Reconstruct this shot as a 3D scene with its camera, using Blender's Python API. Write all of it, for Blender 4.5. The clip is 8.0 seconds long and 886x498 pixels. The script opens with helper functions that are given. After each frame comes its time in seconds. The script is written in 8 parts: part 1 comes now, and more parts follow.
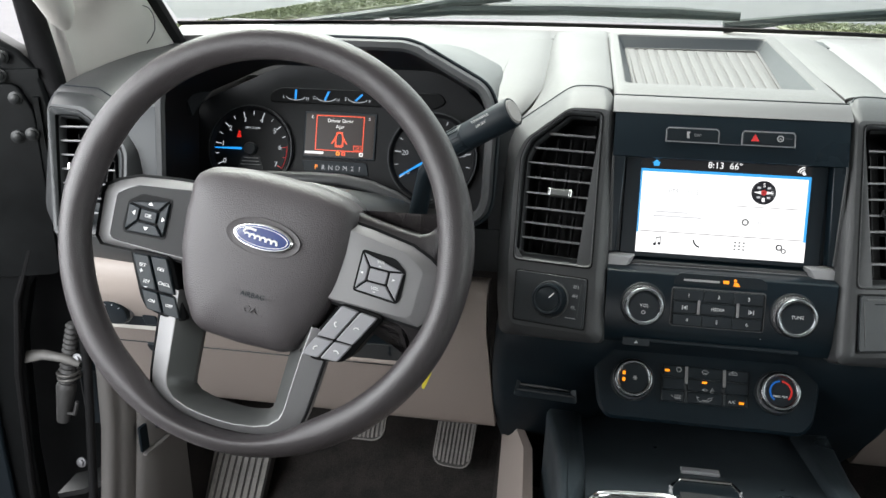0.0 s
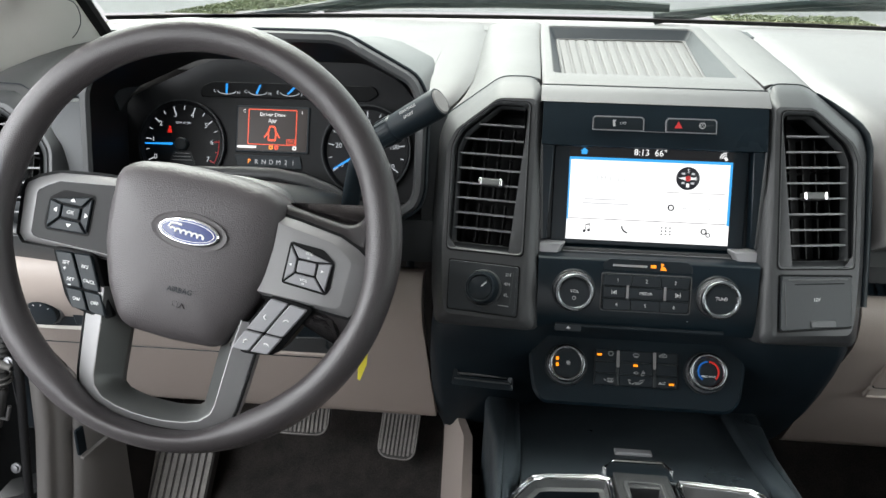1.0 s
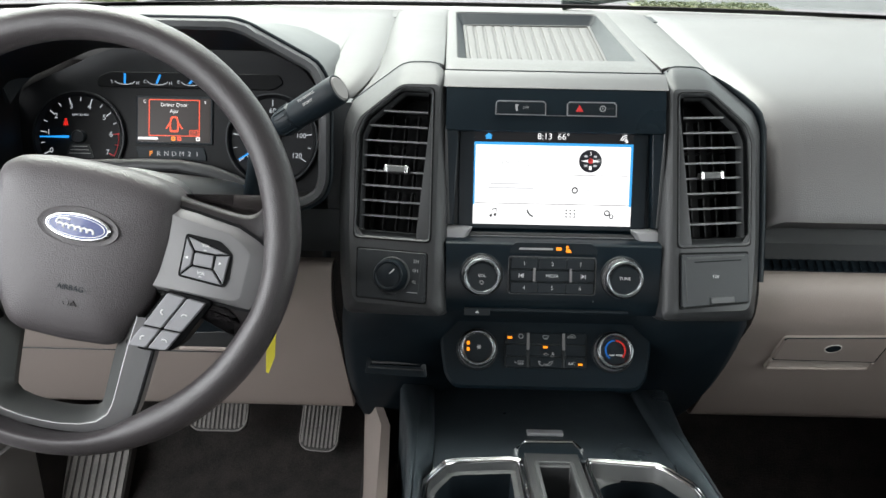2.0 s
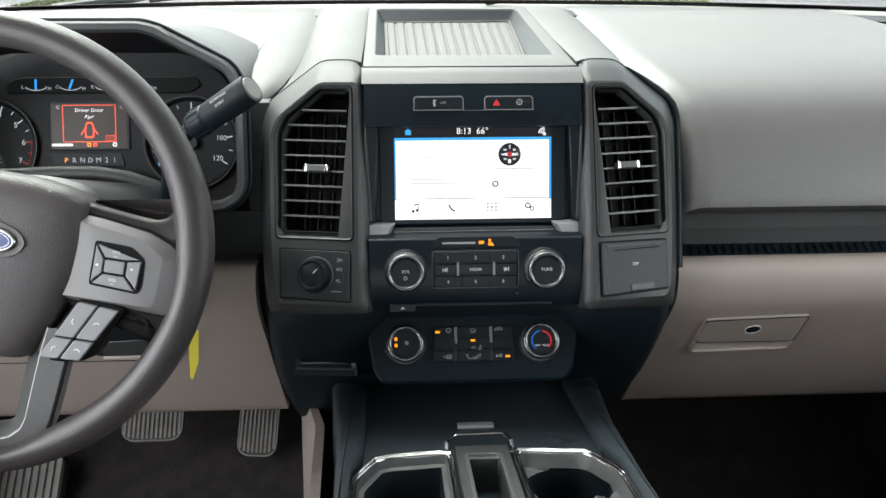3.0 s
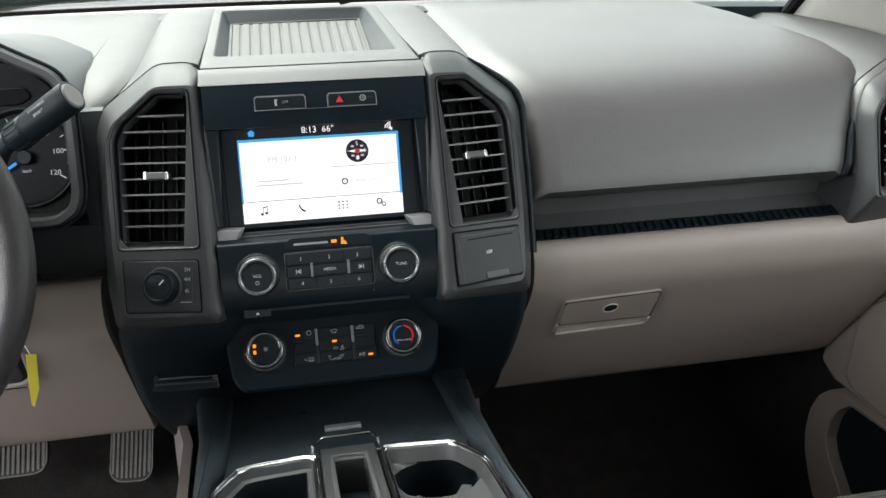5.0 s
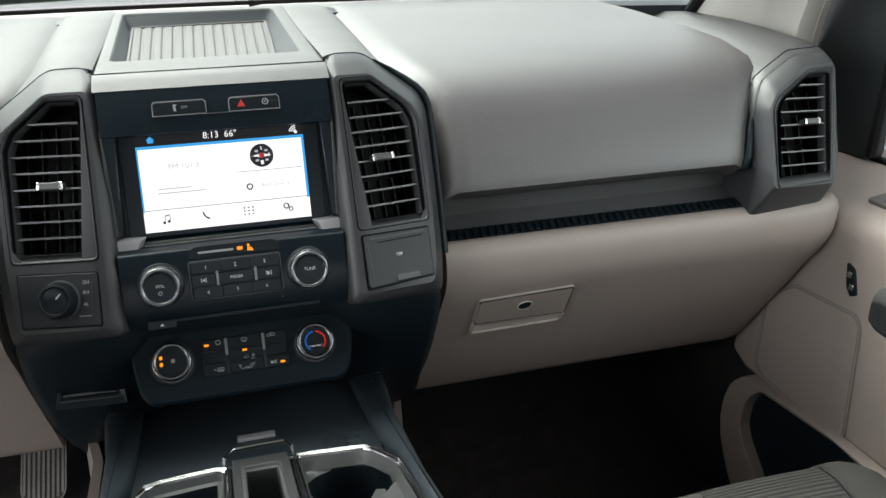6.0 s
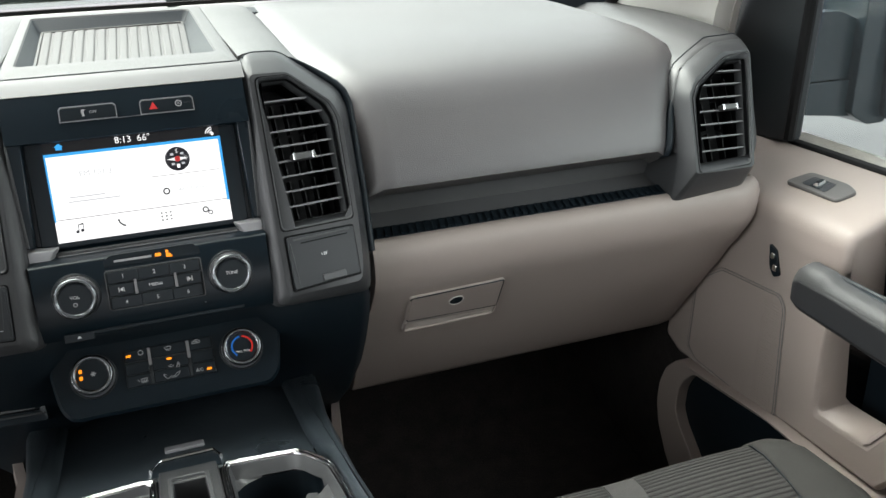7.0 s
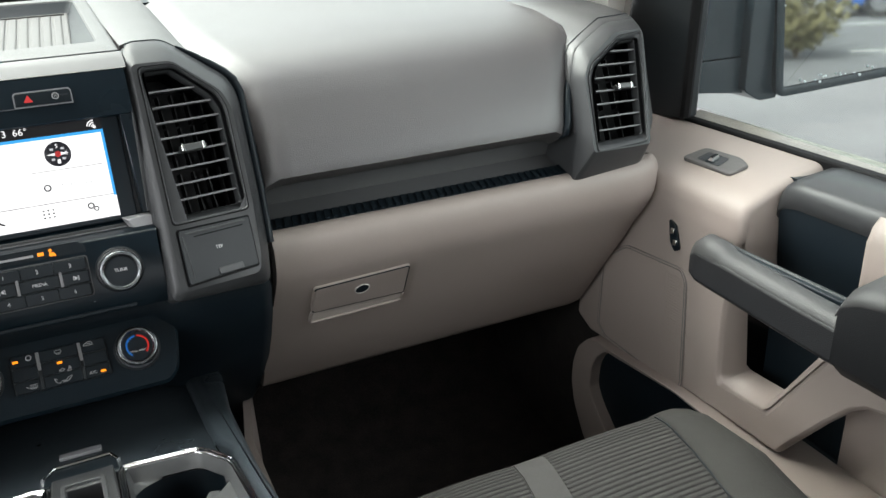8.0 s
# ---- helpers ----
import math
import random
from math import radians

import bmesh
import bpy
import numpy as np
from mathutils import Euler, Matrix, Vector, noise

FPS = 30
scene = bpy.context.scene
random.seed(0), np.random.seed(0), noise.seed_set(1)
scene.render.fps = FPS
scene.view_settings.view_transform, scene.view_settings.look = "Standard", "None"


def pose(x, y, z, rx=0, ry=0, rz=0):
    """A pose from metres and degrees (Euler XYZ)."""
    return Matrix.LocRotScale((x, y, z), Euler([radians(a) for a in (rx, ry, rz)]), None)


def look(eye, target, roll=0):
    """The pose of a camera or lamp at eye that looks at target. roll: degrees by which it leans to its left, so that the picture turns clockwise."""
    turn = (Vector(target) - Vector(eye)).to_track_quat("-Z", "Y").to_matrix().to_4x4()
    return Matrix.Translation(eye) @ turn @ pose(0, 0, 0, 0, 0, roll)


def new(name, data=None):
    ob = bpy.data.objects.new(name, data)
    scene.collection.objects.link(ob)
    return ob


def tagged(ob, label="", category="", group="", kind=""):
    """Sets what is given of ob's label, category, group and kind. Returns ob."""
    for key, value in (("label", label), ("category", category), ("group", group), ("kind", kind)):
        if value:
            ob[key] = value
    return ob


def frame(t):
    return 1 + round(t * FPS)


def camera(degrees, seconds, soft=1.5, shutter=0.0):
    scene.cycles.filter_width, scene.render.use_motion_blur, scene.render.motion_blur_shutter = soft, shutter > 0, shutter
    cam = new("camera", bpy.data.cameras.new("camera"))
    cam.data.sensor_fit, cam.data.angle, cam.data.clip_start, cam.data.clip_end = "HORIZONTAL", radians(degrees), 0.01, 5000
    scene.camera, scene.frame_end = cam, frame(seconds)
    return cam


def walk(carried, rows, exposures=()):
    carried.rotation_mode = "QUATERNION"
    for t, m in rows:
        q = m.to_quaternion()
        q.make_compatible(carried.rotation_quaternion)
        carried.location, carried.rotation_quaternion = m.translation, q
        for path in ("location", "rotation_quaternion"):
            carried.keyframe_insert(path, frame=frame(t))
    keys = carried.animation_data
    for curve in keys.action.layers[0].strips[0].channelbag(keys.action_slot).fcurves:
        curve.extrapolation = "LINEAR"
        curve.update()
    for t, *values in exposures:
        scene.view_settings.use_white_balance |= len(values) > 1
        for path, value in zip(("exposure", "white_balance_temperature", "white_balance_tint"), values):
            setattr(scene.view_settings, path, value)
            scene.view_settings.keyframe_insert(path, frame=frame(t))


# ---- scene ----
cam = camera(55.49, 8.0)
# seconds, place in metres, pitch, roll, yaw in degrees
ROWS = [
    (0.0, -0.1543, 0.1286, 1.0528, -21.447, -0.669, 9.611),
    (0.5, -0.1441, 0.1251, 1.0520, -21.255, -0.141, 7.997),
    (1.0, -0.1351, 0.1250, 1.0505, -21.752, -0.720, 5.976),
    (1.5, -0.1236, 0.1293, 1.0483, -22.276, -0.981, 3.364),
    (3.0, -0.0862, 0.1257, 1.0468, -22.498, -0.331, -3.281),
    (3.5, -0.0745, 0.1247, 1.0445, -22.637, 0.222, -5.141),
    (4.0, -0.0649, 0.1233, 1.0418, -22.590, 0.530, -6.581),
    (5.5, -0.0289, 0.1237, 1.0377, -22.269, 0.578, -14.103),
    (6.0, -0.0161, 0.1217, 1.0379, -22.377, 0.587, -16.314),
    (6.5, -0.0047, 0.1219, 1.0355, -22.541, 1.120, -18.276),
    (7.0, 0.0067, 0.1200, 1.0323, -22.534, 1.427, -20.618),
    (7.5, 0.0219, 0.1140, 1.0261, -22.611, 1.982, -22.969),
    (8.0, 0.0365, 0.1111, 1.0210, -23.176, 1.858, -26.083),
]
walk(cam, [(t, pose(x, y, z, 90 + pitch, roll, yaw)) for t, x, y, z, pitch, roll, yaw in ROWS],
     exposures=((0.0, 1.92), (4.2, 1.92), (5.3, 1.66), (6.6, 1.66), (7.0, 1.84), (8.0, 1.87)))

# ---- world and light: a bright overcast morning ----
SUN_ELEV, SUN_ROT = radians(55), radians(-30)
world = bpy.data.worlds.new("world")
scene.world = world
world.use_nodes = True
wn, wl = world.node_tree.nodes, world.node_tree.links
sky = wn.new("ShaderNodeTexSky")
sky.sky_type, sky.sun_disc = "NISHITA", False
sky.sun_elevation, sky.sun_rotation = SUN_ELEV, SUN_ROT
sky.air_density, sky.dust_density, sky.ozone_density = 1.0, 4.0, 1.0
grey = wn.new("ShaderNodeHueSaturation")
grey.inputs["Saturation"].default_value = 0.2
wl.new(sky.outputs["Color"], grey.inputs["Color"])
wl.new(grey.outputs["Color"], wn["Background"].inputs["Color"])
wn["Background"].inputs["Strength"].default_value = 0.15
sun_data = bpy.data.lights.new("sun", "SUN")
sun_data.energy, sun_data.angle, sun_data.color = 1.3, radians(50), (1.0, 0.97, 0.94)
sun = new("sun", sun_data)
sun.matrix_world = look((0, 0, 0), (-math.sin(SUN_ROT) * math.cos(SUN_ELEV), -math.cos(SUN_ROT) * math.cos(SUN_ELEV), -math.sin(SUN_ELEV)))


def daylight(name, eye, target, w, h, watts):
    """Sky light that enters by an opening of the cab."""
    d = bpy.data.lights.new(name, "AREA")
    d.shape, d.size, d.size_y, d.energy, d.color = "RECTANGLE", w, h, watts, (0.96, 0.985, 1.0)
    ob = new(name, d)
    ob.matrix_world = look(eye, target)
    return ob


daylight("daylight_driver_doorway", (-0.98, 0.45, 0.98), (-0.36, 0.88, 0.60), 0.85, 0.60, 3.4)
daylight("daylight_rear_window", (0.0, -1.2, 1.12), (0.0, 0.8, 0.8), 1.2, 0.38, 0.32)
daylight("daylight_passenger_window", (0.925, 0.45, 1.02), (0.2, 1.05, 0.76), 0.8, 0.42, 1.0)


# ---- materials ----
def mat(name, color, rough=0.5, metal=0.0, grain=0.0, bump=0.0, vary=0.12, spec=0.5, stain=3.0, coat=0.0, wear=0.06):
    """A surface with fine relief of the given size (per metre) and uneven tone and gloss at two scales."""
    m = bpy.data.materials.new(name)
    m.use_nodes = True
    n, l = m.node_tree.nodes, m.node_tree.links
    b = n["Principled BSDF"]
    b.inputs["Metallic"].default_value = metal
    b.inputs["Specular IOR Level"].default_value = spec
    b.inputs["Coat Weight"].default_value = coat
    co = n.new("ShaderNodeTexCoord")
    big = n.new("ShaderNodeTexNoise")
    big.inputs["Scale"].default_value, big.inputs["Detail"].default_value = stain, 6
    fine = n.new("ShaderNodeTexNoise")
    fine.inputs["Scale"].default_value, fine.inputs["Detail"].default_value = max(grain, 60.0), 3
    for t in (big, fine):
        l.new(co.outputs["Object"], t.inputs["Vector"])
    mixed = n.new("ShaderNodeMix")
    mixed.data_type = "FLOAT"
    mixed.inputs[0].default_value = 0.45
    l.new(big.outputs["Fac"], mixed.inputs[2])
    l.new(fine.outputs["Fac"], mixed.inputs[3])
    ramp = n.new("ShaderNodeMapRange")
    ramp.inputs["From Min"].default_value, ramp.inputs["From Max"].default_value = 0.3, 0.7
    ramp.inputs["To Min"].default_value, ramp.inputs["To Max"].default_value = 1 - vary, 1 + vary
    l.new(mixed.outputs[0], ramp.inputs["Value"])
    tint = n.new("ShaderNodeVectorMath")
    tint.operation = "SCALE"
    tint.inputs[0].default_value = color
    l.new(ramp.outputs[0], tint.inputs["Scale"])
    l.new(tint.outputs[0], b.inputs["Base Color"])
    gloss = n.new("ShaderNodeMapRange")
    gloss.inputs["From Min"].default_value, gloss.inputs["From Max"].default_value = 0.3, 0.7
    gloss.inputs["To Min"].default_value, gloss.inputs["To Max"].default_value = max(rough - wear, 0.02), min(rough + wear, 1)
    l.new(big.outputs["Fac"], gloss.inputs["Value"])
    l.new(gloss.outputs[0], b.inputs["Roughness"])
    if bump:
        cells = n.new("ShaderNodeTexVoronoi")
        cells.inputs["Scale"].default_value = grain
        l.new(co.outputs["Object"], cells.inputs["Vector"])
        add = n.new("ShaderNodeMath")
        l.new(cells.outputs["Distance"], add.inputs[0])
        l.new(fine.outputs["Fac"], add.inputs[1])
        bp = n.new("ShaderNodeBump")
        bp.inputs["Strength"].default_value, bp.inputs["Distance"].default_value = bump, 0.0006
        l.new(add.outputs[0], bp.inputs["Height"])
        l.new(bp.outputs[0], b.inputs["Normal"])
    return m


def glow(name, color, strength):
    m = bpy.data.materials.new(name)
    m.use_nodes = True
    b = m.node_tree.nodes["Principled BSDF"]
    b.inputs["Base Color"].default_value = (0.01, 0.01, 0.01, 1)
    b.inputs["Roughness"].default_value = 0.3
    b.inputs["Specular IOR Level"].default_value = 0.2
    b.inputs["Emission Color"].default_value = (*color, 1)
    b.inputs["Emission Strength"].default_value = strength
    return m


def pane_glass(name, tint=(0.91, 0.955, 0.925), film=0.0):
    """Thin car glass: clear straight through, with a surface reflection and, where film is given, a patchy film of rain and dirt."""
    m = bpy.data.materials.new(name)
    m.use_nodes = True
    n, l = m.node_tree.nodes, m.node_tree.links
    n.remove(n["Principled BSDF"])
    clear, shine, facing, steep, gain, mixer = (n.new("ShaderNode" + k) for k in ("BsdfTransparent", "BsdfGlossy", "LayerWeight", "Math", "Math", "MixShader"))
    clear.inputs["Color"].default_value = (*tint, 1)
    shine.inputs["Roughness"].default_value = 0.02
    facing.inputs["Blend"].default_value = 0.5
    # the reflection grows towards grazing angles as on real glass
    steep.operation, gain.operation = "POWER", "MULTIPLY_ADD"
    steep.inputs[1].default_value = 5.0
    gain.inputs[1].default_value, gain.inputs[2].default_value = 0.9, 0.03
    l.new(facing.outputs["Facing"], steep.inputs[0])
    l.new(steep.outputs[0], gain.inputs[0])
    l.new(gain.outputs[0], mixer.inputs[0])
    l.new(clear.outputs[0], mixer.inputs[1])
    l.new(shine.outputs[0], mixer.inputs[2])
    if not film:
        l.new(mixer.outputs[0], n["Material Output"].inputs["Surface"])
        return m
    co, spots, streak, amount, veil, wet = (n.new("ShaderNode" + k) for k in ("TexCoord", "TexVoronoi", "TexNoise", "MapRange", "BsdfTranslucent", "MixShader"))
    spots.inputs["Scale"].default_value, streak.inputs["Scale"].default_value = 160.0, 14.0
    l.new(co.outputs["Object"], spots.inputs["Vector"])
    l.new(co.outputs["Object"], streak.inputs["Vector"])
    both = n.new("ShaderNodeMath")
    both.operation = "MULTIPLY"
    l.new(spots.outputs["Distance"], both.inputs[0])
    l.new(streak.outputs["Fac"], both.inputs[1])
    amount.inputs["From Min"].default_value, amount.inputs["From Max"].default_value = 0.1, 0.5
    amount.inputs["To Min"].default_value, amount.inputs["To Max"].default_value = film * 0.6, film * 1.6
    l.new(both.outputs[0], amount.inputs["Value"])
    veil.inputs["Color"].default_value = (0.8, 0.82, 0.82, 1)
    l.new(amount.outputs[0], wet.inputs[0])
    l.new(mixer.outputs[0], wet.inputs[1])
    l.new(veil.outputs[0], wet.inputs[2])
    l.new(wet.outputs[0], n["Material Output"].inputs["Surface"])
    return m


CHARCOAL = mat("charcoal_grained_plastic", (0.021, 0.0248, 0.0275), 0.42, grain=1400, bump=0.2, spec=0.4)
PAD_SKIN = mat("soft_pad_skin", (0.086, 0.0825, 0.082), 0.42, grain=900, bump=0.35, vary=0.12, spec=0.9)
SLAT_GREY = mat("light_grey_slat_plastic", (0.13, 0.132, 0.135), 0.35, vary=0.05)
RIM_GREY = mat("grey_vent_rim_plastic", (0.052, 0.055, 0.057), 0.42, grain=1400, bump=0.08, vary=0.06)
VANE_BLACK = mat("black_vane_plastic", (0.007, 0.0072, 0.0075), 0.5, vary=0.05, spec=0.2)
FRAME_GREY = mat("satin_grey_plastic", (0.042, 0.0440, 0.0455), 0.42, grain=1400, bump=0.1, vary=0.08, spec=0.42)
TOP_GREY = mat("grey_top_plastic", (0.0785, 0.0772, 0.0757), 0.45, grain=900, bump=0.25, vary=0.06)
SILVER = mat("silver_satin_paint", (0.105, 0.106, 0.107), 0.42, metal=0.2, vary=0.05)
BRIGHT_SILVER = mat("bright_satin_silver_paint", (0.36, 0.36, 0.365), 0.4, metal=0.3, vary=0.06)
CAP_GREY = mat("grey_end_cap_plastic", (0.060, 0.0605, 0.0612), 0.42, grain=1200, bump=0.12, vary=0.08, spec=0.5)
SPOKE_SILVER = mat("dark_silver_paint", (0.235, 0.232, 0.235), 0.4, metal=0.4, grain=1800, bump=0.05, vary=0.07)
# dark copy for the left wheel plate, where no glare falls
SHADED_PLATE = mat("shaded_plate_satin", (0.012, 0.0122, 0.0128), 0.45, vary=0.08, spec=0.25)
TAB_AND_SHADE_GREY = mat("tab_and_shaded_facet_grey", (0.075, 0.078, 0.076), 0.4, metal=0.3, vary=0.06)
WELL_BLACK = mat("black_key_surround", (0.004, 0.0043, 0.0048), 0.5, vary=0.1, spec=0.12)
GLOSS_BLACK = mat("black_panel", (0.0046, 0.0104, 0.0150), 0.32, vary=0.14, spec=0.3)
BLACK = mat("matt_black_plastic", (0.0056, 0.0108, 0.0150), 0.48, grain=900, bump=0.15, spec=0.28, vary=0.16)
BUTTON = mat("black_button_rubber", (0.0075, 0.0122, 0.0158), 0.4, vary=0.08, spec=0.3)
# also a paler copy of BUTTON for the wheel's right keys, painting glare
TRIM_AND_GLARE_GREY = mat("grey_trim_and_glare_plastic", (0.235, 0.235, 0.247), 0.42, vary=0.05)
BEIGE = mat("beige_grained_plastic", (0.330, 0.282, 0.252), 0.46, grain=900, bump=0.3, vary=0.06)
# BEIGE made paler, for the lit ledge of the latch scoop
SCOOP_LIT_BEIGE = mat("scoop_lit_beige_plastic", (0.43, 0.385, 0.345), 0.42, grain=900, bump=0.1, vary=0.06)
BEIGE_LIGHT = mat("light_beige_trim", (0.62, 0.60, 0.555), 0.55, grain=900, bump=0.2, vary=0.06)
WHEEL_SKIN = mat("dark_grained_urethane", (0.0405, 0.0362, 0.0376), 0.33, grain=1000, bump=0.36, vary=0.22)
PAD_COVER = mat("grained_airbag_cover", (0.0515, 0.0460, 0.0480), 0.42, grain=900, bump=0.36, vary=0.12)
CHROME = mat("chrome", (0.8, 0.8, 0.8), 0.1, metal=1.0, vary=0.03, wear=0.03)
DULL_METAL = mat("dull_metal", (0.25, 0.25, 0.26), 0.38, metal=0.9)
TRAY_RUBBER = mat("grey_ribbed_rubber", (0.085, 0.083, 0.08), 0.55, grain=700, bump=0.2)
PEDAL_BASE = mat("dark_pedal_rubber", (0.055, 0.052, 0.049), 0.75, grain=300, bump=0.5, vary=0.4, stain=30)
PEDAL_RUBBER = mat("worn_pedal_rubber", (0.2, 0.187, 0.175), 0.65, grain=300, bump=0.5, vary=0.35, stain=30)
CARPET = mat("dark_brown_carpet", (0.0205, 0.0172, 0.0157), 0.95, grain=420, bump=1.0, vary=0.95, stain=28)
CLOTH = mat("dark_grey_cloth", (0.030, 0.0295, 0.0265), 0.9, grain=1400, bump=0.6, vary=0.12)
CLOTH_BAND = mat("pale_grey_cloth_band", (0.056, 0.055, 0.052), 0.9, grain=1400, bump=0.5, vary=0.1)
CLOTH_RIB = mat("ribbed_grey_cloth", (0.037, 0.0363, 0.0335), 0.9, grain=1400, bump=0.6, vary=0.12)
PAINT = mat("black_body_paint", (0.008, 0.0095, 0.012), 0.18, vary=0.1, coat=0.6, wear=0.08)
JAMB_BLACK = mat("dusty_black_jamb_paint", (0.004, 0.0047, 0.005), 0.45, vary=0.5, spec=0.16, stain=14, wear=0.12)
BOLT_BLACK = mat("black_painted_bolt", (0.006, 0.007, 0.007), 0.35, vary=0.3)
KICK_GREY = mat("warm_grey_plastic", (0.2, 0.19, 0.184), 0.5, grain=1100, bump=0.2, vary=0.08)
HOOD_PAINT = mat("wet_black_hood_paint", (0.02, 0.024, 0.024), 0.1, vary=0.3, spec=0.8, coat=1.0, wear=0.06, stain=6)
SWITCH_GREY = mat("grey_switch_plate_plastic", (0.095, 0.091, 0.087), 0.45, grain=1100, bump=0.15, vary=0.06)
# handle skin made paler for upward faces, in place of light on them
HANDLE_LIT = mat("grey_handle_lit_skin", (0.046, 0.047, 0.0465), 0.5, grain=900, bump=0.3, vary=0.1)
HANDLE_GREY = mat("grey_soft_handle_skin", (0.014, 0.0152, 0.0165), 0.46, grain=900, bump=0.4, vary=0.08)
BIN_GREY = mat("grey_bin_plastic", (0.062, 0.065, 0.066), 0.45, grain=1100, bump=0.15, vary=0.08)
FELT = mat("olive_grey_felt", (0.15, 0.138, 0.105), 0.95, grain=900, bump=0.8, vary=0.4, stain=60)
CONSOLE = mat("console_satin_plastic", (0.0255, 0.033, 0.0382), 0.34, grain=1200, bump=0.12, vary=0.14, stain=9, wear=0.1)
SHELF_GREY = mat("grey_shelf_plastic", (0.095, 0.098, 0.098), 0.45, grain=1200, bump=0.15, vary=0.06)
RUBBER_SEAL = mat("black_rubber_seal", (0.009, 0.009, 0.0095), 0.65, grain=400, bump=0.2, spec=0.15)
WET_STRIP = mat("wet_mottled_belt_strip", (0.22, 0.215, 0.18), 0.35, grain=260, bump=0.8, vary=0.5, stain=45)
MIRROR_BODY = mat("dark_textured_mirror_plastic", (0.020, 0.031, 0.038), 0.22, grain=500, bump=0.1, vary=0.2, stain=12)
BLUE_OVAL = mat("blue_enamel", (0.012, 0.03, 0.14), 0.2, vary=0.04, coat=0.5)
WHITE_PRINT = mat("white_print", (0.75, 0.75, 0.75), 0.5, vary=0.02)
GREY_PRINT = mat("grey_print", (0.4, 0.4, 0.4), 0.5, vary=0.02)
RED_PRINT = mat("red_print", (0.6, 0.03, 0.03), 0.5, vary=0.02)
YELLOW = mat("yellow_paper_tag", (0.75, 0.66, 0.06), 0.6, vary=0.08)
GAUGE_FACE = mat("gauge_face", (0.010, 0.0106, 0.0118), 0.5, vary=0.05, spec=0.2)
HEADLINER = mat("light_grey_headliner", (0.45, 0.44, 0.42), 0.9, grain=800, bump=0.3)
ASPHALT = mat("pale_wet_asphalt", (0.118, 0.118, 0.124), 0.8, grain=60, bump=0.6, vary=0.28, stain=1.4, spec=0.25)
GRASS = mat("grass_green", (0.15, 0.17, 0.09), 0.8, vary=0.5, stain=4)
LEAF = mat("dry_shrub_leaf", (0.19, 0.17, 0.085), 0.7, vary=0.4, stain=5)
BARK = mat("shrub_bark", (0.11, 0.08, 0.05), 0.9, vary=0.3)
CAR_BLUE = mat("blue_car_paint", (0.02, 0.1, 0.35), 0.25, coat=0.5)
TYRE = mat("tyre_rubber", (0.015, 0.015, 0.015), 0.8)
LINE_PAINT = mat("white_line_paint", (0.6, 0.6, 0.58), 0.7, vary=0.2, stain=8)
GLASS = pane_glass("car_glass")
WET_GLASS = pane_glass("wet_side_glass", film=0.014)
MIRROR = mat("mirror_glass", (0.75, 0.78, 0.78), 0.03, metal=1.0, vary=0.01, wear=0.01)
LCD_WHITE = glow("lcd_white", (1.0, 1.0, 1.0), 0.36)
LCD_BLUE = glow("lcd_blue", (0.05, 0.42, 0.9), 0.3)
LCD_DIM = glow("lcd_dark", (0.012, 0.012, 0.014), 0.2)
AMBER = glow("amber_lamp", (1.0, 0.30, 0.01), 0.42)
RED_GLOW = glow("red_lamp", (1.0, 0.03, 0.02), 0.2)
ORANGE_RED = glow("orange_red_lcd", (1.0, 0.1, 0.03), 0.38)
NEEDLE_BLUE = glow("blue_needle", (0.02, 0.35, 0.95), 0.3)
ICE_WHITE = glow("gauge_white", (0.8, 0.85, 0.9), 0.17)
SCREEN_INK = glow("lcd_ink", (0.03, 0.03, 0.04), 0.15)
SCREEN_FAINT = glow("lcd_faint", (0.5, 0.51, 0.53), 0.34)


# ---- building helpers ----
def fuv(o, u, v):
    """A frame with its origin o, x along u, y near v, z towards the eye."""
    u, v = Vector(u).normalized(), Vector(v)
    n = u.cross(v).normalized()
    v = n.cross(u)
    m = Matrix.Identity(4)
    for k, a in enumerate((u, v, n, Vector(o))):
        for r in range(3):
            m[r][k] = a[r]
    return m


def leaning(o, degrees, turn=0.0):
    """A frame that faces the seats and leans back by degrees."""
    a = radians(degrees)
    return fuv(o, (1, 0, 0), (0, math.sin(a), math.cos(a))) @ pose(0, 0, 0, 0, 0, turn)


def thing(name, label, category, group="", kind="", at=(0, 0, 0)):
    ob = new(name)
    ob.location = at
    ob.empty_display_size = 0.02
    return tagged(ob, label, category, group, kind)


def part(name, bm, material, parent, label="", smooth=40, bevel=0.0, kind=""):
    """Links a bmesh as one mesh object under a thing or a part."""
    bmesh.ops.recalc_face_normals(bm, faces=bm.faces)
    me = bpy.data.meshes.new(name)
    bm.to_mesh(me)
    bm.free()
    me.materials.append(material)
    if smooth:
        me.shade_smooth()
        me.set_sharp_from_angle(angle=radians(smooth))
    ob = new(name, me)
    if parent is not None:
        ob.parent = parent
        if parent.type == "EMPTY":
            ob.matrix_parent_inverse = Matrix.Translation(-parent.location)
    if bevel:
        mod = ob.modifiers.new("bevel", "BEVEL")
        mod.width, mod.segments, mod.limit_method, mod.angle_limit = bevel, 2, "ANGLE", radians(32)
        mod.use_clamp_overlap = True
    return tagged(ob, label, kind=kind)


def alone(name, bm, material, label, category, group="", kind="", smooth=40, bevel=0.0):
    return tagged(part(name, bm, material, None, label, smooth, bevel), label, category, group, kind)


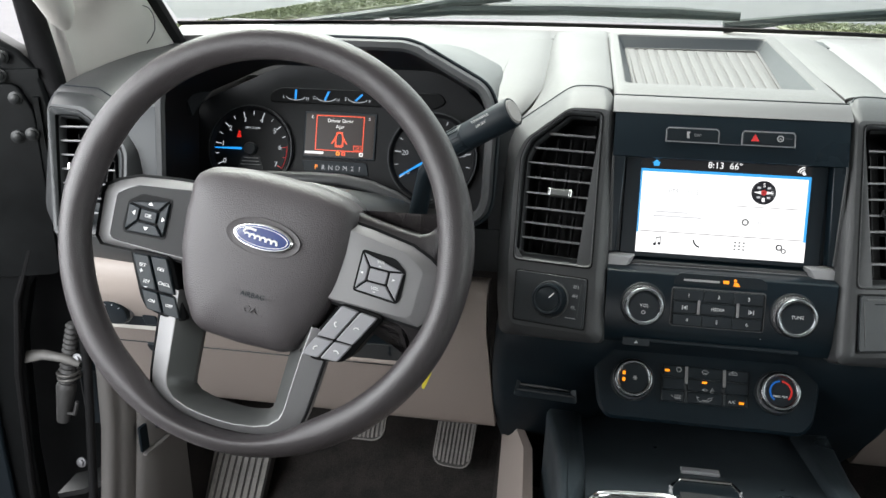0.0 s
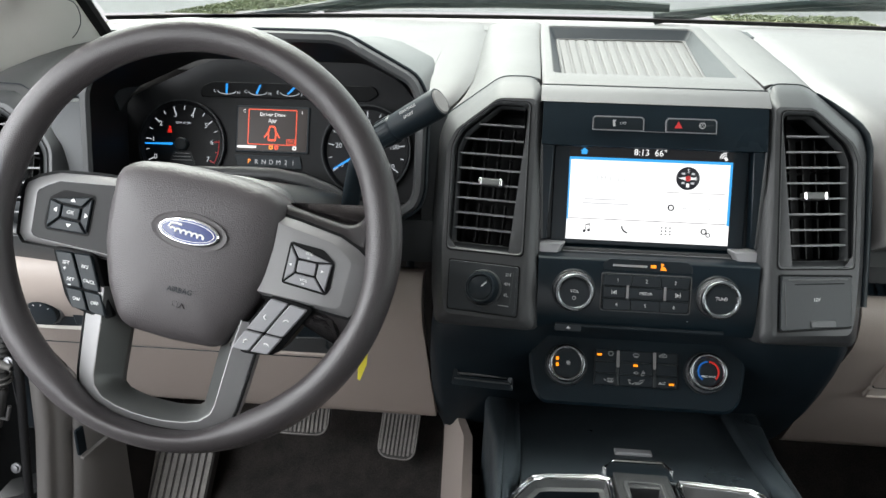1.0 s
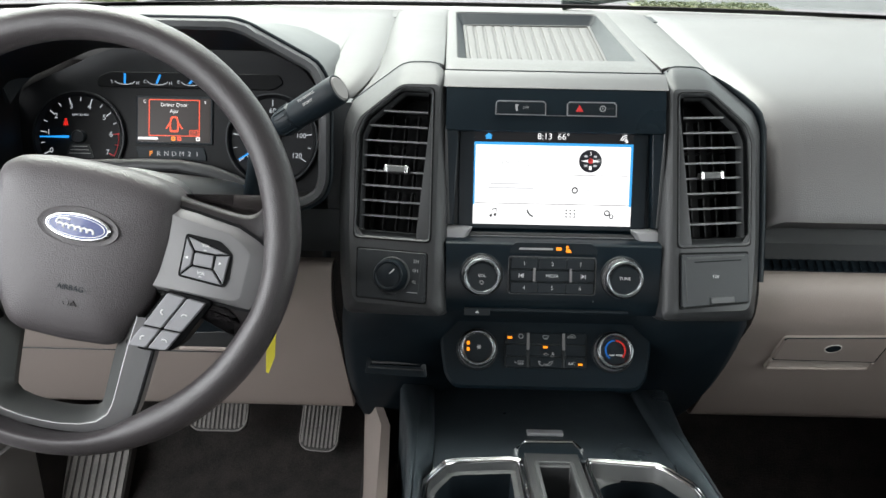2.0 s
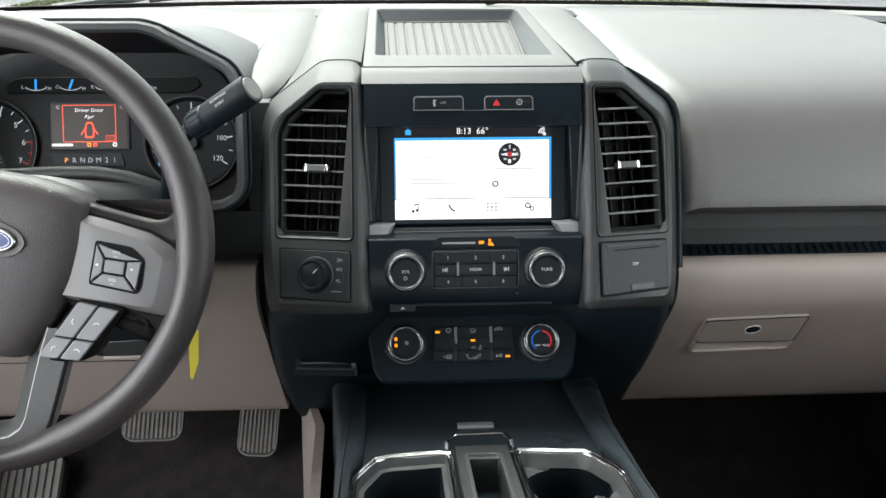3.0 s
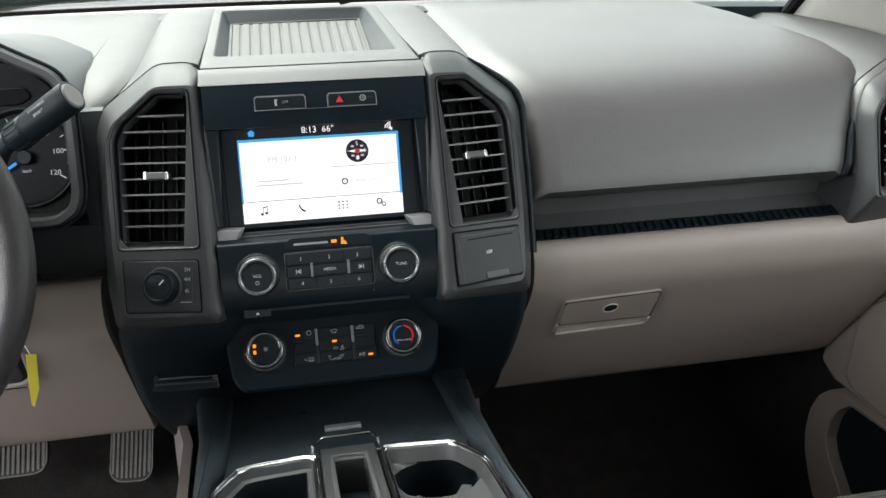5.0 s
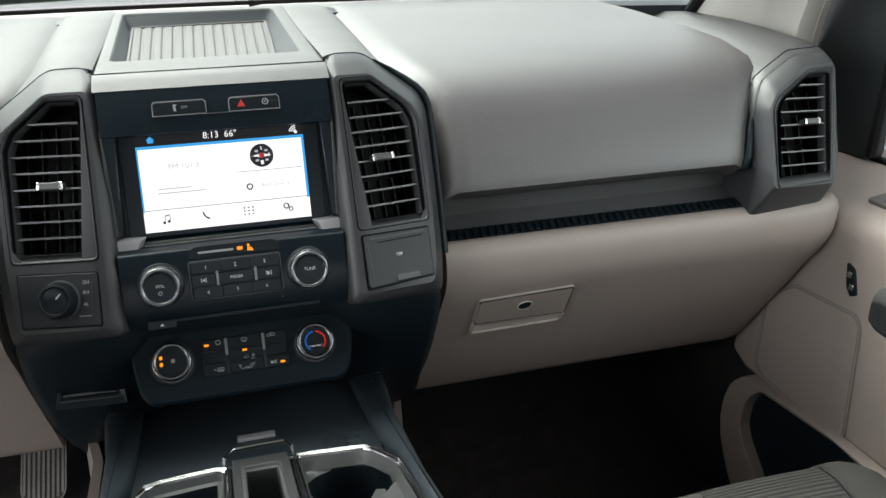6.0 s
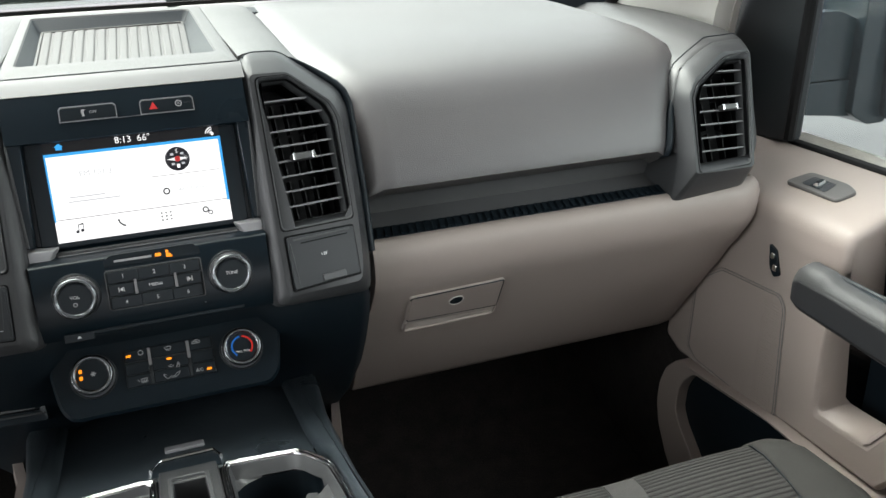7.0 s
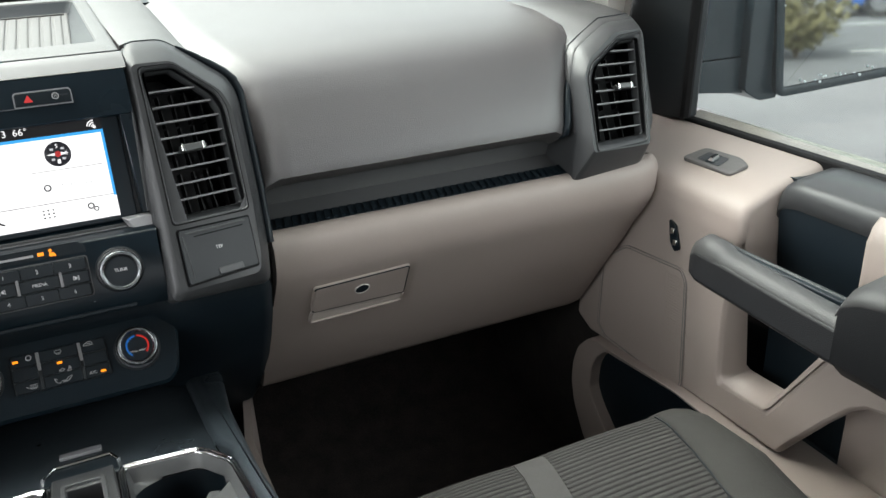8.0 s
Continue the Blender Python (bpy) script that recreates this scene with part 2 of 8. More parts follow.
def poly(bm, pts, d0, d1, m):
    """A prism over the outline pts, from depth d0 to d1, in the frame m."""
    a = [bm.verts.new(m @ Vector((x, y, d0))) for x, y in pts]
    b = [bm.verts.new(m @ Vector((x, y, d1))) for x, y in pts]
    k = len(pts)
    bm.faces.new(a[::-1])
    bm.faces.new(b)
    for i in range(k):
        bm.faces.new((a[i], a[(i + 1) % k], b[(i + 1) % k], b[i]))
    return bm


def ring(bm, outer, inner, d0, d1, m, d_in=None):
    """A frame between two outlines of as many points, from depth d0 to d1; its inner edge may stand at d_in."""
    d_in = d1 if d_in is None else d_in
    k = len(outer)
    loops = [[bm.verts.new(m @ Vector((x, y, d))) for x, y in pts] for pts, d in ((outer, d0), (outer, d1), (inner, d_in), (inner, d0))]
    for j in range(4):
        p, q = loops[j], loops[(j + 1) % 4]
        for i in range(k):
            bm.faces.new((p[i], p[(i + 1) % k], q[(i + 1) % k], q[i]))
    return bm


def levels(bm, rows, m, close_top=True, close_bottom=False):
    """A stack of outlines (points, depth) joined one to the next."""
    loops = [[bm.verts.new(m @ Vector((x, y, d))) for x, y in pts] for pts, d in rows]
    k = len(loops[0])
    for p, q in zip(loops, loops[1:]):
        for i in range(k):
            bm.faces.new((p[i], p[(i + 1) % k], q[(i + 1) % k], q[i]))
    if close_top:
        bm.faces.new(loops[-1])
    if close_bottom:
        bm.faces.new(loops[0][::-1])
    return bm


def skin(bm, loops, m, cap=False):
    """A surface through closed loops of (x, y, depth) points in the frame m."""
    vs = [[bm.verts.new(m @ Vector(p)) for p in loop] for loop in loops]
    k = len(vs[0])
    for p, q in zip(vs, vs[1:]):
        for i in range(k):
            bm.faces.new((p[i], p[(i + 1) % k], q[(i + 1) % k], q[i]))
    if cap:
        bm.faces.new(vs[-1])
    return bm


def rounded3(pts, r, n=3):
    """The loop of (x, y, depth) points with its corners cut round."""
    out = []
    k = len(pts)
    for i in range(k):
        p, q, s = Vector(pts[i - 1]), Vector(pts[i]), Vector(pts[(i + 1) % k])
        a, b = (p - q), (s - q)
        c = min(r, a.length * 0.45, b.length * 0.45)
        a, b = q + a.normalized() * c, q + b.normalized() * c
        for j in range(n + 1):
            t = j / n
            out.append(tuple(a * (1 - t) ** 2 + q * 2 * t * (1 - t) + b * t * t))
    return out


def rrect(w, h, r, cx=0.0, cy=0.0, n=4):
    """A rectangle with rounded corners; n=0 leaves them sharp."""
    if n == 0:
        return [(cx + w / 2, cy + h / 2), (cx - w / 2, cy + h / 2), (cx - w / 2, cy - h / 2), (cx + w / 2, cy - h / 2)]
    pts = []
    for sx, sy, a0 in ((1, 1, 0), (-1, 1, 90), (-1, -1, 180), (1, -1, 270)):
        for i in range(n + 1):
            a = radians(a0 + 90 * i / n)
            pts.append((cx + sx * (w / 2 - r) + r * math.cos(a), cy + sy * (h / 2 - r) + r * math.sin(a)))
    return pts


def circle(r, n=32, cx=0.0, cy=0.0):
    return [(cx + r * math.cos(2 * math.pi * i / n), cy + r * math.sin(2 * math.pi * i / n)) for i in range(n)]


def inset(pts, d):
    """The outline moved inwards by d (it runs anticlockwise)."""
    out = []
    k = len(pts)
    for i in range(k):
        p, q, r = Vector(pts[i - 1]), Vector(pts[i]), Vector(pts[(i + 1) % k])
        a, b = (q - p).normalized(), (r - q).normalized()
        na, nb = Vector((-a.y, a.x)), Vector((-b.y, b.x))
        t = (na + nb)
        s = d * 2 / max(t.length_squared, 0.3)
        out.append((q.x + t.x * s, q.y + t.y * s))
    return out


def rounded(pts, r, n=3):
    """The outline with its corners cut round."""
    out = []
    k = len(pts)
    for i in range(k):
        p, q, s = Vector(pts[i - 1]), Vector(pts[i]), Vector(pts[(i + 1) % k])
        a, b = (p - q), (s - q)
        c = min(r, a.length * 0.45, b.length * 0.45)
        a, b = q + a.normalized() * c, q + b.normalized() * c
        for j in range(n + 1):
            t = j / n
            v = a * (1 - t) ** 2 + q * 2 * t * (1 - t) + b * t * t
            out.append((v.x, v.y))
    return out


def resample(pts, n):
    """n points at even steps along the closed outline, from its first point."""
    ps = [Vector(p) for p in pts]
    ls = [(ps[(i + 1) % len(ps)] - ps[i]).length for i in range(len(ps))]
    out, step, i, gone = [], sum(ls) / n, 0, 0.0
    for k in range(n):
        while i < len(ps) - 1 and gone + ls[i] < k * step:
            gone += ls[i]
            i += 1
        v = ps[i].lerp(ps[(i + 1) % len(ps)], min((k * step - gone) / max(ls[i], 1e-9), 1.0))
        out.append((v.x, v.y))
    return out


def mirrored(pts):
    return [(-x, y) for x, y in pts][::-1]


def turned(bm, profile, m, n=32, ends=True):
    """A turned solid round the frame's z: profile of (radius, height)."""
    loops = [[bm.verts.new(m @ Vector((r * math.cos(2 * math.pi * i / n), r * math.sin(2 * math.pi * i / n), h))) for i in range(n)] for r, h in profile]
    for p, q in zip(loops, loops[1:]):
        for i in range(n):
            bm.faces.new((p[i], p[(i + 1) % n], q[(i + 1) % n], q[i]))
    if ends:
        bm.faces.new(loops[0][::-1])
        bm.faces.new(loops[-1])
    return bm


def grid(bm, rows):
    """A surface through rows of points."""
    vs = [[bm.verts.new(Vector(p)) for p in row] for row in rows]
    for a, b in zip(vs, vs[1:]):
        for i in range(len(a) - 1):
            bm.faces.new((a[i], a[i + 1], b[i + 1], b[i]))
    return vs


def solid_grid(bm, rows, drop):
    """A surface through rows of points with a second one below it, moved by drop, and closed edges."""
    top = grid(bm, rows)
    low = grid(bm, [[Vector(p) + Vector(drop) for p in row] for row in rows])
    edge = lambda g: g[0] + [r[-1] for r in g[1:]] + g[-1][-2::-1] + [r[0] for r in g[-2:0:-1]]
    a, b = edge(top), edge(low)
    for i in range(len(a)):
        bm.faces.new((a[i], a[(i + 1) % len(a)], b[(i + 1) % len(a)], b[i]))
    return bm


def tube(bm, path, r, n=12, closed=False, flat=1.0, taper=None):
    """A round bar along the path."""
    path = [Vector(p) for p in path]
    k = len(path)
    loops, side = [], None
    for i in range(k):
        a = path[i - 1] if (i or closed) else path[0]
        b = path[(i + 1) % k] if (i < k - 1 or closed) else path[-1]
        t = (b - a).normalized()
        if side is None:
            side = t.orthogonal().normalized()
        side = (side - t * side.dot(t)).normalized()
        up = t.cross(side)
        s = r if taper is None else r * taper[i]
        loops.append([bm.verts.new(path[i] + (side * math.cos(2 * math.pi * j / n) + up * math.sin(2 * math.pi * j / n) * flat) * s) for j in range(n)])
    for p, q in list(zip(loops, loops[1:])) + ([(loops[-1], loops[0])] if closed else []):
        for j in range(n):
            bm.faces.new((p[j], p[(j + 1) % n], q[(j + 1) % n], q[j]))
    if not closed:
        bm.faces.new(loops[0][::-1])
        bm.faces.new(loops[-1])
    return bm


def block(bm, x0, x1, y0, y1, z0, z1, m=Matrix.Identity(4)):
    return poly(bm, [(x0, y0), (x1, y0), (x1, y1), (x0, y1)], z0, z1, m)


def B():
    return bmesh.new()


def lettering(text, m, size, material, parent, name="lettering", squeeze=1.0):
    """Built-in font, centred on the frame's origin, as a thin raised mesh."""
    cu = bpy.data.curves.new(name, "FONT")
    cu.body, cu.size, cu.align_x, cu.align_y, cu.extrude, cu.resolution_u = text, size, "CENTER", "CENTER", 0.0001, 2
    tmp = bpy.data.objects.new(name, cu)
    scene.collection.objects.link(tmp)
    bpy.context.view_layer.update()
    me = bpy.data.meshes.new_from_object(tmp.evaluated_get(bpy.context.evaluated_depsgraph_get()))
    bpy.data.objects.remove(tmp)
    bpy.data.curves.remove(cu)
    bm = B()
    bm.from_mesh(me)
    bpy.data.meshes.remove(me)
    bm.transform(m @ Matrix.Diagonal((squeeze, 1, 1, 1)))
    return part(name, bm, material, parent, smooth=0)


def shift(m, x, y, d=0.0, turn=0.0):
    return m @ pose(x, y, d, 0, 0, turn)


# ---- the cab: floor, walls, pillars, roof, glass ----
bm = B()
solid_grid(bm, [[(-0.82, y, z), (-0.27, y, z), (-0.2, y, z + h), (0.2, y, z + h), (0.27, y, z), (0.84, y, z)]
                for y, z, h in ((-1.25, 0, 0.1), (0.4, 0, 0.12), (1.3, 0.0, 0.16), (1.45, 0.03, 0.17), (1.6, 0.18, 0.1), (1.74, 0.36, 0.0), (1.76, 0.6, 0.0))], (0, 0, -0.04))
alone("floor", bm, CARPET, "dark brown carpet over the cab floor and toe board", "floor", kind="structure")
bm = B()
block(bm, -0.88, 0.92, 1.765, 1.79, 0.2, 0.86)
alone("wall_front", bm, BLACK, "black bulkhead behind the dashboard", "wall", kind="structure", bevel=0.004)
bm = B()
block(bm, -0.9, 0.94, -1.3, -1.26, -0.05, 0.82)
block(bm, -0.9, -0.66, -1.3, -1.26, 0.822, 1.36)
block(bm, 0.66, 0.94, -1.3, -1.26, 0.822, 1.36)
alone("wall_rear", bm, HEADLINER, "plain grey rear wall of the cab", "wall", kind="structure", bevel=0.004)
for sx, name in ((-1, "wall_left"), (1, "wall_right")):
    x0, x1 = (-0.93, -0.88) if sx < 0 else (0.965, 1.0)
    bm = B()
    block(bm, x0, x1, -1.26, -0.13, -0.05, 0.66)
    block(bm, x0, x1, -0.13, 0.0, -0.05, 1.36)
    block(bm, x0, x1, -1.26, -1.1, 0.662, 1.36)
    alone(name, bm, HEADLINER, "grey rear door and centre pillar of the cab", "wall", kind="structure", bevel=0.006)
bm = B()
solid_grid(bm, [[(x, y, 1.33 - 0.04 * (abs(x) / 0.9) ** 3 - 0.02 * ((y + 0.2) / 1.1) ** 2) for x in (-0.93, -0.7, -0.35, 0, 0.35, 0.7, 0.99)] for y in (-1.3, -0.7, -0.2, 0.3, 0.7, 0.95)], (0, 0, 0.06))
alone("ceiling", bm, HEADLINER, "pale grey cloth headliner of the cab", "ceiling", kind="structure")

# windscreen and side glass
bm = B()
ws = []
for k in range(7):
    t = k / 6
    y, z, w = 1.70 - 0.74 * t, 0.885 + 0.43 * t, 0.86 - 0.14 * t
    ws.append([(w * s, y - 0.16 * abs(s) ** 2.2, z) for s in (-1, -0.75, -0.4, 0, 0.4, 0.75, 1)])
solid_grid(bm, ws, (0, 0.004, 0.004))
shield = alone("window_1", bm, GLASS, "rain-specked laminated windscreen glass", "window", kind="structure")
shield.visible_shadow = False
bm = B()
frit = []
for t in (-0.022, -0.015, -0.009, -0.004):
    y, z, w = 1.70 - 0.74 * t, 0.885 + 0.43 * t, 0.86 - 0.14 * t
    frit.append([(w * i / 14, y - 0.16 * abs(i / 14) ** 2.2 - 0.005, z - 0.003) for i in range(-14, 15)])
solid_grid(bm, frit, (0, 0.002, 0.001))
alone("trim_windscreen_frit", bm, RUBBER_SEAL, "black border along the foot of the windscreen", "window border", kind="structure")
bm = B()
poly(bm, [(0.0, 0.66), (1.13, 0.69), (1.10, 0.9), (0.8, 1.3), (0.0, 1.32)], 0.965, 0.969, fuv((0, 0, 0), (0, 1, 0), (0, 0, 1)))
glass = alone("window_2", bm, WET_GLASS, "clear side window glass with a few rain drops", "window", kind="structure")
glass.visible_shadow = False


def pillar(name, sx):
    """The trim that runs from the dash end up along the windscreen."""
    bm = B()
    rows = []
    for k in range(9):
        t = k / 8
        y, z = 1.475 - 0.68 * t, 0.80 + 0.52 * t
        xi, xo = 0.815 - 0.10 * t, 0.865 - 0.04 * t
        y2 = 1.235 - 0.10 * t - 0.34 * t * t
        rows.append([(sx * (xi + 0.02), y + 0.05, z + 0.004), (sx * xi, y + 0.012, z), (sx * (xi + 0.004), y - 0.02, z - 0.002), (sx * (xi + 0.014), 0.65 * y + 0.35 * y2, z - 0.004), (sx * (xi + 0.030), 0.35 * y + 0.65 * y2, z - 0.005),
                     (sx * (xo - 0.008), y2 + 0.03, z - 0.004), (sx * xo, y2, z), (sx * (xo + 0.02), y2 + 0.01, z)])
    solid_grid(bm, rows, (sx * 0.05, 0.02, 0))
    return alone(name, bm, BEIGE_LIGHT, "beige grained trim of the windscreen pillar", "pillar trim", kind="structure", smooth=60)


pillar("trim_pillar_left", -1)
pillar("trim_pillar_right", 1)
# black rubber bead between the pillar trims and the glass
for sx, name in ((-1, "trim_glass_bead_left"), (1, "trim_glass_bead_right")):
    bead = [(sx * (0.815 - 0.10 * t), 1.475 - 0.68 * t + 0.026, 0.80 + 0.52 * t + 0.006) for t in (0.04, 0.10, 0.1, 0.25, 0.45, 0.7, 1.0)]
    alone(name, tube(B(), bead, 0.011, 8), RUBBER_SEAL, "black rubber bead along the windscreen edge", "seal", kind="structure")
# grab handle on the driver's pillar
gh = thing("grab_handle", "grey grab handle on the windscreen pillar", "grab handle", at=(-0.80, 1.06, 0.98))
gpath = [(-0.846, 1.190, 0.912), (-0.836, 1.168, 0.931), (-0.818, 1.125, 0.962), (-0.800, 1.05, 1.012), (-0.785, 0.95, 1.075), (-0.79, 0.88, 1.12)]
part("grip", tube(B(), gpath, 0.024, 14, flat=0.75, taper=[0.35, 0.8, 1.0, 1.05, 1.0, 0.8]), BEIGE_LIGHT, gh, smooth=70)
# airbag cover seam on the driver's pillar
part("cover_seam", tube(B(), [(-0.789, 1.296, 0.931), (-0.789, 1.312, 0.926), (-0.789, 1.322, 0.917), (-0.7905, 1.329, 0.906), (-0.7925, 1.330, 0.893), (-0.796, 1.324, 0.882), (-0.799, 1.314, 0.875)], 0.0007, 5), BLACK, bpy.data.objects["trim_pillar_left"])

# ---- dashboard ----
dash = thing("dashboard", "charcoal and beige truck dashboard with grained soft top", "dashboard", at=(0, 1.2, 0.25))
PROFILE = [(1.032, 0.715), (1.022, 0.721), (1.024, 0.733), (1.045, 0.765), (1.068, 0.797), (1.086, 0.818), (1.106, 0.834), (1.135, 0.846), (1.18, 0.856), (1.26, 0.863), (1.4, 0.871), (1.55, 0.876), (1.64, 0.874)]
PAD_R = [0.652, 0.655, 0.659, 0.672, 0.690, 0.703, 0.716, 0.724, 0.722, 0.715, 0.705, 0.69, 0.68]
PAD_L = [0.247, 0.247, 0.248, 0.250, 0.249, 0.245, 0.234, 0.219, 0.208, 0.2035, 0.2045, 0.207, 0.209]
bm = B()
rows = []
for (y, z), a, b in zip(PROFILE, PAD_L, PAD_R):
    row = []
    for i in range(25):
        s = i / 24
        e = min(s, 1 - s) * (b - a)
        sink = 0.010 * max(0, 1 - e / 0.014) ** 2
        row.append((a + (b - a) * s, y + sink * 0.8, z - sink))
    rows.append(row)
solid_grid(bm, rows, (0, 0.02, -0.012))
part("soft_pad", bm, PAD_SKIN, dash, "dark grey soft pad in front of the passenger", smooth=60)
# black bar along the pad's outer edge, in place of the shade there
groove = [(b + 0.002, y + 0.006, z - 0.006) for (y, z), b in list(zip(PROFILE, PAD_R))[:6]]
part("pad_groove_shade", tube(B(), groove, 0.0050, 8, taper=[0.8, 1, 1, 1, 0.7, 0.2]), BLACK, dash, smooth=60)

# crash-pad edge seam line and the driver's side of the top
bm = B()
solid_grid(bm, [[(-0.645 + 0.383 * i / 12, y, z) for i in range(13)] for y, z in PROFILE[9:]], (0, 0.005, -0.02))
part("top_panel", bm, TOP_GREY, dash, "pale grey grained top panel by the windscreen", smooth=60)
bm = B()
solid_grid(bm, [[(-0.262 + (0.262 - a) * i / 6, y + 0.01 * (y < 1.3), z - 0.006 * (i / 6) ** 4) for i in range(7)] for (y, z), a in list(zip(PROFILE, PAD_L))[4:]], (0, 0.01, -0.02))
part("top_panel", bm, TOP_GREY, dash, smooth=60)
bm = B()
solid_grid(bm, [[(x, y + 0.01 * (y < 1.3), z) for x in (-0.70, -0.685, -0.67, -0.66, -0.645)] for y, z in PROFILE[6:]], (0, 0.01, -0.02))
part("top_panel", bm, CHARCOAL, dash, smooth=60)

# rear strip against the glass: grey up to the rail, black in front of the passenger
back_edge = lambda xs, rows: [[(x, y - 0.14 * (abs(x) / 0.86) ** 2.2, z) for x in xs] for y, z in rows]
bm = B()
solid_grid(bm, back_edge([-0.86 + 1.07 * i / 14 for i in range(15)], ((1.55, 0.872), (1.62, 0.872), (1.675, 0.869), (1.69, 0.864))), (0, 0, -0.02))
part("rear_edge", bm, TOP_GREY, dash, "pale grey edge of the top under the windscreen", smooth=60)
bm = B()
solid_grid(bm, back_edge([-0.86 + 1.07 * i / 14 for i in range(15)], ((1.691, 0.865), (1.700, 0.864), (1.71, 0.85))), (0, 0, -0.02))
part("defrost_strip", bm, BLACK, dash, "thin black strip along the foot of the windscreen", smooth=60)
bm = B()
solid_grid(bm, back_edge([0.2105 + 0.6495 * i / 8 for i in range(9)], ((1.55, 0.872), (1.62, 0.872), (1.69, 0.866), (1.71, 0.85))), (0, 0, -0.02))
part("defrost_strip", bm, BLACK, dash, "black strip along the foot of the windscreen", smooth=60)

# raised spine in the middle, from the stack to the windscreen
RAIL = ((1.086, ((0.1215, 0.866), (0.1225, 0.8775), (0.129, 0.8800), (0.150, 0.8805), (0.1655, 0.8795), (0.186, 0.8665), (0.206, 0.8500), (0.222, 0.8370), (0.233, 0.8260))),
        (1.100, ((0.1215, 0.866), (0.1225, 0.8780), (0.128, 0.8805), (0.150, 0.8810), (0.1655, 0.8800), (0.185, 0.8680), (0.203, 0.8530), (0.217, 0.8420), (0.228, 0.8320))),
        (1.135, ((0.1215, 0.867), (0.1225, 0.8785), (0.128, 0.8810), (0.150, 0.8815), (0.1665, 0.8805), (0.184, 0.8715), (0.198, 0.8590), (0.208, 0.8500), (0.214, 0.8430))),
        (1.200, ((0.1215, 0.868), (0.1225, 0.8795), (0.128, 0.8820), (0.150, 0.8825), (0.1680, 0.8815), (0.184, 0.8765), (0.195, 0.8670), (0.201, 0.8590), (0.206, 0.8520))),
        (1.300, ((0.1215, 0.870), (0.1225, 0.8810), (0.128, 0.8835), (0.150, 0.8840), (0.1700, 0.8830), (0.186, 0.8795), (0.197, 0.8715), (0.203, 0.8640), (0.207, 0.8580))),
        (1.450, ((0.1215, 0.872), (0.1225, 0.8835), (0.128, 0.8860), (0.150, 0.8862), (0.1730, 0.8850), (0.189, 0.8825), (0.200, 0.8775), (0.206, 0.8710), (0.210, 0.8640))),
        (1.580, ((0.1215, 0.872), (0.1225, 0.8820), (0.128, 0.8840), (0.150, 0.8840), (0.1750, 0.8830), (0.191, 0.8810), (0.202, 0.8775), (0.208, 0.8730), (0.212, 0.8660))),
        (1.630, ((0.1215, 0.862), (0.1225, 0.8720), (0.128, 0.8740), (0.150, 0.8740), (0.1750, 0.8740), (0.191, 0.8730), (0.202, 0.8720), (0.208, 0.8690), (0.212, 0.8620))))
for s in (1, -1):
    bm = B()
    solid_grid(bm, [[(s * x, y, z) for x, z in r] for y, r in RAIL], (0, 0, -0.015))
    part("spine", bm, TOP_GREY, dash, "grey rail beside the storage tray", smooth=50)

# tray on the spine
TRAY = fuv((0, 1.25, 0.880), (1, 0, 0), (0, 1, 0.04))
plate_out = [(-0.1205, -0.190), (0.1205, -0.190), (0.1225, 0.232), (-0.1225, 0.232)]
hole = [(-0.1065, -0.127), (0.1025, -0.127), (0.1035, 0.206), (-0.109, 0.206)]
bm = levels(B(), [(rounded(plate_out, 0.006), -0.02), (rounded(plate_out, 0.006), 0.002), (rounded(inset(plate_out, 0.0025), 0.006), 0.0045), (rounded(inset(plate_out, 0.004), 0.006), 0.005), (rounded(inset(hole, -0.0015), 0.010), 0.0045), (rounded(hole, 0.010), 0.0025)], TRAY, close_top=False)
tray = part("tray", bm, TOP_GREY, dash, "open storage tray with a ribbed mat", smooth=30)
floor_out = [(-0.0950, -0.118), (0.0775, -0.118), (0.0935, 0.193), (-0.0990, 0.183)]
bm = levels(B(), [(rounded(hole, 0.010), 0.0026), (rounded(inset(floor_out, -0.003), 0.008), -0.0100), (rounded(floor_out, 0.008), -0.0125)], TRAY, close_top=False)
part("tray_wall", bm, BLACK, tray, smooth=35)
bm = poly(B(), rounded(inset(floor_out, -0.002), 0.006), -0.022, -0.0125, TRAY)
part("tray_floor", bm, TRAY_RUBBER, tray)
part("mat_edge", ring(B(), rounded(inset(floor_out, 0.0008), 0.006), rounded(inset(floor_out, 0.0040), 0.005), -0.0125, -0.0102, TRAY), TRAY_RUBBER, tray, bevel=0.0006)
for i in range(13):
    x = -0.0850 + 0.01250 * i
    x2 = -0.0895 + 0.01405 * i
    rib = [(x - 0.0050, -0.112), (x + 0.0050, -0.112), (x2 + 0.0056, 0.178), (x2 - 0.0056, 0.178)]
    bm = levels(B(), [(rib, -0.0125), (inset(rib, 0.0006), -0.0112), (inset(rib, 0.0022), -0.0106)], TRAY)
    part("tray_rib", bm, TRAY_RUBBER, tray, smooth=0)

# front skin of the stack between the vent columns
def strip(name, prof, material, x=0.118, label="", parent=dash, x2=None):
    bm = B()
    x2 = x if x2 is None else x2
    k = len(prof) - 1
    rows = []
    for i, (y, z) in enumerate(prof):
        h = x + (x2 - x) * i / k
        rows.append([(-h, y, z), (-h / 2, y, z), (0, y, z), (h / 2, y, z), (h, y, z)])
    solid_grid(bm, rows, (0, 0.012, -0.004))
    return part(name, bm, material, parent, label, smooth=50)


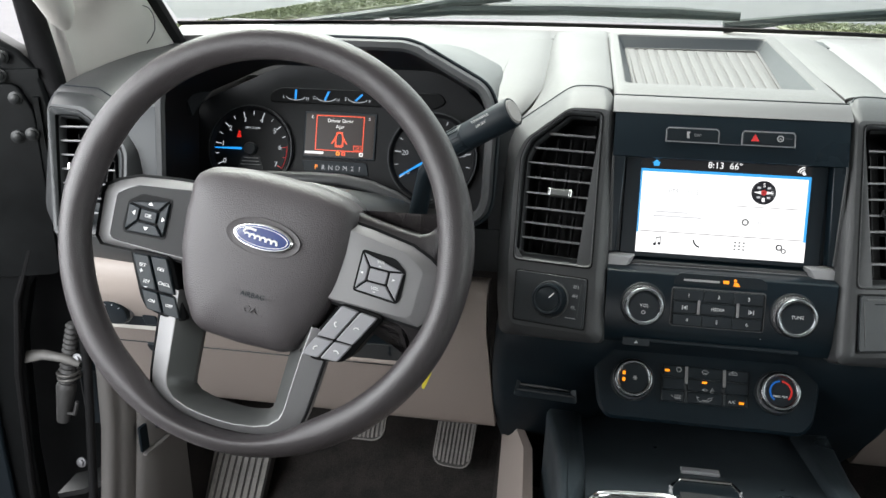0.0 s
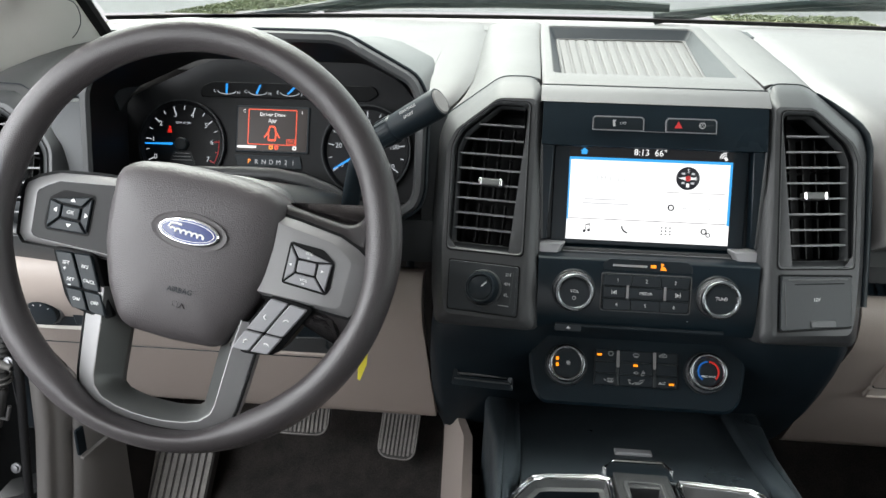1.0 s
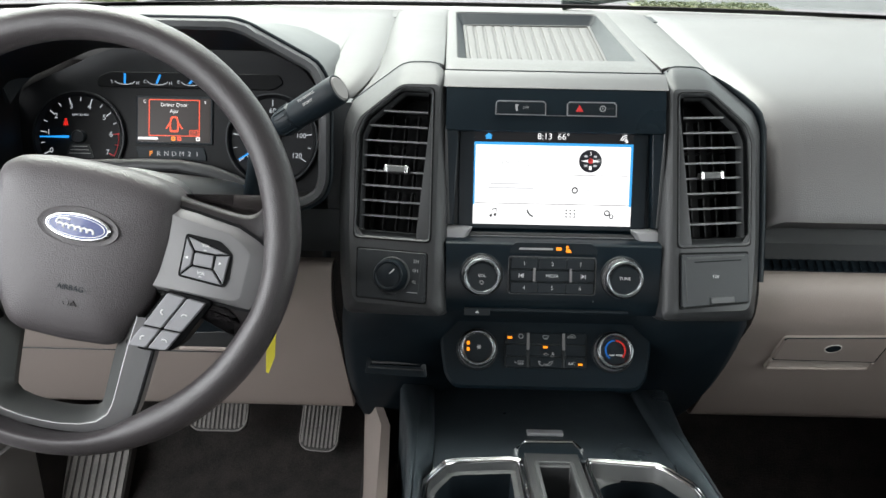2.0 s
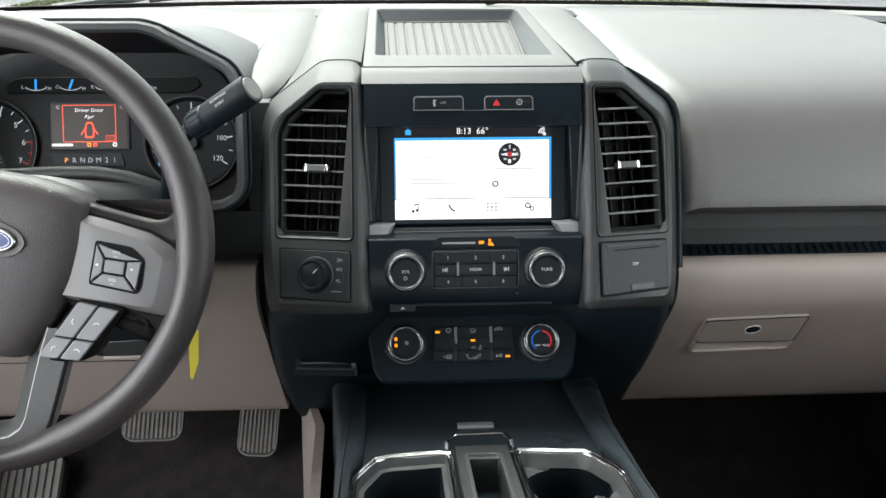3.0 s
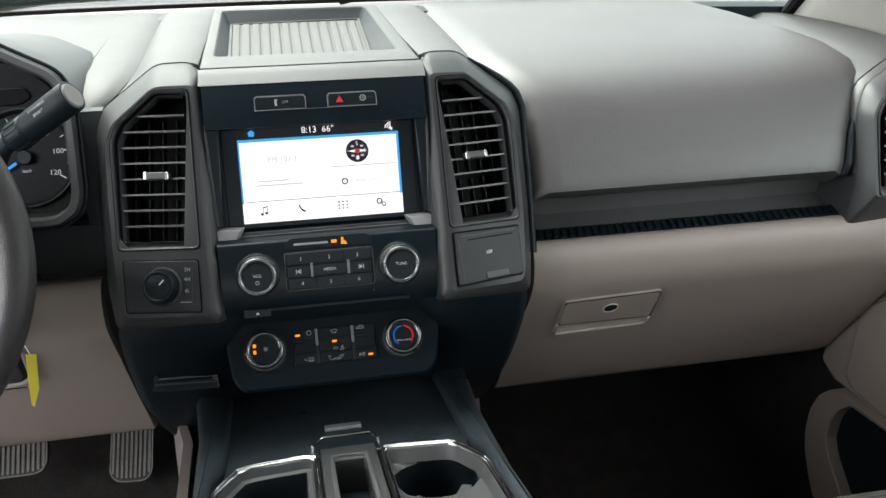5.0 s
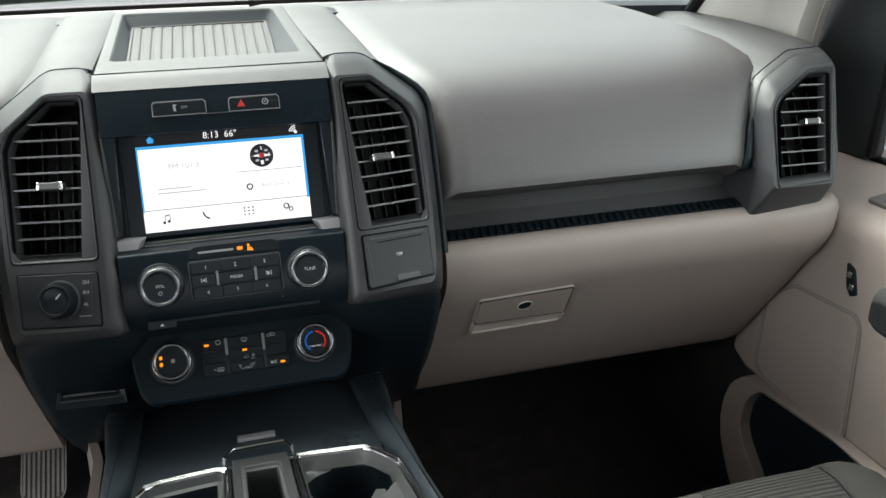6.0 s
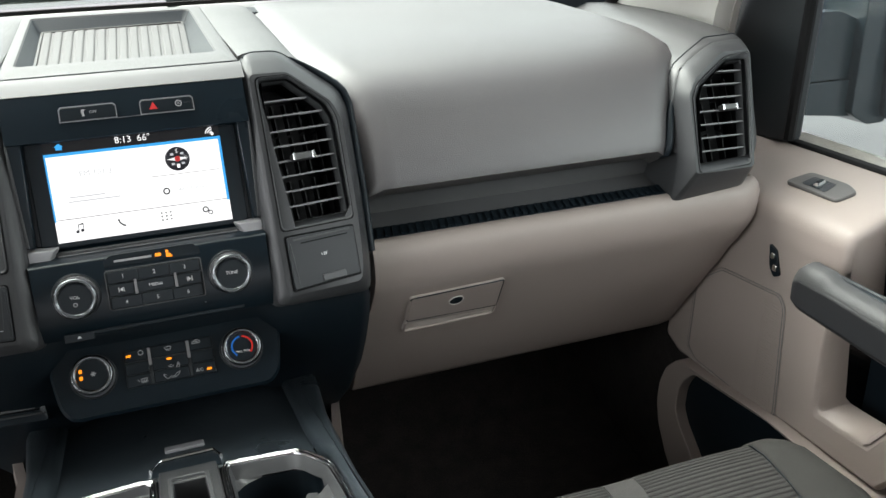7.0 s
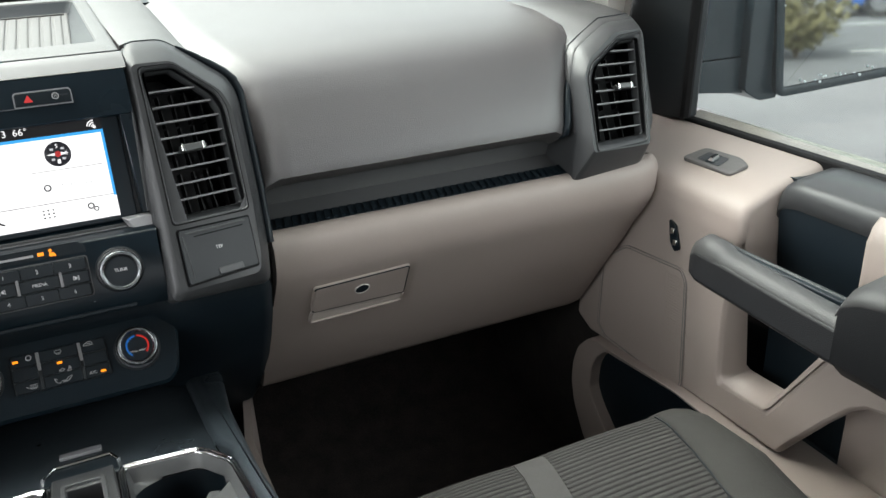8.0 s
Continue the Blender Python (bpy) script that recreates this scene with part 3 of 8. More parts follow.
strip("silver_band", [(1.070, 0.868), (1.062, 0.8760), (1.0605, 0.8765), (1.058, 0.8758), (1.050, 0.8710), (1.042, 0.866), (1.0375, 0.863)], SILVER, 0.1212, label="satin silver band over the centre panel")
part("band_seam", tube(B(), [(-0.1205, 1.0612, 0.8768), (0.1205, 1.0612, 0.8768)], 0.0007, 6), BLACK, dash)
strip("upper_fascia", [(1.0385, 0.8625), (1.036, 0.860), (1.018, 0.8205), (1.0205, 0.8185), (1.036, 0.8195)], GLOSS_BLACK, 0.1185, "black fascia with switch row")
strip("screen_back", [(1.037, 0.8195), (1.005, 0.7125), (0.998, 0.7095)], GLOSS_BLACK, 0.1185)
strip("lower_fascia", [(0.998, 0.7085), (0.9695, 0.7095), (0.9665, 0.707), (0.9515, 0.652), (0.9505, 0.640), (0.953, 0.634), (0.985, 0.6295), (1.02, 0.628)], GLOSS_BLACK, 0.1165, "black fascia of the radio", x2=0.113)

# shoulders beside the screen and silver chin pieces
SCR = leaning((0, 1.0145, 0.768), 17)
for s in (1, -1):
    side = [(0.108, -0.052), (0.119, -0.052), (0.119, 0.0535), (0.1045, 0.0535)]
    side = side if s > 0 else mirrored(side)
    part("screen_cheek", poly(B(), side, -0.02, 0.010, SCR), GLOSS_BLACK, dash, bevel=0.0015)
    chin = [(0.0868, -0.0535), (0.0958, -0.0715), (0.1185, -0.0712), (0.1185, -0.0535), (0.112, -0.0522)]
    chin = chin if s > 0 else mirrored(chin)
    bm = levels(B(), [(chin, -0.014), (chin, 0.006), (inset(chin, 0.003), 0.012)], SCR)
    part("chin", bm, BRIGHT_SILVER, dash, "satin silver corner piece under the screen", bevel=0.001)
    # grey wedge on the black cheek paints the recess's lit side wall
    facet = [(0.1123, -0.0515), (0.1190, -0.0515), (0.1190, 0.0560), (0.1172, 0.0560)]
    facet = facet if s > 0 else mirrored(facet)
    part("lit_cheek_wedge", levels(B(), [(facet, 0.006), (facet, 0.0108), (inset(facet, 0.0008), 0.0116)], SCR), FRAME_GREY, dash, smooth=0)
chin = [(-0.094, -0.0655), (0.094, -0.0655), (0.0935, -0.0592), (-0.0935, -0.0592)]
part("chin_bar", poly(B(), chin, -0.014, 0.004, SCR), FRAME_GREY, dash, bevel=0.002)
part("chin_line", tube(B(), [SCR @ Vector(p) for p in ((-0.0954, -0.0712, 0.008), (-0.0885, -0.0635, 0.006), (0.0890, -0.0630, 0.006), (0.0954, -0.0712, 0.008))], 0.0008, 6), SPOKE_SILVER, dash)

# body behind and below the columns
bm = B()
rows = []
for z, yf, xo in ((0.70, 1.02, 0.222), (0.66, 0.985, 0.226), (0.635, 0.962, 0.229), (0.60, 0.972, 0.238), (0.55, 1.005, 0.243), (0.50, 1.042, 0.246), (0.45, 1.082, 0.248), (0.40, 1.128, 0.25), (0.34, 1.19, 0.251), (0.28, 1.262, 0.252), (0.245, 1.30, 0.252), (0.12, 1.31, 0.252)):
    rows.append([(-xo, 1.5, z), (-xo, yf + 0.07, z), (-xo + 0.003, yf + 0.032, z), (-xo + 0.02, yf + 0.012, z), (-0.12, yf - 0.002, z), (-0.1, yf + 0.02, z), (0.1, yf + 0.02, z), (0.12, yf - 0.002, z), (xo - 0.02, yf + 0.012, z), (xo - 0.003, yf + 0.032, z), (xo, yf + 0.07, z), (xo, 1.5, z)])
solid_grid(bm, rows, (0, 0.02, 0))
part("stack_body", bm, BLACK, dash, "black lower body of the centre stack", smooth=60)

# slot tray low on the driver's side
SLOT = fuv((-0.176, 1.028, 0.527), (1, -0.05, 0), (0, 0.55, 0.9))
bm = ring(B(), rounded([(-0.0355, -0.0165), (0.041, -0.0180), (0.0365, 0.0145), (-0.0315, 0.0150)], 0.003), rounded([(-0.0295, -0.0045), (0.033, -0.0055), (0.0335, 0.0105), (-0.0280, 0.0110)], 0.002), -0.03, 0.0035, SLOT, d_in=0.001)
slot = part("coin_slot", bm, BLACK, dash, bevel=0.001)
part("slot_floor", poly(B(), rrect(0.066, 0.026, 0.003), -0.03, -0.016, SLOT), WELL_BLACK, slot)
part("slot_ledge", poly(B(), rrect(0.063, 0.0028, 0.001, 0.002, -0.0022), -0.016, -0.001, SLOT), RIM_GREY, slot)
part("slot_lip", tube(B(), [SLOT @ Vector((x, -0.0085 - 0.0004 * i, 0.0042)) for i, x in enumerate((-0.032, -0.01, 0.015, 0.037))], 0.0011, 6), RIM_GREY, slot)

# ---- the four air vents and their columns ----
def air_vent(label, m, opening, rim, slats, first, pitch, tab, vanes):
    v = thing("air_vent", label, "air vent", "dashboard air vents", at=m.translation)
    part("rim", ring(B(), rounded(rim, 0.006), rounded(opening, 0.004), -0.02, 0.0022, m, d_in=-0.0075), RIM_GREY, v, bevel=0.0012)
    part("gap_line", ring(B(), rounded(inset(rim, -0.0013), 0.006), rounded(inset(rim, 0.0003), 0.006), -0.004, 0.0009, m), WELL_BLACK, v)
    bm = levels(B(), [(rounded(inset(opening, -0.001), 0.004), 0.0), (rounded(opening, 0.004), -0.045)], m)
    part("duct", bm, WELL_BLACK, v)
    xs, ys = [p[0] for p in opening], [p[1] for p in opening]

    def span(y):
        hits = []
        for i in range(len(opening)):
            (xa, ya), (xb, yb) = opening[i], opening[(i + 1) % len(opening)]
            if (ya - y) * (yb - y) < 0:
                hits.append(xa + (xb - xa) * (y - ya) / (yb - ya))
        return min(hits), max(hits)
    lo, hi = min(ys), max(ys)
    for i in range(slats):
        y = first + pitch * i
        a, b = span(y)
        tilt = m @ pose(0, y, -0.011, 7)
        part("slat", poly(B(), rrect(b - a - 0.0006, 0.0019, 0.0006, (a + b) / 2, 0, 1), -0.010, 0.004, tilt), SLAT_GREY, v, smooth=0)
    for i in range(vanes):
        x = min(xs) + (max(xs) - min(xs)) * (i + 0.7) / (vanes + 0.4)
        for y0, y1 in ((lo + 0.003, lo + (hi - lo) * 0.30), (lo + (hi - lo) * 0.34, lo + (hi - lo) * 0.62), (lo + (hi - lo) * 0.64, lo + (hi - lo) * 0.86)):
            part("vane", block(B(), x - 0.0008, x + 0.0008, y0, y1, -0.036, -0.026, m), VANE_BLACK, v, smooth=0)
    tm = m @ pose(tab, first + pitch * 3 + 0.0015, -0.0015)
    t = part("tab", poly(B(), rrect(0.026, 0.0082, 0.0025), -0.008, 0.003, tm), TAB_AND_SHADE_GREY, v, "silver slider tab", bevel=0.0015)
    for s in (-1, 1):
        part("tab_end", poly(B(), rrect(0.0035, 0.0086, 0.0012, s * 0.0116, 0), 0.0, 0.0038, tm), CHROME, t, bevel=0.0008)
    return v


# front face and the outer edge of its bevel, as (x, y, depth)
COL_FRONT = [(-0.0003, 0.1665, 0), (-0.0045, 0.1698, 0), (-0.0435, 0.1690, 0), (-0.0890, 0.1300, 0), (-0.0963, 0.1090, 0), (-0.0875, 0.0, 0), (-0.0795, -0.058, 0), (-0.0735, -0.0745, 0), (0.0150, -0.0720, 0)]
COL_BEVEL = [(0.0030, 0.1800, -0.012), (-0.0118, 0.2005, -0.026), (-0.0505, 0.1995, -0.026), (-0.1110, 0.1505, -0.025), (-0.1187, 0.1280, -0.025), (-0.1100, 0.022, -0.025), (-0.1010, -0.045, -0.022), (-0.0910, -0.088, -0.020), (0.0270, -0.0800, -0.006)]
RIM = [(-0.0065, 0.1643), (-0.0430, 0.1640), (-0.0830, 0.1290), (-0.0895, 0.1100), (-0.0805, -0.0035), (0.0055, -0.0025)]
OPEN = [(-0.0128, 0.1593), (-0.0420, 0.1593), (-0.0765, 0.1280), (-0.0832, 0.1110), (-0.0770, 0.0058), (-0.0028, 0.0060)]
COLUMN = {}


def meet(gap, px, py):
    """Where the line from the middle of the outline gap towards a point crosses it."""
    k = len(gap)
    mid = Vector((sum(p[0] for p in gap) / k, sum(p[1] for p in gap) / k))
    d = Vector((px, py)) - mid
    best = None
    for i in range(k):
        a, b = Vector(gap[i]) - mid, Vector(gap[(i + 1) % k]) - mid
        den = d.x * (b.y - a.y) - d.y * (b.x - a.x)
        if abs(den) < 1e-12:
            continue
        t = (a.x * (b.y - a.y) - a.y * (b.x - a.x)) / den
        e = (a.x * d.y - a.y * d.x) / den
        if t > 0 and -1e-6 <= e <= 1 + 1e-6:
            best = (mid.x + d.x * t, mid.y + d.y * t)
    return best


for s in (-1, 1):
    m = fuv((s * 0.138, 0.970, 0.711), (0.972, s * 0.2333, -s * 0.0259), (0, 0.4273, 0.9041))
    COLUMN[s] = m
    rim, opening = (p if s < 0 else mirrored(p) for p in (RIM, OPEN))
    flip = lambda pts: pts if s < 0 else [(-x, y, d) for x, y, d in pts][::-1]
    face = rounded3(flip(COL_FRONT), 0.007)
    edge = rounded3(flip(COL_BEVEL), 0.010)
    mid = lambda t, lift: [tuple(Vector(a).lerp(Vector(b), t) + Vector((0, 0, lift))) for a, b in zip(face, edge)]
    back = lambda d, k: [(x * k, 0.06 + (y - 0.06) * k, d) for x, y, _ in edge]
    gap = inset(rim, 0.0015)
    hole_pts = [meet(gap, x, y) for x, y, _ in face]
    bm = skin(B(), [back(-0.14, 0.75), [(x, y, d - 0.02) for x, y, d in edge], [(x, y, d - 0.0015) for x, y, d in edge], mid(0.96, 0.0006), mid(0.5, 0.0012), mid(0.10, 0.0006), mid(-0.03, 0.0),
                    [(x, y, 0.0) for x, y in hole_pts], [(x, y, -0.02) for x, y in hole_pts]], m)
    part("vent_column", bm, FRAME_GREY, dash, "satin grey vent column with a wide bevel", smooth=35)
    seam = [m @ Vector((x, y, d - 0.0005)) for x, y, d in (edge[4:17] if s < 0 else edge[-17:-4])]
    part("column_seam", tube(B(), seam, 0.0010, 6), BLACK, dash)
    if s > 0:
        # a bar, not a cut gap: its black stands in for the groove's shade
        groove = [m @ Vector((x, y, -0.0262)) for x, y in ((0.064, 0.1905), (0.080, 0.1795), (0.098, 0.1655), (0.1120, 0.1545), (0.1195, 0.1450), (0.1228, 0.1300), (0.1185, 0.075), (0.114, 0.022), (0.106, -0.045))]
        part("pad_groove_shade", tube(B(), groove, 0.0046, 8, taper=[0.2, 0.6] + [1.0] * 7), BLACK, dash, "black bar for the shade in the gap beside the soft pad", smooth=60)
    air_vent("charcoal air vent with a silver tab beside the screen", m, opening, rim, 8, 0.0225, 0.0167, s * 0.0405, 5)

EV_RIM = [(-0.003, -0.009), (0.0873, -0.0045), (0.122, 0.149), (0.079, 0.1445), (0.0218, 0.110), (0.0095, 0.092)]
EV_OPEN = [(0.0063, 0.0055), (0.0860, 0.0080), (0.1120, 0.1395), (0.0820, 0.1378), (0.0310, 0.1058), (0.0218, 0.091)]
EV_FRONT = [(-0.0114, -0.0103, 0), (0.0920, -0.0098, 0), (0.0990, 0.0200, 0), (0.1255, 0.146, 0), (0.1215, 0.1535, 0), (0.0725, 0.1505, 0), (0.0185, 0.1160, 0), (0.0035, 0.0946, 0), (-0.005, 0.020, 0)]
EV_BEVEL = [(-0.0225, -0.0410, -0.045), (0.1000, -0.0365, -0.045), (0.1270, 0.0250, -0.02), (0.1400, 0.1650, -0.02), (0.1321, 0.1755, -0.02), (0.0790, 0.1715, -0.02), (0.0160, 0.1380, -0.02), (-0.0025, 0.1020, -0.02), (-0.0137, 0.0230, -0.02)]
for s in (-1, 1):
    m = fuv((s * 0.686, 0.994, 0.702), (0.9938, s * 0.0972, -s * 0.054), (s * 0.0046, 0.449, 0.8935))
    rim, opening = (p if s > 0 else mirrored(p) for p in (EV_RIM, EV_OPEN))
    flip = lambda pts: pts if s > 0 else [(-x, y, d) for x, y, d in pts][::-1]
    face = rounded3(flip(EV_FRONT), 0.008)
    edge = rounded3(flip(EV_BEVEL), 0.012)
    mid = lambda t, lift: [tuple(Vector(a).lerp(Vector(b), t) + Vector((0, 0, lift))) for a, b in zip(face, edge)]
    gap = inset(rim, 0.0015)
    hole_pts = [meet(gap, x, y) for x, y, _ in face]
    bm = skin(B(), [[(s * 0.055 + (x - s * 0.055) * 0.8, 0.06 + (y - 0.06) * 0.8, -0.16) for x, y, _ in edge], [(x, y, d - 0.0015) for x, y, d in edge], mid(0.96, 0.0006), mid(0.5, 0.0016), mid(0.10, 0.0008), mid(-0.03, 0.0),
                    [(x, y, 0.0) for x, y in hole_pts], [(x, y, -0.02) for x, y in hole_pts]], m)
    part("end_column", bm, FRAME_GREY, dash, "satin grey column at the dashboard's end", smooth=35)
    air_vent("charcoal air vent with a silver tab at the dashboard's end", m, opening, rim, 7, 0.0207, 0.0177, s * 0.0705, 4)
    bm = B()
    line = [(-0.0137, 0.023), (-0.0070, 0.070), (-0.0025, 0.102), (0.006, 0.124), (0.016, 0.138), (0.035, 0.149), (0.060, 0.162), (0.079, 0.1715), (0.1, 0.1730), (0.1321, 0.1755), (0.1375, 0.171), (0.140, 0.165), (0.134, 0.10)]
    rows = []
    for t, h, g in ((0.0, 0.0, 0.002), (0.004, 0.0015, -0.0005), (0.016, 0.0035, -0.0015), (0.040, 0.0065, -0.003), (0.075, 0.009, -0.004), (0.14, 0.013, -0.004), (0.30, 0.020, 0.0), (0.45, 0.022, 0.0)):
        row = []
        for i, (x, y) in enumerate(line):
            q = m @ Vector((s * x, y, -0.0205))
            high = min(1, max(0, (q.z - 0.79) / 0.05))
            side_way = (1 if i > 8 else -1 if i < 4 else 0) * s
            row.append((q.x - g * side_way, q.y + t, q.z + h * high - g * 0.4))
        rows.append(row)
    grid(bm, [r if s > 0 else r[::-1] for r in rows])
    part("end_cap", bm, CAP_GREY, dash, smooth=50)
    part("cap_seam", tube(B(), [Vector(q) + Vector((0, -0.0003, 0.0005)) for q in rows[2][1:11]], 0.0007, 5), BLACK, dash)

# ---- four-wheel switch, flap of the power outlet ----
sw = thing("drive_mode_switch", "black panel with a round drive mode knob", "switch panel", at=COLUMN[-1].translation)
m = shift(COLUMN[-1], -0.034, -0.0415)
sk = lambda w, h: rounded([(w / 2 - 0.0018, h / 2), (-w / 2 - 0.0022, h / 2), (-w / 2 + 0.0022, -h / 2), (w / 2 + 0.0018, -h / 2)], 0.003)
part("panel_gap", poly(B(), sk(0.0805, 0.0555), -0.004, 0.0008, m), WELL_BLACK, sw)
part("panel", poly(B(), sk(0.0780, 0.0530), -0.004, 0.0022, m), CHARCOAL, sw, bevel=0.0012)
part("panel_face", poly(B(), sk(0.0735, 0.0485), 0.001, 0.0026, m), CHARCOAL, sw)
part("knob_ring", turned(B(), [(0.0200, 0.001), (0.0202, 0.004), (0.0188, 0.0062), (0.0178, 0.005)], shift(m, 0.0015, 0), 40, ends=False), RIM_GREY, sw)
k = part("knob", turned(B(), [(0.0185, 0.001), (0.0182, 0.006), (0.0172, 0.0095), (0.0168, 0.0165), (0.0158, 0.0185), (0.0140, 0.0188), (0.0128, 0.0172)], shift(m, 0.0015, 0), 40), BUTTON, sw)
part("knob_cap", turned(B(), [(0.0127, 0.015), (0.0127, 0.0176), (0.0121, 0.0180)], shift(m, 0.0015, 0), 36), BUTTON, k)
part("pointer", poly(B(), rrect(0.0011, 0.0072, 0.0004), 0.0178, 0.0184, shift(m, 0.0055, 0.0042, 0, -42)), WHITE_PRINT, k)
for i, (txt, dy) in enumerate((("2H", 0.017), ("4H", 0.007), ("4L", -0.005))):
    lettering(txt, shift(m, 0.0268, dy, 0.0028), 0.0055, GREY_PRINT, sw)
part("index_line", poly(B(), rrect(0.012, 0.0007, 0.0003, 0.0255, -0.0165), 0.0024, 0.0029, m), GREY_PRINT, sw)
part("index_line", poly(B(), rrect(0.0007, 0.036, 0.0003, 0.0322, 0.003), 0.0024, 0.0028, m), FRAME_GREY, sw)

fl = thing("outlet_flap", "grey hinged flap over the power outlet", "outlet cover", at=COLUMN[1].translation)
m = shift(COLUMN[1], 0.0345, -0.0385)
sk = lambda w, h: rounded([(w / 2 + 0.0022, h / 2 - 0.001), (-w / 2 + 0.0018, h / 2 + 0.001), (-w / 2 - 0.0022, -h / 2 - 0.001), (w / 2 - 0.0018, -h / 2 + 0.001)], 0.003)
part("surround", poly(B(), sk(0.0830, 0.0590), -0.004, 0.0008, m), WELL_BLACK, fl)
part("flap", poly(B(), sk(0.0788, 0.0545), 0.0003, 0.0042, m), CHARCOAL, fl, bevel=0.0014)
part("flap_edge", poly(B(), [(-0.0355, -0.023), (-0.0345, -0.023), (-0.0345, 0.022), (-0.0355, 0.022)], 0.004, 0.0047, m), FRAME_GREY, fl, smooth=0)
part("hinge_line", poly(B(), rrect(0.056, 0.0013, 0.0005, 0.004, 0.0195), 0.004, 0.0045, m), WELL_BLACK, fl)
part("top_edge", poly(B(), rrect(0.068, 0.0022, 0.001, 0.002, 0.0240), 0.004, 0.0049, m), FRAME_GREY, fl, bevel=0.0005)
part("finger_lip", poly(B(), rrect(0.028, 0.0075, 0.0015, 0.006, -0.0225), 0.004, 0.0060, m), RIM_GREY, fl, bevel=0.0008)
lettering("12V", shift(m, 0.0, 0.003, 0.0046), 0.005, WHITE_PRINT, fl)

# ---- touch screen ----
scr = thing("touch_screen", "lit white touch screen in a black bezel", "screen", at=(0, 1.0145, 0.768))
part("bezel", poly(B(), rrect(0.207, 0.112, 0.003), -0.012, -0.002, SCR), GLOSS_BLACK, scr, bevel=0.001)
part("status_bar", poly(B(), rrect(0.174, 0.0125, 0.0005, 0, 0.0455), -0.003, -0.0012, SCR), LCD_DIM, scr)
part("display", poly(B(), [(-0.087, -0.0505), (0.087, -0.0505), (0.087, 0.0385), (-0.087, 0.0385)], -0.003, -0.0014, SCR), LCD_WHITE, scr, "bright white home page")
part("blue_band", poly(B(), [(-0.087, 0.0365), (0.087, 0.0365), (0.087, 0.0395), (-0.087, 0.0395)], -0.003, -0.0009, SCR), LCD_BLUE, scr)
for s in (-1, 1):
    w = 0.0016 if s < 0 else 0.0026
    part("blue_edge", poly(B(), rrect(w, 0.066, 0.0003, s * (0.087 - w / 2), 0.004), -0.003, -0.001, SCR), LCD_BLUE, scr)
for x, y, w, h in ((0.0, -0.0275, 0.170, 0.0006), (0.047, 0.0048, 0.070, 0.0005), (-0.003, 0.022, 0.0004, 0.028)):
    part("divider", poly(B(), rrect(w, h, 0.0001, x, y), -0.002, -0.0010, SCR), SCREEN_FAINT if w < h else SCREEN_INK, scr)
STATUS = glow("status_white", (1, 1, 1), 0.32)
lettering("8:13", shift(SCR, -0.010, 0.0462, -0.0011), 0.0098, STATUS, scr)
lettering("66°", shift(SCR, 0.0105, 0.0462, -0.0011), 0.0098, STATUS, scr)
lettering("FM 101.3", shift(SCR, -0.041, 0.0165, -0.0012), 0.0085, SCREEN_FAINT, scr)
lettering("Add Device", shift(SCR, 0.052, -0.0115, -0.0012), 0.0065, SCREEN_FAINT, scr)
bm = B()
poly(bm, [(-0.0045, 0.0), (0, 0.0036), (0.0045, 0.0), (0.003, 0.0), (0.003, -0.0032), (-0.003, -0.0032), (-0.003, 0.0)][::-1], -0.002, -0.0006, shift(SCR, -0.0715, 0.0458, 0))
part("home_icon", bm, LCD_BLUE, scr)
bm = B()
for r in (0.0024, 0.0046, 0.0068):
    tube(bm, [SCR @ Vector((0.0795 - r * math.cos(a), 0.0425 + r * math.sin(a), -0.0008)) for a in [radians(10 + 16 * i) for i in range(6)]], 0.0006, 5)
poly(bm, circle(0.0016, 12, 0.0795, 0.0425), -0.002, -0.0006, SCR)
part("signal_icon", bm, STATUS, scr)
comp = part("compass", turned(B(), [(0.0125, -0.002), (0.0125, -0.0008), (0.012, -0.0004)], shift(SCR, 0.0405, 0.0205)), SCREEN_INK, scr, "dark compass dial")
part("compass_needle", poly(B(), [(-0.0105, 0), (0, -0.0022), (0.0105, 0), (0, 0.0022)], -0.001, 0.0001, shift(SCR, 0.0405, 0.0205)), STATUS, comp)
for i in range(4):
    a = radians(45 + 90 * i)
    part("compass_tick", poly(B(), rrect(0.0034, 0.0022, 0.0005, 0.0072 * math.cos(a), 0.0072 * math.sin(a)), -0.001, 0.0001, shift(SCR, 0.0405, 0.0205)), SCREEN_FAINT, comp)
lettering("S", shift(SCR, 0.0405, 0.0283, 0.0), 0.0058, STATUS, comp)
lettering("E", shift(SCR, 0.0485, 0.0205, 0.0002), 0.0050, STATUS, comp)
part("compass_mark", poly(B(), rrect(0.0030, 0.0042, 0.0004, 0.0405, 0.0130), -0.001, 0.0001, SCR), STATUS, comp)
part("compass_hub", turned(B(), [(0.0030, -0.001), (0.0030, 0.0003)], shift(SCR, 0.0405, 0.0205), 16), RED_PRINT, comp)
bm = ring(B(), circle(0.0036, 20), circle(0.0022, 20), -0.002, -0.0008, shift(SCR, 0.0245, -0.0118))
part("device_icon", bm, SCREEN_INK, scr)
bm = B()
for i in range(3):
    for j in range(3):
        poly(bm, rrect(0.0019, 0.0017, 0.0005, 0.0205 + 0.0045 * (i - 1), -0.0375 + 0.0036 * (j - 1), 1), -0.002, -0.0008, SCR)
part("apps_icon", bm, SCREEN_INK, scr)
bm = B()
tube(bm, [SCR @ Vector(p) for p in ((-0.027, -0.034, -0.001), (-0.0262, -0.0372, -0.001), (-0.0235, -0.0402, -0.001), (-0.0205, -0.0415, -0.001))], 0.0009, 6)
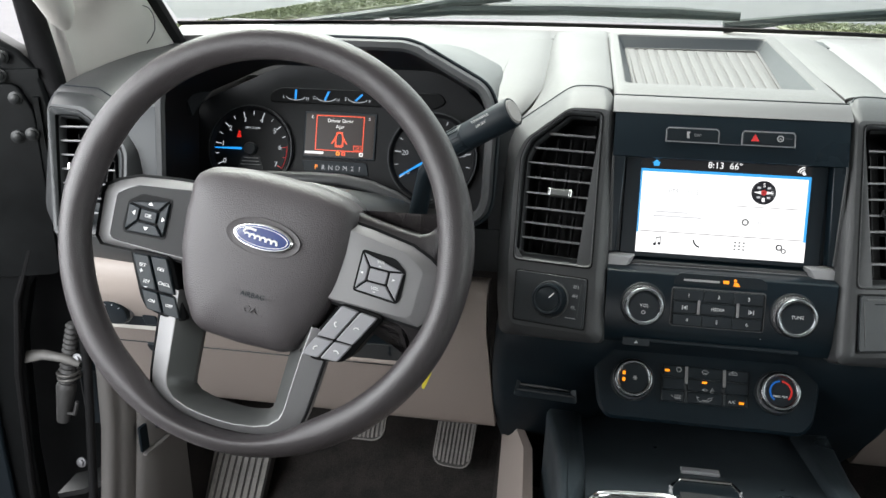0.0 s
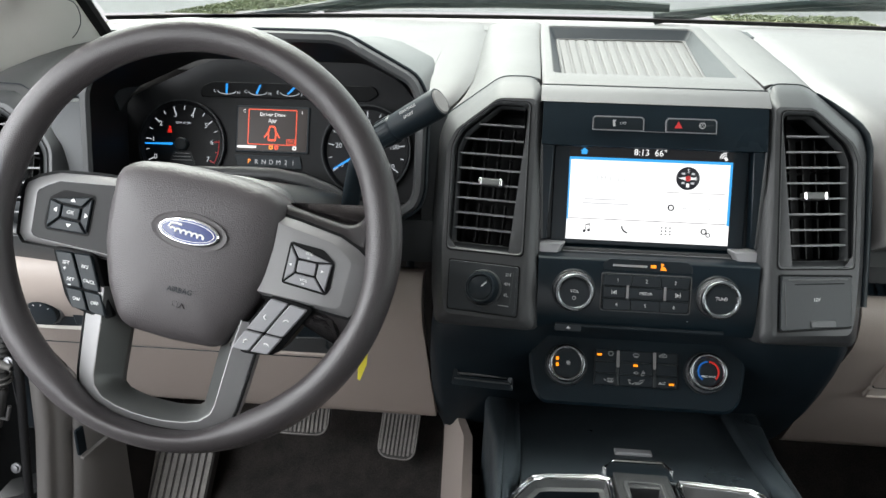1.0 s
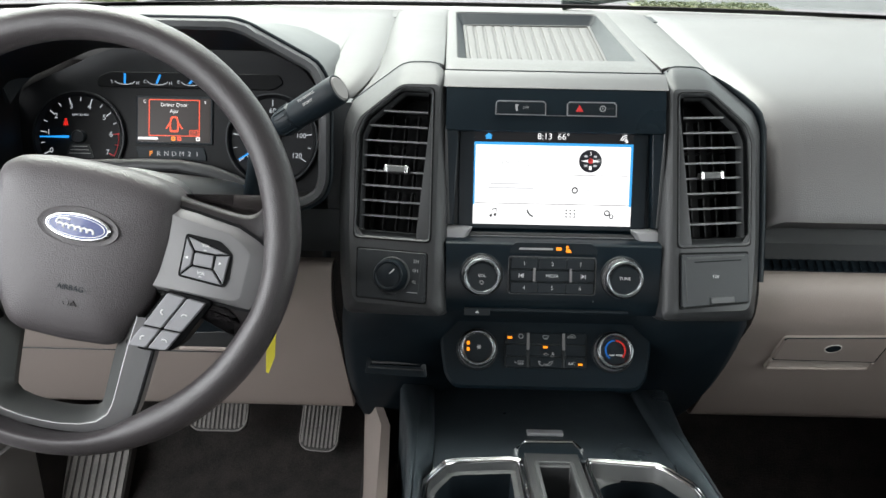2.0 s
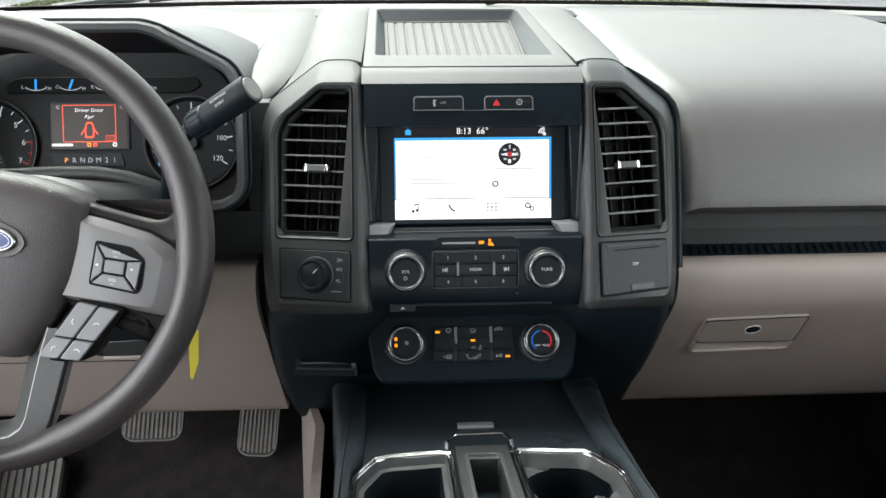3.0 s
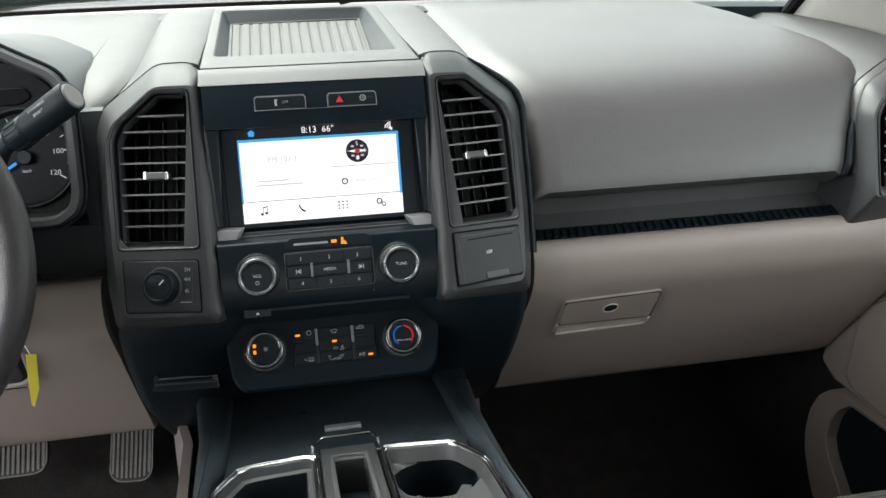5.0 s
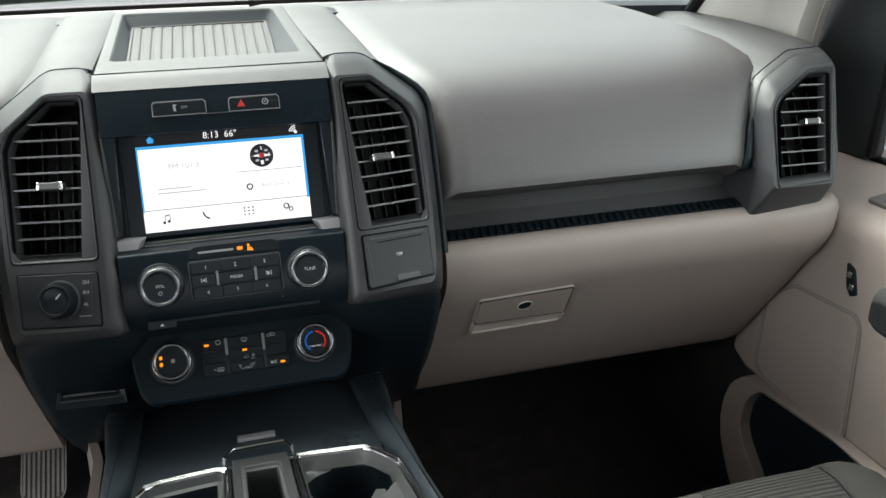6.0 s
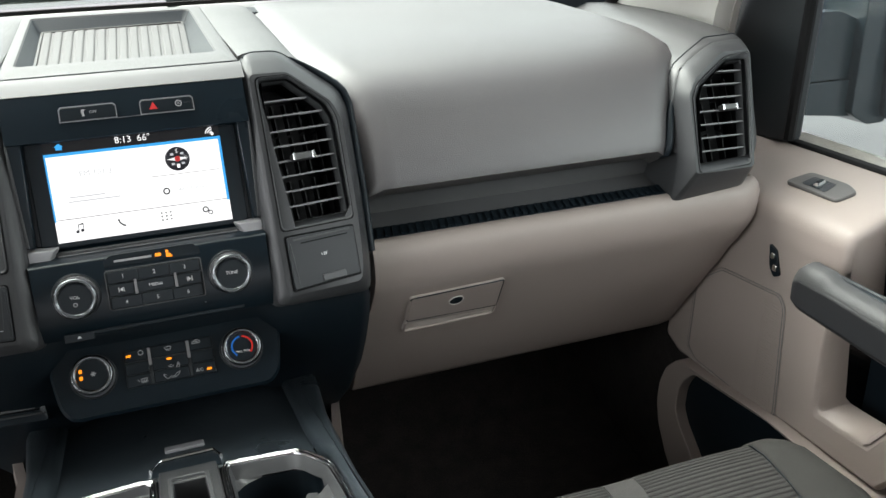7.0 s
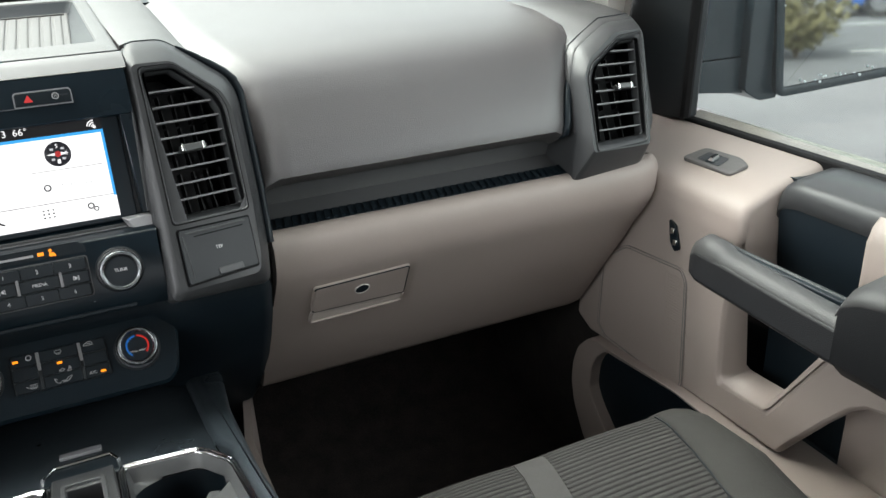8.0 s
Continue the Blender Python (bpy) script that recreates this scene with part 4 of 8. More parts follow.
part("phone_icon", bm, SCREEN_INK, scr)
bm = B()
for x, y in ((-0.0672, -0.0412), (-0.0625, -0.0402)):
    poly(bm, circle(0.0016, 10, x, y), -0.002, -0.0008, SCR)
    poly(bm, rrect(0.0006, 0.0075, 0.0002, x + 0.0013, y + 0.0035), -0.002, -0.0008, SCR)
poly(bm, [(-0.0662, -0.0350), (-0.0608, -0.0338), (-0.0608, -0.0326), (-0.0662, -0.0338)], -0.002, -0.0008, SCR)
part("music_icon", bm, SCREEN_INK, scr)
bm = B()
for x, y, r in ((0.0608, -0.0362, 0.0034), (0.0655, -0.0398, 0.0026)):
    ring(bm, circle(r, 14, x, y), circle(r * 0.6, 14, x, y), -0.002, -0.0008, SCR)
part("gears_icon", bm, SCREEN_INK, scr)
for y, w, x in ((-0.006, 0.034, -0.052), (-0.0105, 0.05, -0.046)):
    part("song_line", poly(B(), rrect(w, 0.0012, 0.0004, x, y), -0.002, -0.0011, SCR), SCREEN_FAINT, scr)

# ---- switch row over the screen ----
TOPF = leaning((0, 1.0285, 0.8425), 24)
for x, w, icons in ((-0.0382, 0.0545, "traction"), (0.0382, 0.0535, "hazard")):
    t = thing("switch_bar", "black rocker switch with a thin silver outline", "switch", "switches over the screen", at=TOPF @ Vector((x, 0, 0)))
    shape = [(-w / 2, -0.0078), (w / 2, -0.0078), (w / 2, 0.005), (w / 2 - 0.0025, 0.0078), (-w / 2 + 0.0025, 0.0078), (-w / 2, 0.005)]
    m = shift(TOPF, x, 0.0005)
    part("outline", ring(B(), shape, inset(shape, 0.0009), -0.004, 0.0026, m), TRIM_AND_GLARE_GREY, t, "thin silver outline")
    part("rocker", poly(B(), inset(shape, 0.0011), -0.004, 0.0030, m), BUTTON, t, bevel=0.0008)
    if icons == "hazard":
        part("hazard_triangle", poly(B(), [(-0.0042, -0.0032), (0.0042, -0.0032), (0, 0.0042)], 0.003, 0.0034, shift(m, -0.0135, 0)), RED_PRINT, t)
        part("start_stop_ring", ring(B(), circle(0.0034, 16), circle(0.0024, 16), 0.003, 0.0034, shift(m, 0.0115, 0.0005)), GREY_PRINT, t)
        lettering("A", shift(m, 0.0115, 0.0005, 0.0034), 0.004, GREY_PRINT, t)
        part("off_mark", poly(B(), rrect(0.0075, 0.0014, 0.0004, 0.0195, 0.001), 0.003, 0.0032, m), CHARCOAL, t)
    else:
        part("car_icon", poly(B(), [(-0.004, -0.0035), (-0.0015, -0.0035), (-0.0022, 0.0012), (-0.0005, 0.0034), (-0.0045, 0.0034), (-0.0045, 0.0008)], 0.003, 0.0034, shift(m, -0.0015, 0)), GREY_PRINT, t)
        lettering("OFF", shift(m, 0.0050, 0.0, 0.0034), 0.004, GREY_PRINT, t)
part("silver_joint", poly(B(), rrect(0.022, 0.0008, 0.0003, 0.0, -0.0072), -0.003, 0.0012, TOPF), DULL_METAL, dash)

# ---- radio ----
MED = leaning((0, 0.9585, 0.676), 16)
radio = thing("radio_panel", "black radio panel with two chrome-ringed knobs and keys", "radio", at=(0, 0.9585, 0.676))


def knob(parent, m, r, name, tall=0.017):
    k = part(name, turned(B(), [(r - 0.004, 0), (r - 0.0020, tall * 0.60), (r - 0.0014, tall * 0.80), (r - 0.0018, tall * 0.93), (r - 0.0032, tall), (r - 0.0050, tall - 0.0016), (r - 0.0072, tall - 0.0020), (r - 0.009, tall - 0.0020)], m, 44), BUTTON, parent, "round black knob with a polished ring")
    # fine knurling round the polished ring
    bm = B()
    n = 108
    rows = [(r - 0.0002, 0.001), (r, 0.002), (r - 0.0001, tall * 0.52), (r - 0.0007, tall * 0.74), (r - 0.0018, tall * 0.88)]
    loops = [[bm.verts.new(m @ Vector(((q - 0.00035 * (i % 3 == 0)) * math.cos(2 * math.pi * i / n), (q - 0.00035 * (i % 3 == 0)) * math.sin(2 * math.pi * i / n), h))) for i in range(n)] for q, h in rows]
    for p, q in zip(loops, loops[1:]):
        for i in range(n):
            bm.faces.new((p[i], p[(i + 1) % n], q[(i + 1) % n], q[i]))
    part("polished_ring", bm, mat_knob, k, "knurled smoked chrome ring", smooth=30)
    part("base_ring", turned(B(), [(r + 0.0022, 0.0), (r + 0.0021, 0.0016), (r + 0.0010, 0.0030), (r - 0.0004, 0.0024)], m, 48, ends=False), CHARCOAL, k)
    part("bright_ring", turned(B(), [(r - 0.0010, tall * 0.74), (r - 0.0006, tall * 0.84), (r - 0.0012, tall * 0.95), (r - 0.0026, tall + 0.0005), (r - 0.0044, tall + 0.0002), (r - 0.0058, tall - 0.0012), (r - 0.0064, tall - 0.0024)], m, 44, ends=False), RING_CHROME, k, smooth=70)
    return k


RING_CHROME = mat("brushed_ring_chrome", (0.21, 0.22, 0.23), 0.25, metal=1.0, grain=2200, bump=0.12, vary=0.12, wear=0.08)
mat_knob = mat("smoked_chrome", (0.62, 0.62, 0.63), 0.27, metal=0.85, vary=0.05, wear=0.04)
part("indicator_bar", poly(B(), rounded([(-0.047, 0.0245), (0.0465, 0.0245), (0.0465, 0.031), (0.040, 0.0365), (-0.0405, 0.0365), (-0.047, 0.031)], 0.002), -0.004, 0.0012, MED), BLACK, radio, "dark lamp strip with amber airbag lamp", bevel=0.0006)
part("indicator_words", poly(B(), rrect(0.036, 0.0022, 0.0004, -0.019, 0.0298), 0.0008, 0.0015, MED), GREY_PRINT, radio)
part("off_lamp", poly(B(), rrect(0.0058, 0.0034, 0.0005, 0.0055, 0.0302), 0.0008, 0.0017, MED), AMBER, radio, "glowing amber lamp")
bm = poly(B(), circle(0.0016, 10, 0.0145, 0.0323), 0.0008, 0.0017, MED)
poly(bm, [(0.0128, 0.0268), (0.0195, 0.0262), (0.0175, 0.0300), (0.0135, 0.0305)], 0.0008, 0.0018, MED)
part("airbag_lamp", bm, AMBER, radio, "glowing amber lamp")
part("key_trim", ring(B(), rrect(0.0945, 0.0412, 0.003, -0.001, 0.001), rrect(0.0926, 0.0393, 0.0025, -0.001, 0.001), -0.001, 0.0022, MED), SILVER, radio, "thin silver edge round the keys", bevel=0.0003)
keys = part("key_field", poly(B(), rrect(0.0920, 0.0388, 0.002, -0.001, 0.001), -0.003, 0.0012, MED), CHARCOAL, radio, bevel=0.0006)
for row, y in enumerate((0.0140, 0.0010, -0.0122)):
    if row == 1:
        cells = ((-0.0340, 0.0245, ""), (-0.001, 0.0365, "MEDIA"), (0.0320, 0.0245, ""))
    else:
        cells = ((-0.0310, 0.0298, "14"[row // 2]), (-0.001, 0.0300, "25"[row // 2]), (0.0290, 0.0298, "36"[row // 2]))
    for x, w, txt in cells:
        key = part("key", poly(B(), rrect(w, 0.0121, 0.0012, x, y), 0.0, 0.0038, MED), BUTTON, radio, bevel=0.0008)
        if txt:
            lettering(txt, shift(MED, x, y, 0.0039), 0.0046 if txt == "MEDIA" else 0.0055, WHITE_PRINT, key)
        else:
            # skip mark: a thin box with an arrow head
            f = (lambda p: p) if x < 0 else mirrored
            bm = poly(B(), [(p + x, q + y) for p, q in f([(-0.0030, -0.0024), (-0.0022, -0.0024), (-0.0022, 0.0024), (-0.0030, 0.0024)])], 0.0036, 0.0040, MED)
            poly(bm, [(p + x, q + y) for p, q in f([(-0.0018, 0.0), (0.0012, -0.0022), (0.0012, 0.0022)])], 0.0036, 0.0040, MED)
            poly(bm, [(p + x, q + y) for p, q in f([(0.0018, -0.0024), (0.0024, -0.0024), (0.0024, 0.0024), (0.0018, 0.0024)])], 0.0036, 0.0040, MED)
            part("skip_mark", bm, WHITE_PRINT, key, smooth=0)
for x in (-0.0203, 0.0188):
    part("silver_divider", poly(B(), rrect(0.0026, 0.0150, 0.0006, x, 0.0020), 0.0, 0.0048, MED), SPOKE_SILVER, radio)
for x, txt in ((-0.0768, "VOL"), (0.0738, "TUNE")):
    k = knob(radio, shift(MED, x, 0.0008), 0.0212, "knob", tall=0.021)
    lettering(txt, shift(MED, x, 0.002, 0.0196), 0.0047, WHITE_PRINT, k)
bm = ring(B(), circle(0.0021, 14), circle(0.0014, 14), 0.019, 0.0197, shift(MED, -0.0772, -0.005))
part("power_mark", bm, GREY_PRINT, radio)
part("cd_slot", poly(B(), rrect(0.150, 0.0035, 0.001, 0.008, -0.0375), -0.003, 0.0006, MED), BLACK, radio, bevel=0.0004)
ej = part("eject_key", poly(B(), rrect(0.028, 0.0085, 0.001, -0.0805, -0.0400), -0.003, 0.0022, MED), BUTTON, radio, bevel=0.0006)
part("eject_mark", poly(B(), [(-0.0022, -0.0012), (0.0022, -0.0012), (0, 0.0018)], 0.0022, 0.0026, shift(MED, -0.0805, -0.04)), WHITE_PRINT, ej)
part("fleck", poly(B(), rrect(0.0012, 0.0009, 0.0003, 0.0445, -0.0265), 0, 0.0004, MED), GREY_PRINT, radio)

# ---- climate control ----
CLI = leaning((0, 0.972, 0.578), 36)
clim = thing("climate_panel", "black climate panel with two knobs and lit amber lamps", "climate control", at=(0, 0.972, 0.578))
shape = rounded([(-0.104, -0.044), (0.102, -0.044), (0.1135, -0.032), (0.120, 0.004), (0.121, 0.048), (-0.121, 0.048), (-0.120, 0.004), (-0.1145, -0.030)], 0.008, 4)
bm = levels(B(), [(inset(shape, 0.012), -0.075), (inset(shape, 0.002), -0.012), (shape, -0.004), (inset(shape, 0.003), 0.0), (inset(shape, 0.006), -0.0006)], CLI, close_bottom=True)
part("panel", bm, GLOSS_BLACK, clim, smooth=50)
part("key_field", poly(B(), rrect(0.0930, 0.0405, 0.002, -0.0002, -0.0005), -0.002, 0.0012, CLI), CHARCOAL, clim, bevel=0.0006)
for x, w, ys in ((-0.0340, 0.0238, (0.0130, -0.0008, -0.0142)), (-0.0003, 0.0368, (0.0130, -0.0008, -0.0142)), (0.0334, 0.0238, (0.0130, -0.0008, -0.0142))):
    for y in ys:
        part("key", poly(B(), rrect(w, 0.0124, 0.0012, x, y), 0.0, 0.0036, CLI), BUTTON, clim, bevel=0.0008)
for x in (-0.0203, 0.0200):
    part("grey_divider", poly(B(), rrect(0.0032, 0.0185, 0.0006, x, 0.0095), 0.0, 0.0044, CLI), SPOKE_SILVER, clim)
    part("grey_divider", poly(B(), rrect(0.0028, 0.012, 0.0006, x, -0.0135), 0.0, 0.0040, CLI), CHARCOAL, clim)
for x, y in ((-0.0411, 0.0132), (-0.0009, 0.0030), (0.0384, -0.0158)):
    part("amber_lamp", poly(B(), rrect(0.0052, 0.0024, 0.0004, x, y), 0.003, 0.0044, CLI), AMBER, clim, "glowing amber lamp")
lettering("A/C", shift(CLI, 0.0285, -0.0152, 0.0037), 0.0046, WHITE_PRINT, clim)
bm = ring(B(), circle(0.0029, 16), circle(0.0021, 16), 0.0034, 0.0039, shift(CLI, -0.0285, 0.0150))
part("power_mark", bm, GREY_PRINT, clim)
def icon(strokes, x, y, size=1.0):
    """A small printed icon of thin strokes on a climate key."""
    bm = B()
    for stroke in strokes:
        tube(bm, [CLI @ Vector((x + p * size, y + q * size, 0.0038)) for p, q in stroke], 0.0004, 5)
    part("key_icon", bm, GREY_PRINT, clim)


fan_shape = [(-0.0035, 0.0012), (-0.0022, -0.0008), (0.0022, -0.0008), (0.0035, 0.0012), (0.0018, 0.0022), (-0.0018, 0.0022), (-0.0035, 0.0012)]
icon([fan_shape, [(-0.0012, -0.0012), (-0.0016, -0.0024)], [(0.0004, -0.0012), (0.0, -0.0024)], [(0.0018, -0.0012), (0.0014, -0.0024)]], -0.0005, 0.0140)
icon([[(-0.0045, -0.0015), (-0.0038, 0.0002), (-0.0015, 0.0010), (0.0, 0.0022), (0.0025, 0.0018), (0.0042, 0.0002), (0.0045, -0.0015), (-0.0045, -0.0015)], [(-0.0015, 0.0), (0.0020, 0.0)]], 0.0290, 0.0158)
icon([[(-0.0050, 0.0), (-0.0020, 0.0014), (0.0008, 0.0), (-0.0020, -0.0014), (-0.0050, 0.0)], [(0.0030, -0.0026), (0.0045, 0.0), (0.0070, 0.0), (0.0062, -0.0026), (0.0030, -0.0026)], [(0.0045, 0.0010), (0.0058, 0.0026), (0.0070, 0.0012), (0.0045, 0.0010)]], 0.0020, -0.0050)
icon([[(-0.0015, -0.0016), (-0.0015, 0.0018), (0.0052, 0.0018), (0.0052, -0.0016), (-0.0015, -0.0016)], [(0.0, -0.0028), (0.0, 0.0008)], [(0.0018, -0.0028), (0.0018, 0.0008)], [(0.0036, -0.0028), (0.0036, 0.0008)], [(-0.0050, 0.0010), (-0.0030, -0.0010)]], -0.0305, -0.0148)
icon([[(-0.0090, 0.0022), (-0.0070, -0.0020), (-0.0040, -0.0030), (-0.0020, -0.0010), (0.0020, -0.0014), (0.0040, 0.0012), (0.0085, 0.0026), (0.0070, 0.0002), (0.0035, -0.0024), (-0.0015, -0.0026)], [(-0.0090, 0.0022), (-0.0060, 0.0012)]], 0.0, -0.0150)
k = knob(clim, shift(CLI, -0.078, -0.0005), 0.0216, "fan_knob", tall=0.019)
for y in (0.0045, -0.0025):
    part("fan_lamp", poly(B(), rrect(0.0032, 0.0038, 0.0006, -0.0105, y), 0.0172, 0.0180, shift(CLI, -0.078, 0)), AMBER, k, "glowing amber lamp")
bm = B()
for a in (0, 60, 120):
    poly(bm, rrect(0.0052, 0.001, 0.0003), 0.0172, 0.0177, shift(CLI, -0.0765, 0, 0, a))
part("fan_mark", bm, GREY_PRINT, k)
k = knob(clim, shift(CLI, 0.0757, -0.0005), 0.0216, "temperature_knob", tall=0.019)
for material, a0, a1 in ((glow("cold_blue", (0.02, 0.25, 0.9), 0.12), 95, 235), (glow("warm_red", (0.9, 0.04, 0.03), 0.14), -45, 85)):
    arc = [(radians(a0 + (a1 - a0) * i / 14)) for i in range(15)]
    bm = B()
    pts = [(0.0118 * math.cos(a), 0.0118 * math.sin(a)) for a in arc] + [(0.0100 * math.cos(a), 0.0100 * math.sin(a)) for a in arc[::-1]]
    poly(bm, pts, 0.0172, 0.0179, shift(CLI, 0.0757, -0.0005))
    part("temperature_arc", bm, material, k)
for x, txt in ((-0.0042, "MAX"), (0.0042, "MAX")):
    lettering(txt, shift(CLI, 0.0757 + x, -0.0060, 0.0177), 0.0032, WHITE_PRINT, k)

# ---- instrument cluster ----
CLU = leaning((-0.445, 1.192, 0.765), 20)
clus = thing("instrument_cluster", "dark instrument cluster with two dials and a lit display", "instrument cluster", at=(-0.445, 1.192, 0.765))
part("face", poly(B(), rounded([(-0.232, -0.09), (0.185, -0.09), (0.180, 0.05), (0.11, 0.108), (-0.11, 0.108), (-0.232, 0.05)], 0.02), -0.02, 0.0, CLU), GAUGE_FACE, clus)


def dial(cx, cy, r, a0, a1, numbers, steps, needle, red_from=None, size=0.0098, inner=0.73):
    m = shift(CLU, cx, cy)
    d = part("dial", turned(B(), [(r + 0.006, 0.0), (r + 0.006, 0.006), (r + 0.003, 0.0075), (r + 0.0015, 0.004), (r, 0.0012), (r * 0.5, 0.0012)], m, 48), GAUGE_FACE, clus, "round dial with white figures and a blue needle")
    part("dial_rim", ring(B(), circle(r + 0.0062, 48), circle(r + 0.0045, 48), 0.005, 0.0082, m), CHARCOAL, d)
    for i in range(steps + 1):
        a = radians(a0 + (a1 - a0) * i / steps)
        major = i % 2 == 0
        length = 0.008 if major else 0.005
        hot = red_from is not None and i >= red_from
        part("tick", poly(B(), rrect(length, 0.0013 if major else 0.0009, 0.0002, r - 0.002 - length / 2, 0, 1), 0.0012, 0.0018, m @ pose(0, 0, 0, 0, 0, math.degrees(a))), RED_PRINT if hot else ICE_WHITE, d, smooth=0)
    for i, txt in enumerate(numbers):
        a = radians(a0 + (a1 - a0) * i / (len(numbers) - 1))
        lettering(txt, shift(m, r * inner * math.cos(a), r * inner * math.sin(a), 0.002), size, ICE_WHITE, d)
    a = radians(needle)
    n = part("needle", poly(B(), [(0.012, -0.0016), (r - 0.004, -0.0007), (r - 0.004, 0.0007), (0.012, 0.0016)], 0.006, 0.008, m @ pose(0, 0, 0, 0, 0, needle)), NEEDLE_BLUE, d, "glowing blue needle")
    part("hub", turned(B(), [(0.0088, 0.001), (0.0088, 0.008), (0.0075, 0.0095)], m, 28), BUTTON, d)
    return d, m


rev, revm = dial(-0.1499, -0.0088, 0.0535, 206, -28, ["0", "1", "2", "3", "4", "5", "6", "7"], 14, 181, red_from=12, inner=0.765)
lettering("RPM X1000", shift(revm, 0.0005, 0.0285, 0.002), 0.0044, ICE_WHITE, rev)
part("red_arc", tube(B(), [revm @ Vector((0.0505 * math.cos(radians(a)), 0.0505 * math.sin(radians(a)), 0.0015)) for a in range(-28, 8, 5)], 0.0006, 5), RED_PRINT, rev)
part("trip_window", poly(B(), rounded([(-0.0185, -0.0270), (0.0185, -0.0270), (0.0120, -0.0090), (-0.0120, -0.0090)], 0.003), 0.001, 0.0020, revm), CHARCOAL, rev)
for y, w in ((-0.0120, 0.020), (-0.0165, 0.024), (-0.0210, 0.028)):
    part("window_line", poly(B(), rrect(w, 0.0008, 0.0002, 0, y), 0.0018, 0.0024, revm), GREY_PRINT, rev, smooth=0)
bm = poly(B(), circle(0.0016, 12, -0.0184, 0.0225), 0.001, 0.0022, revm)
poly(bm, [(-0.0214, 0.0150), (-0.0154, 0.0150), (-0.0166, 0.0205), (-0.0202, 0.0205)], 0.001, 0.0022, revm)
part("belt_lamp", bm, RED_GLOW, rev, "glowing red seat belt lamp")
spd, spdm = dial(0.1007, -0.0075, 0.0535, 213, -32, ["0", "20", "40", "60", "80", "100", "120"], 12, 212, size=0.0092, inner=0.70)
lettering("MPH", shift(spdm, 0.0, 0.014, 0.002), 0.006, ICE_WHITE, spd)
lettering("km/h", shift(spdm, 0.0, -0.016, 0.002), 0.0055, ICE_WHITE, spd)
strip_pts = rounded([(-0.127, 0.056), (0.10, 0.056), (0.115, 0.065), (0.108, 0.0765), (-0.112, 0.0765), (-0.127, 0.069)], 0.006)
gs = part("gauge_strip", poly(B(), strip_pts, -0.002, 0.003, CLU), WELL_BLACK, clus, bevel=0.001)
for i, (x, a, lo, hi) in enumerate(((-0.091, 90, "L", "H"), (-0.0485, 68, "C", "H"), (-0.005, 45, "E", "F"), (0.0395, 60, "L", "H"))):
    m = shift(CLU, x, 0.065, 0.003)
    arc = [m @ Vector((0.013 * math.cos(radians(t)), 0.005 * math.sin(radians(t)), 0.0003)) for t in range(185, 356, 17)]
    part("scale", tube(B(), arc, 0.0005, 5), ICE_WHITE, gs)
    part("small_needle", poly(B(), rrect(0.013, 0.0024, 0.0005, 0.0025, 0), 0.0005, 0.0015, m @ pose(0, 0, 0, 0, 0, a)), NEEDLE_BLUE, gs, "glowing blue needle")
    lettering(lo, shift(m, -0.0165, -0.001, 0.0003), 0.006, ICE_WHITE, gs)
    lettering(hi, shift(m, 0.0165, -0.003, 0.0003), 0.006, ICE_WHITE, gs)
DSP = shift(CLU, -0.027, 0.0152, 0.0)
disp = part("display", poly(B(), rrect(0.100, 0.062, 0.002), -0.002, 0.002, DSP), BLACK, clus, "small colour display with a door ajar warning", bevel=0.0008)
part("display_page", poly(B(), rrect(0.094, 0.0565, 0.001), 0.001, 0.0024, DSP), glow("page_brown", (0.03, 0.02, 0.016), 0.22), disp)
part("warning_frame", ring(B(), rrect(0.066, 0.047, 0.0012, 0, 0.003), rrect(0.0642, 0.0452, 0.001, 0, 0.003), 0.002, 0.0029, DSP), ORANGE_RED, disp, "orange-red frame")
lettering("Driver Door", shift(DSP, 0, 0.0195, 0.0026), 0.0068, STATUS, disp)
lettering("Ajar", shift(DSP, 0, 0.0115, 0.0026), 0.0068, STATUS, disp)
for x, txt in ((-0.0385, "C"), (0.0400, "S")):
    lettering(txt, shift(DSP, x, 0.0235, 0.0027), 0.0056, STATUS, disp)
bm = ring(B(), rounded([(-0.0055, -0.0155), (0.0055, -0.0155), (0.006, -0.004), (0.004, 0.005), (-0.004, 0.005), (-0.006, -0.004)], 0.002), rounded([(-0.0038, -0.013), (0.0038, -0.013), (0.0043, -0.005), (0.0028, 0.0028), (-0.0028, 0.0028), (-0.0043, -0.005)], 0.0015), 0.002, 0.003, DSP)
for s in (-1, 1):
    poly(bm, [(s * 0.0055, -0.002), (s * 0.011, -0.0105), (s * 0.010, -0.0115), (s * 0.0045, -0.004)][::s], 0.002, 0.003, DSP)
part("car_mark", bm, ORANGE_RED, disp, "orange-red car outline with open doors")
part("ok_box", ring(B(), rrect(0.011, 0.0065, 0.0008, 0.0255, -0.0155), rrect(0.0098, 0.0053, 0.0006, 0.0255, -0.0155), 0.002, 0.0028, DSP), ORANGE_RED, disp)
lettering("OK", shift(DSP, 0.0255, -0.0155, 0.0026), 0.0046, ORANGE_RED, disp)
part("odometer_bar", poly(B(), rrect(0.026, 0.0032, 0.0005, -0.034, -0.0238), 0.002, 0.0027, DSP), STATUS, disp)
for x, material in ((-0.001, AMBER), (0.0065, ORANGE_RED), (0.031, STATUS)):
    part("status_lamp", ring(B(), rrect(0.0052, 0.0052, 0.0014, x, -0.0238), rrect(0.0024, 0.0024, 0.0006, x, -0.0238), 0.002, 0.0028, DSP), material, disp)
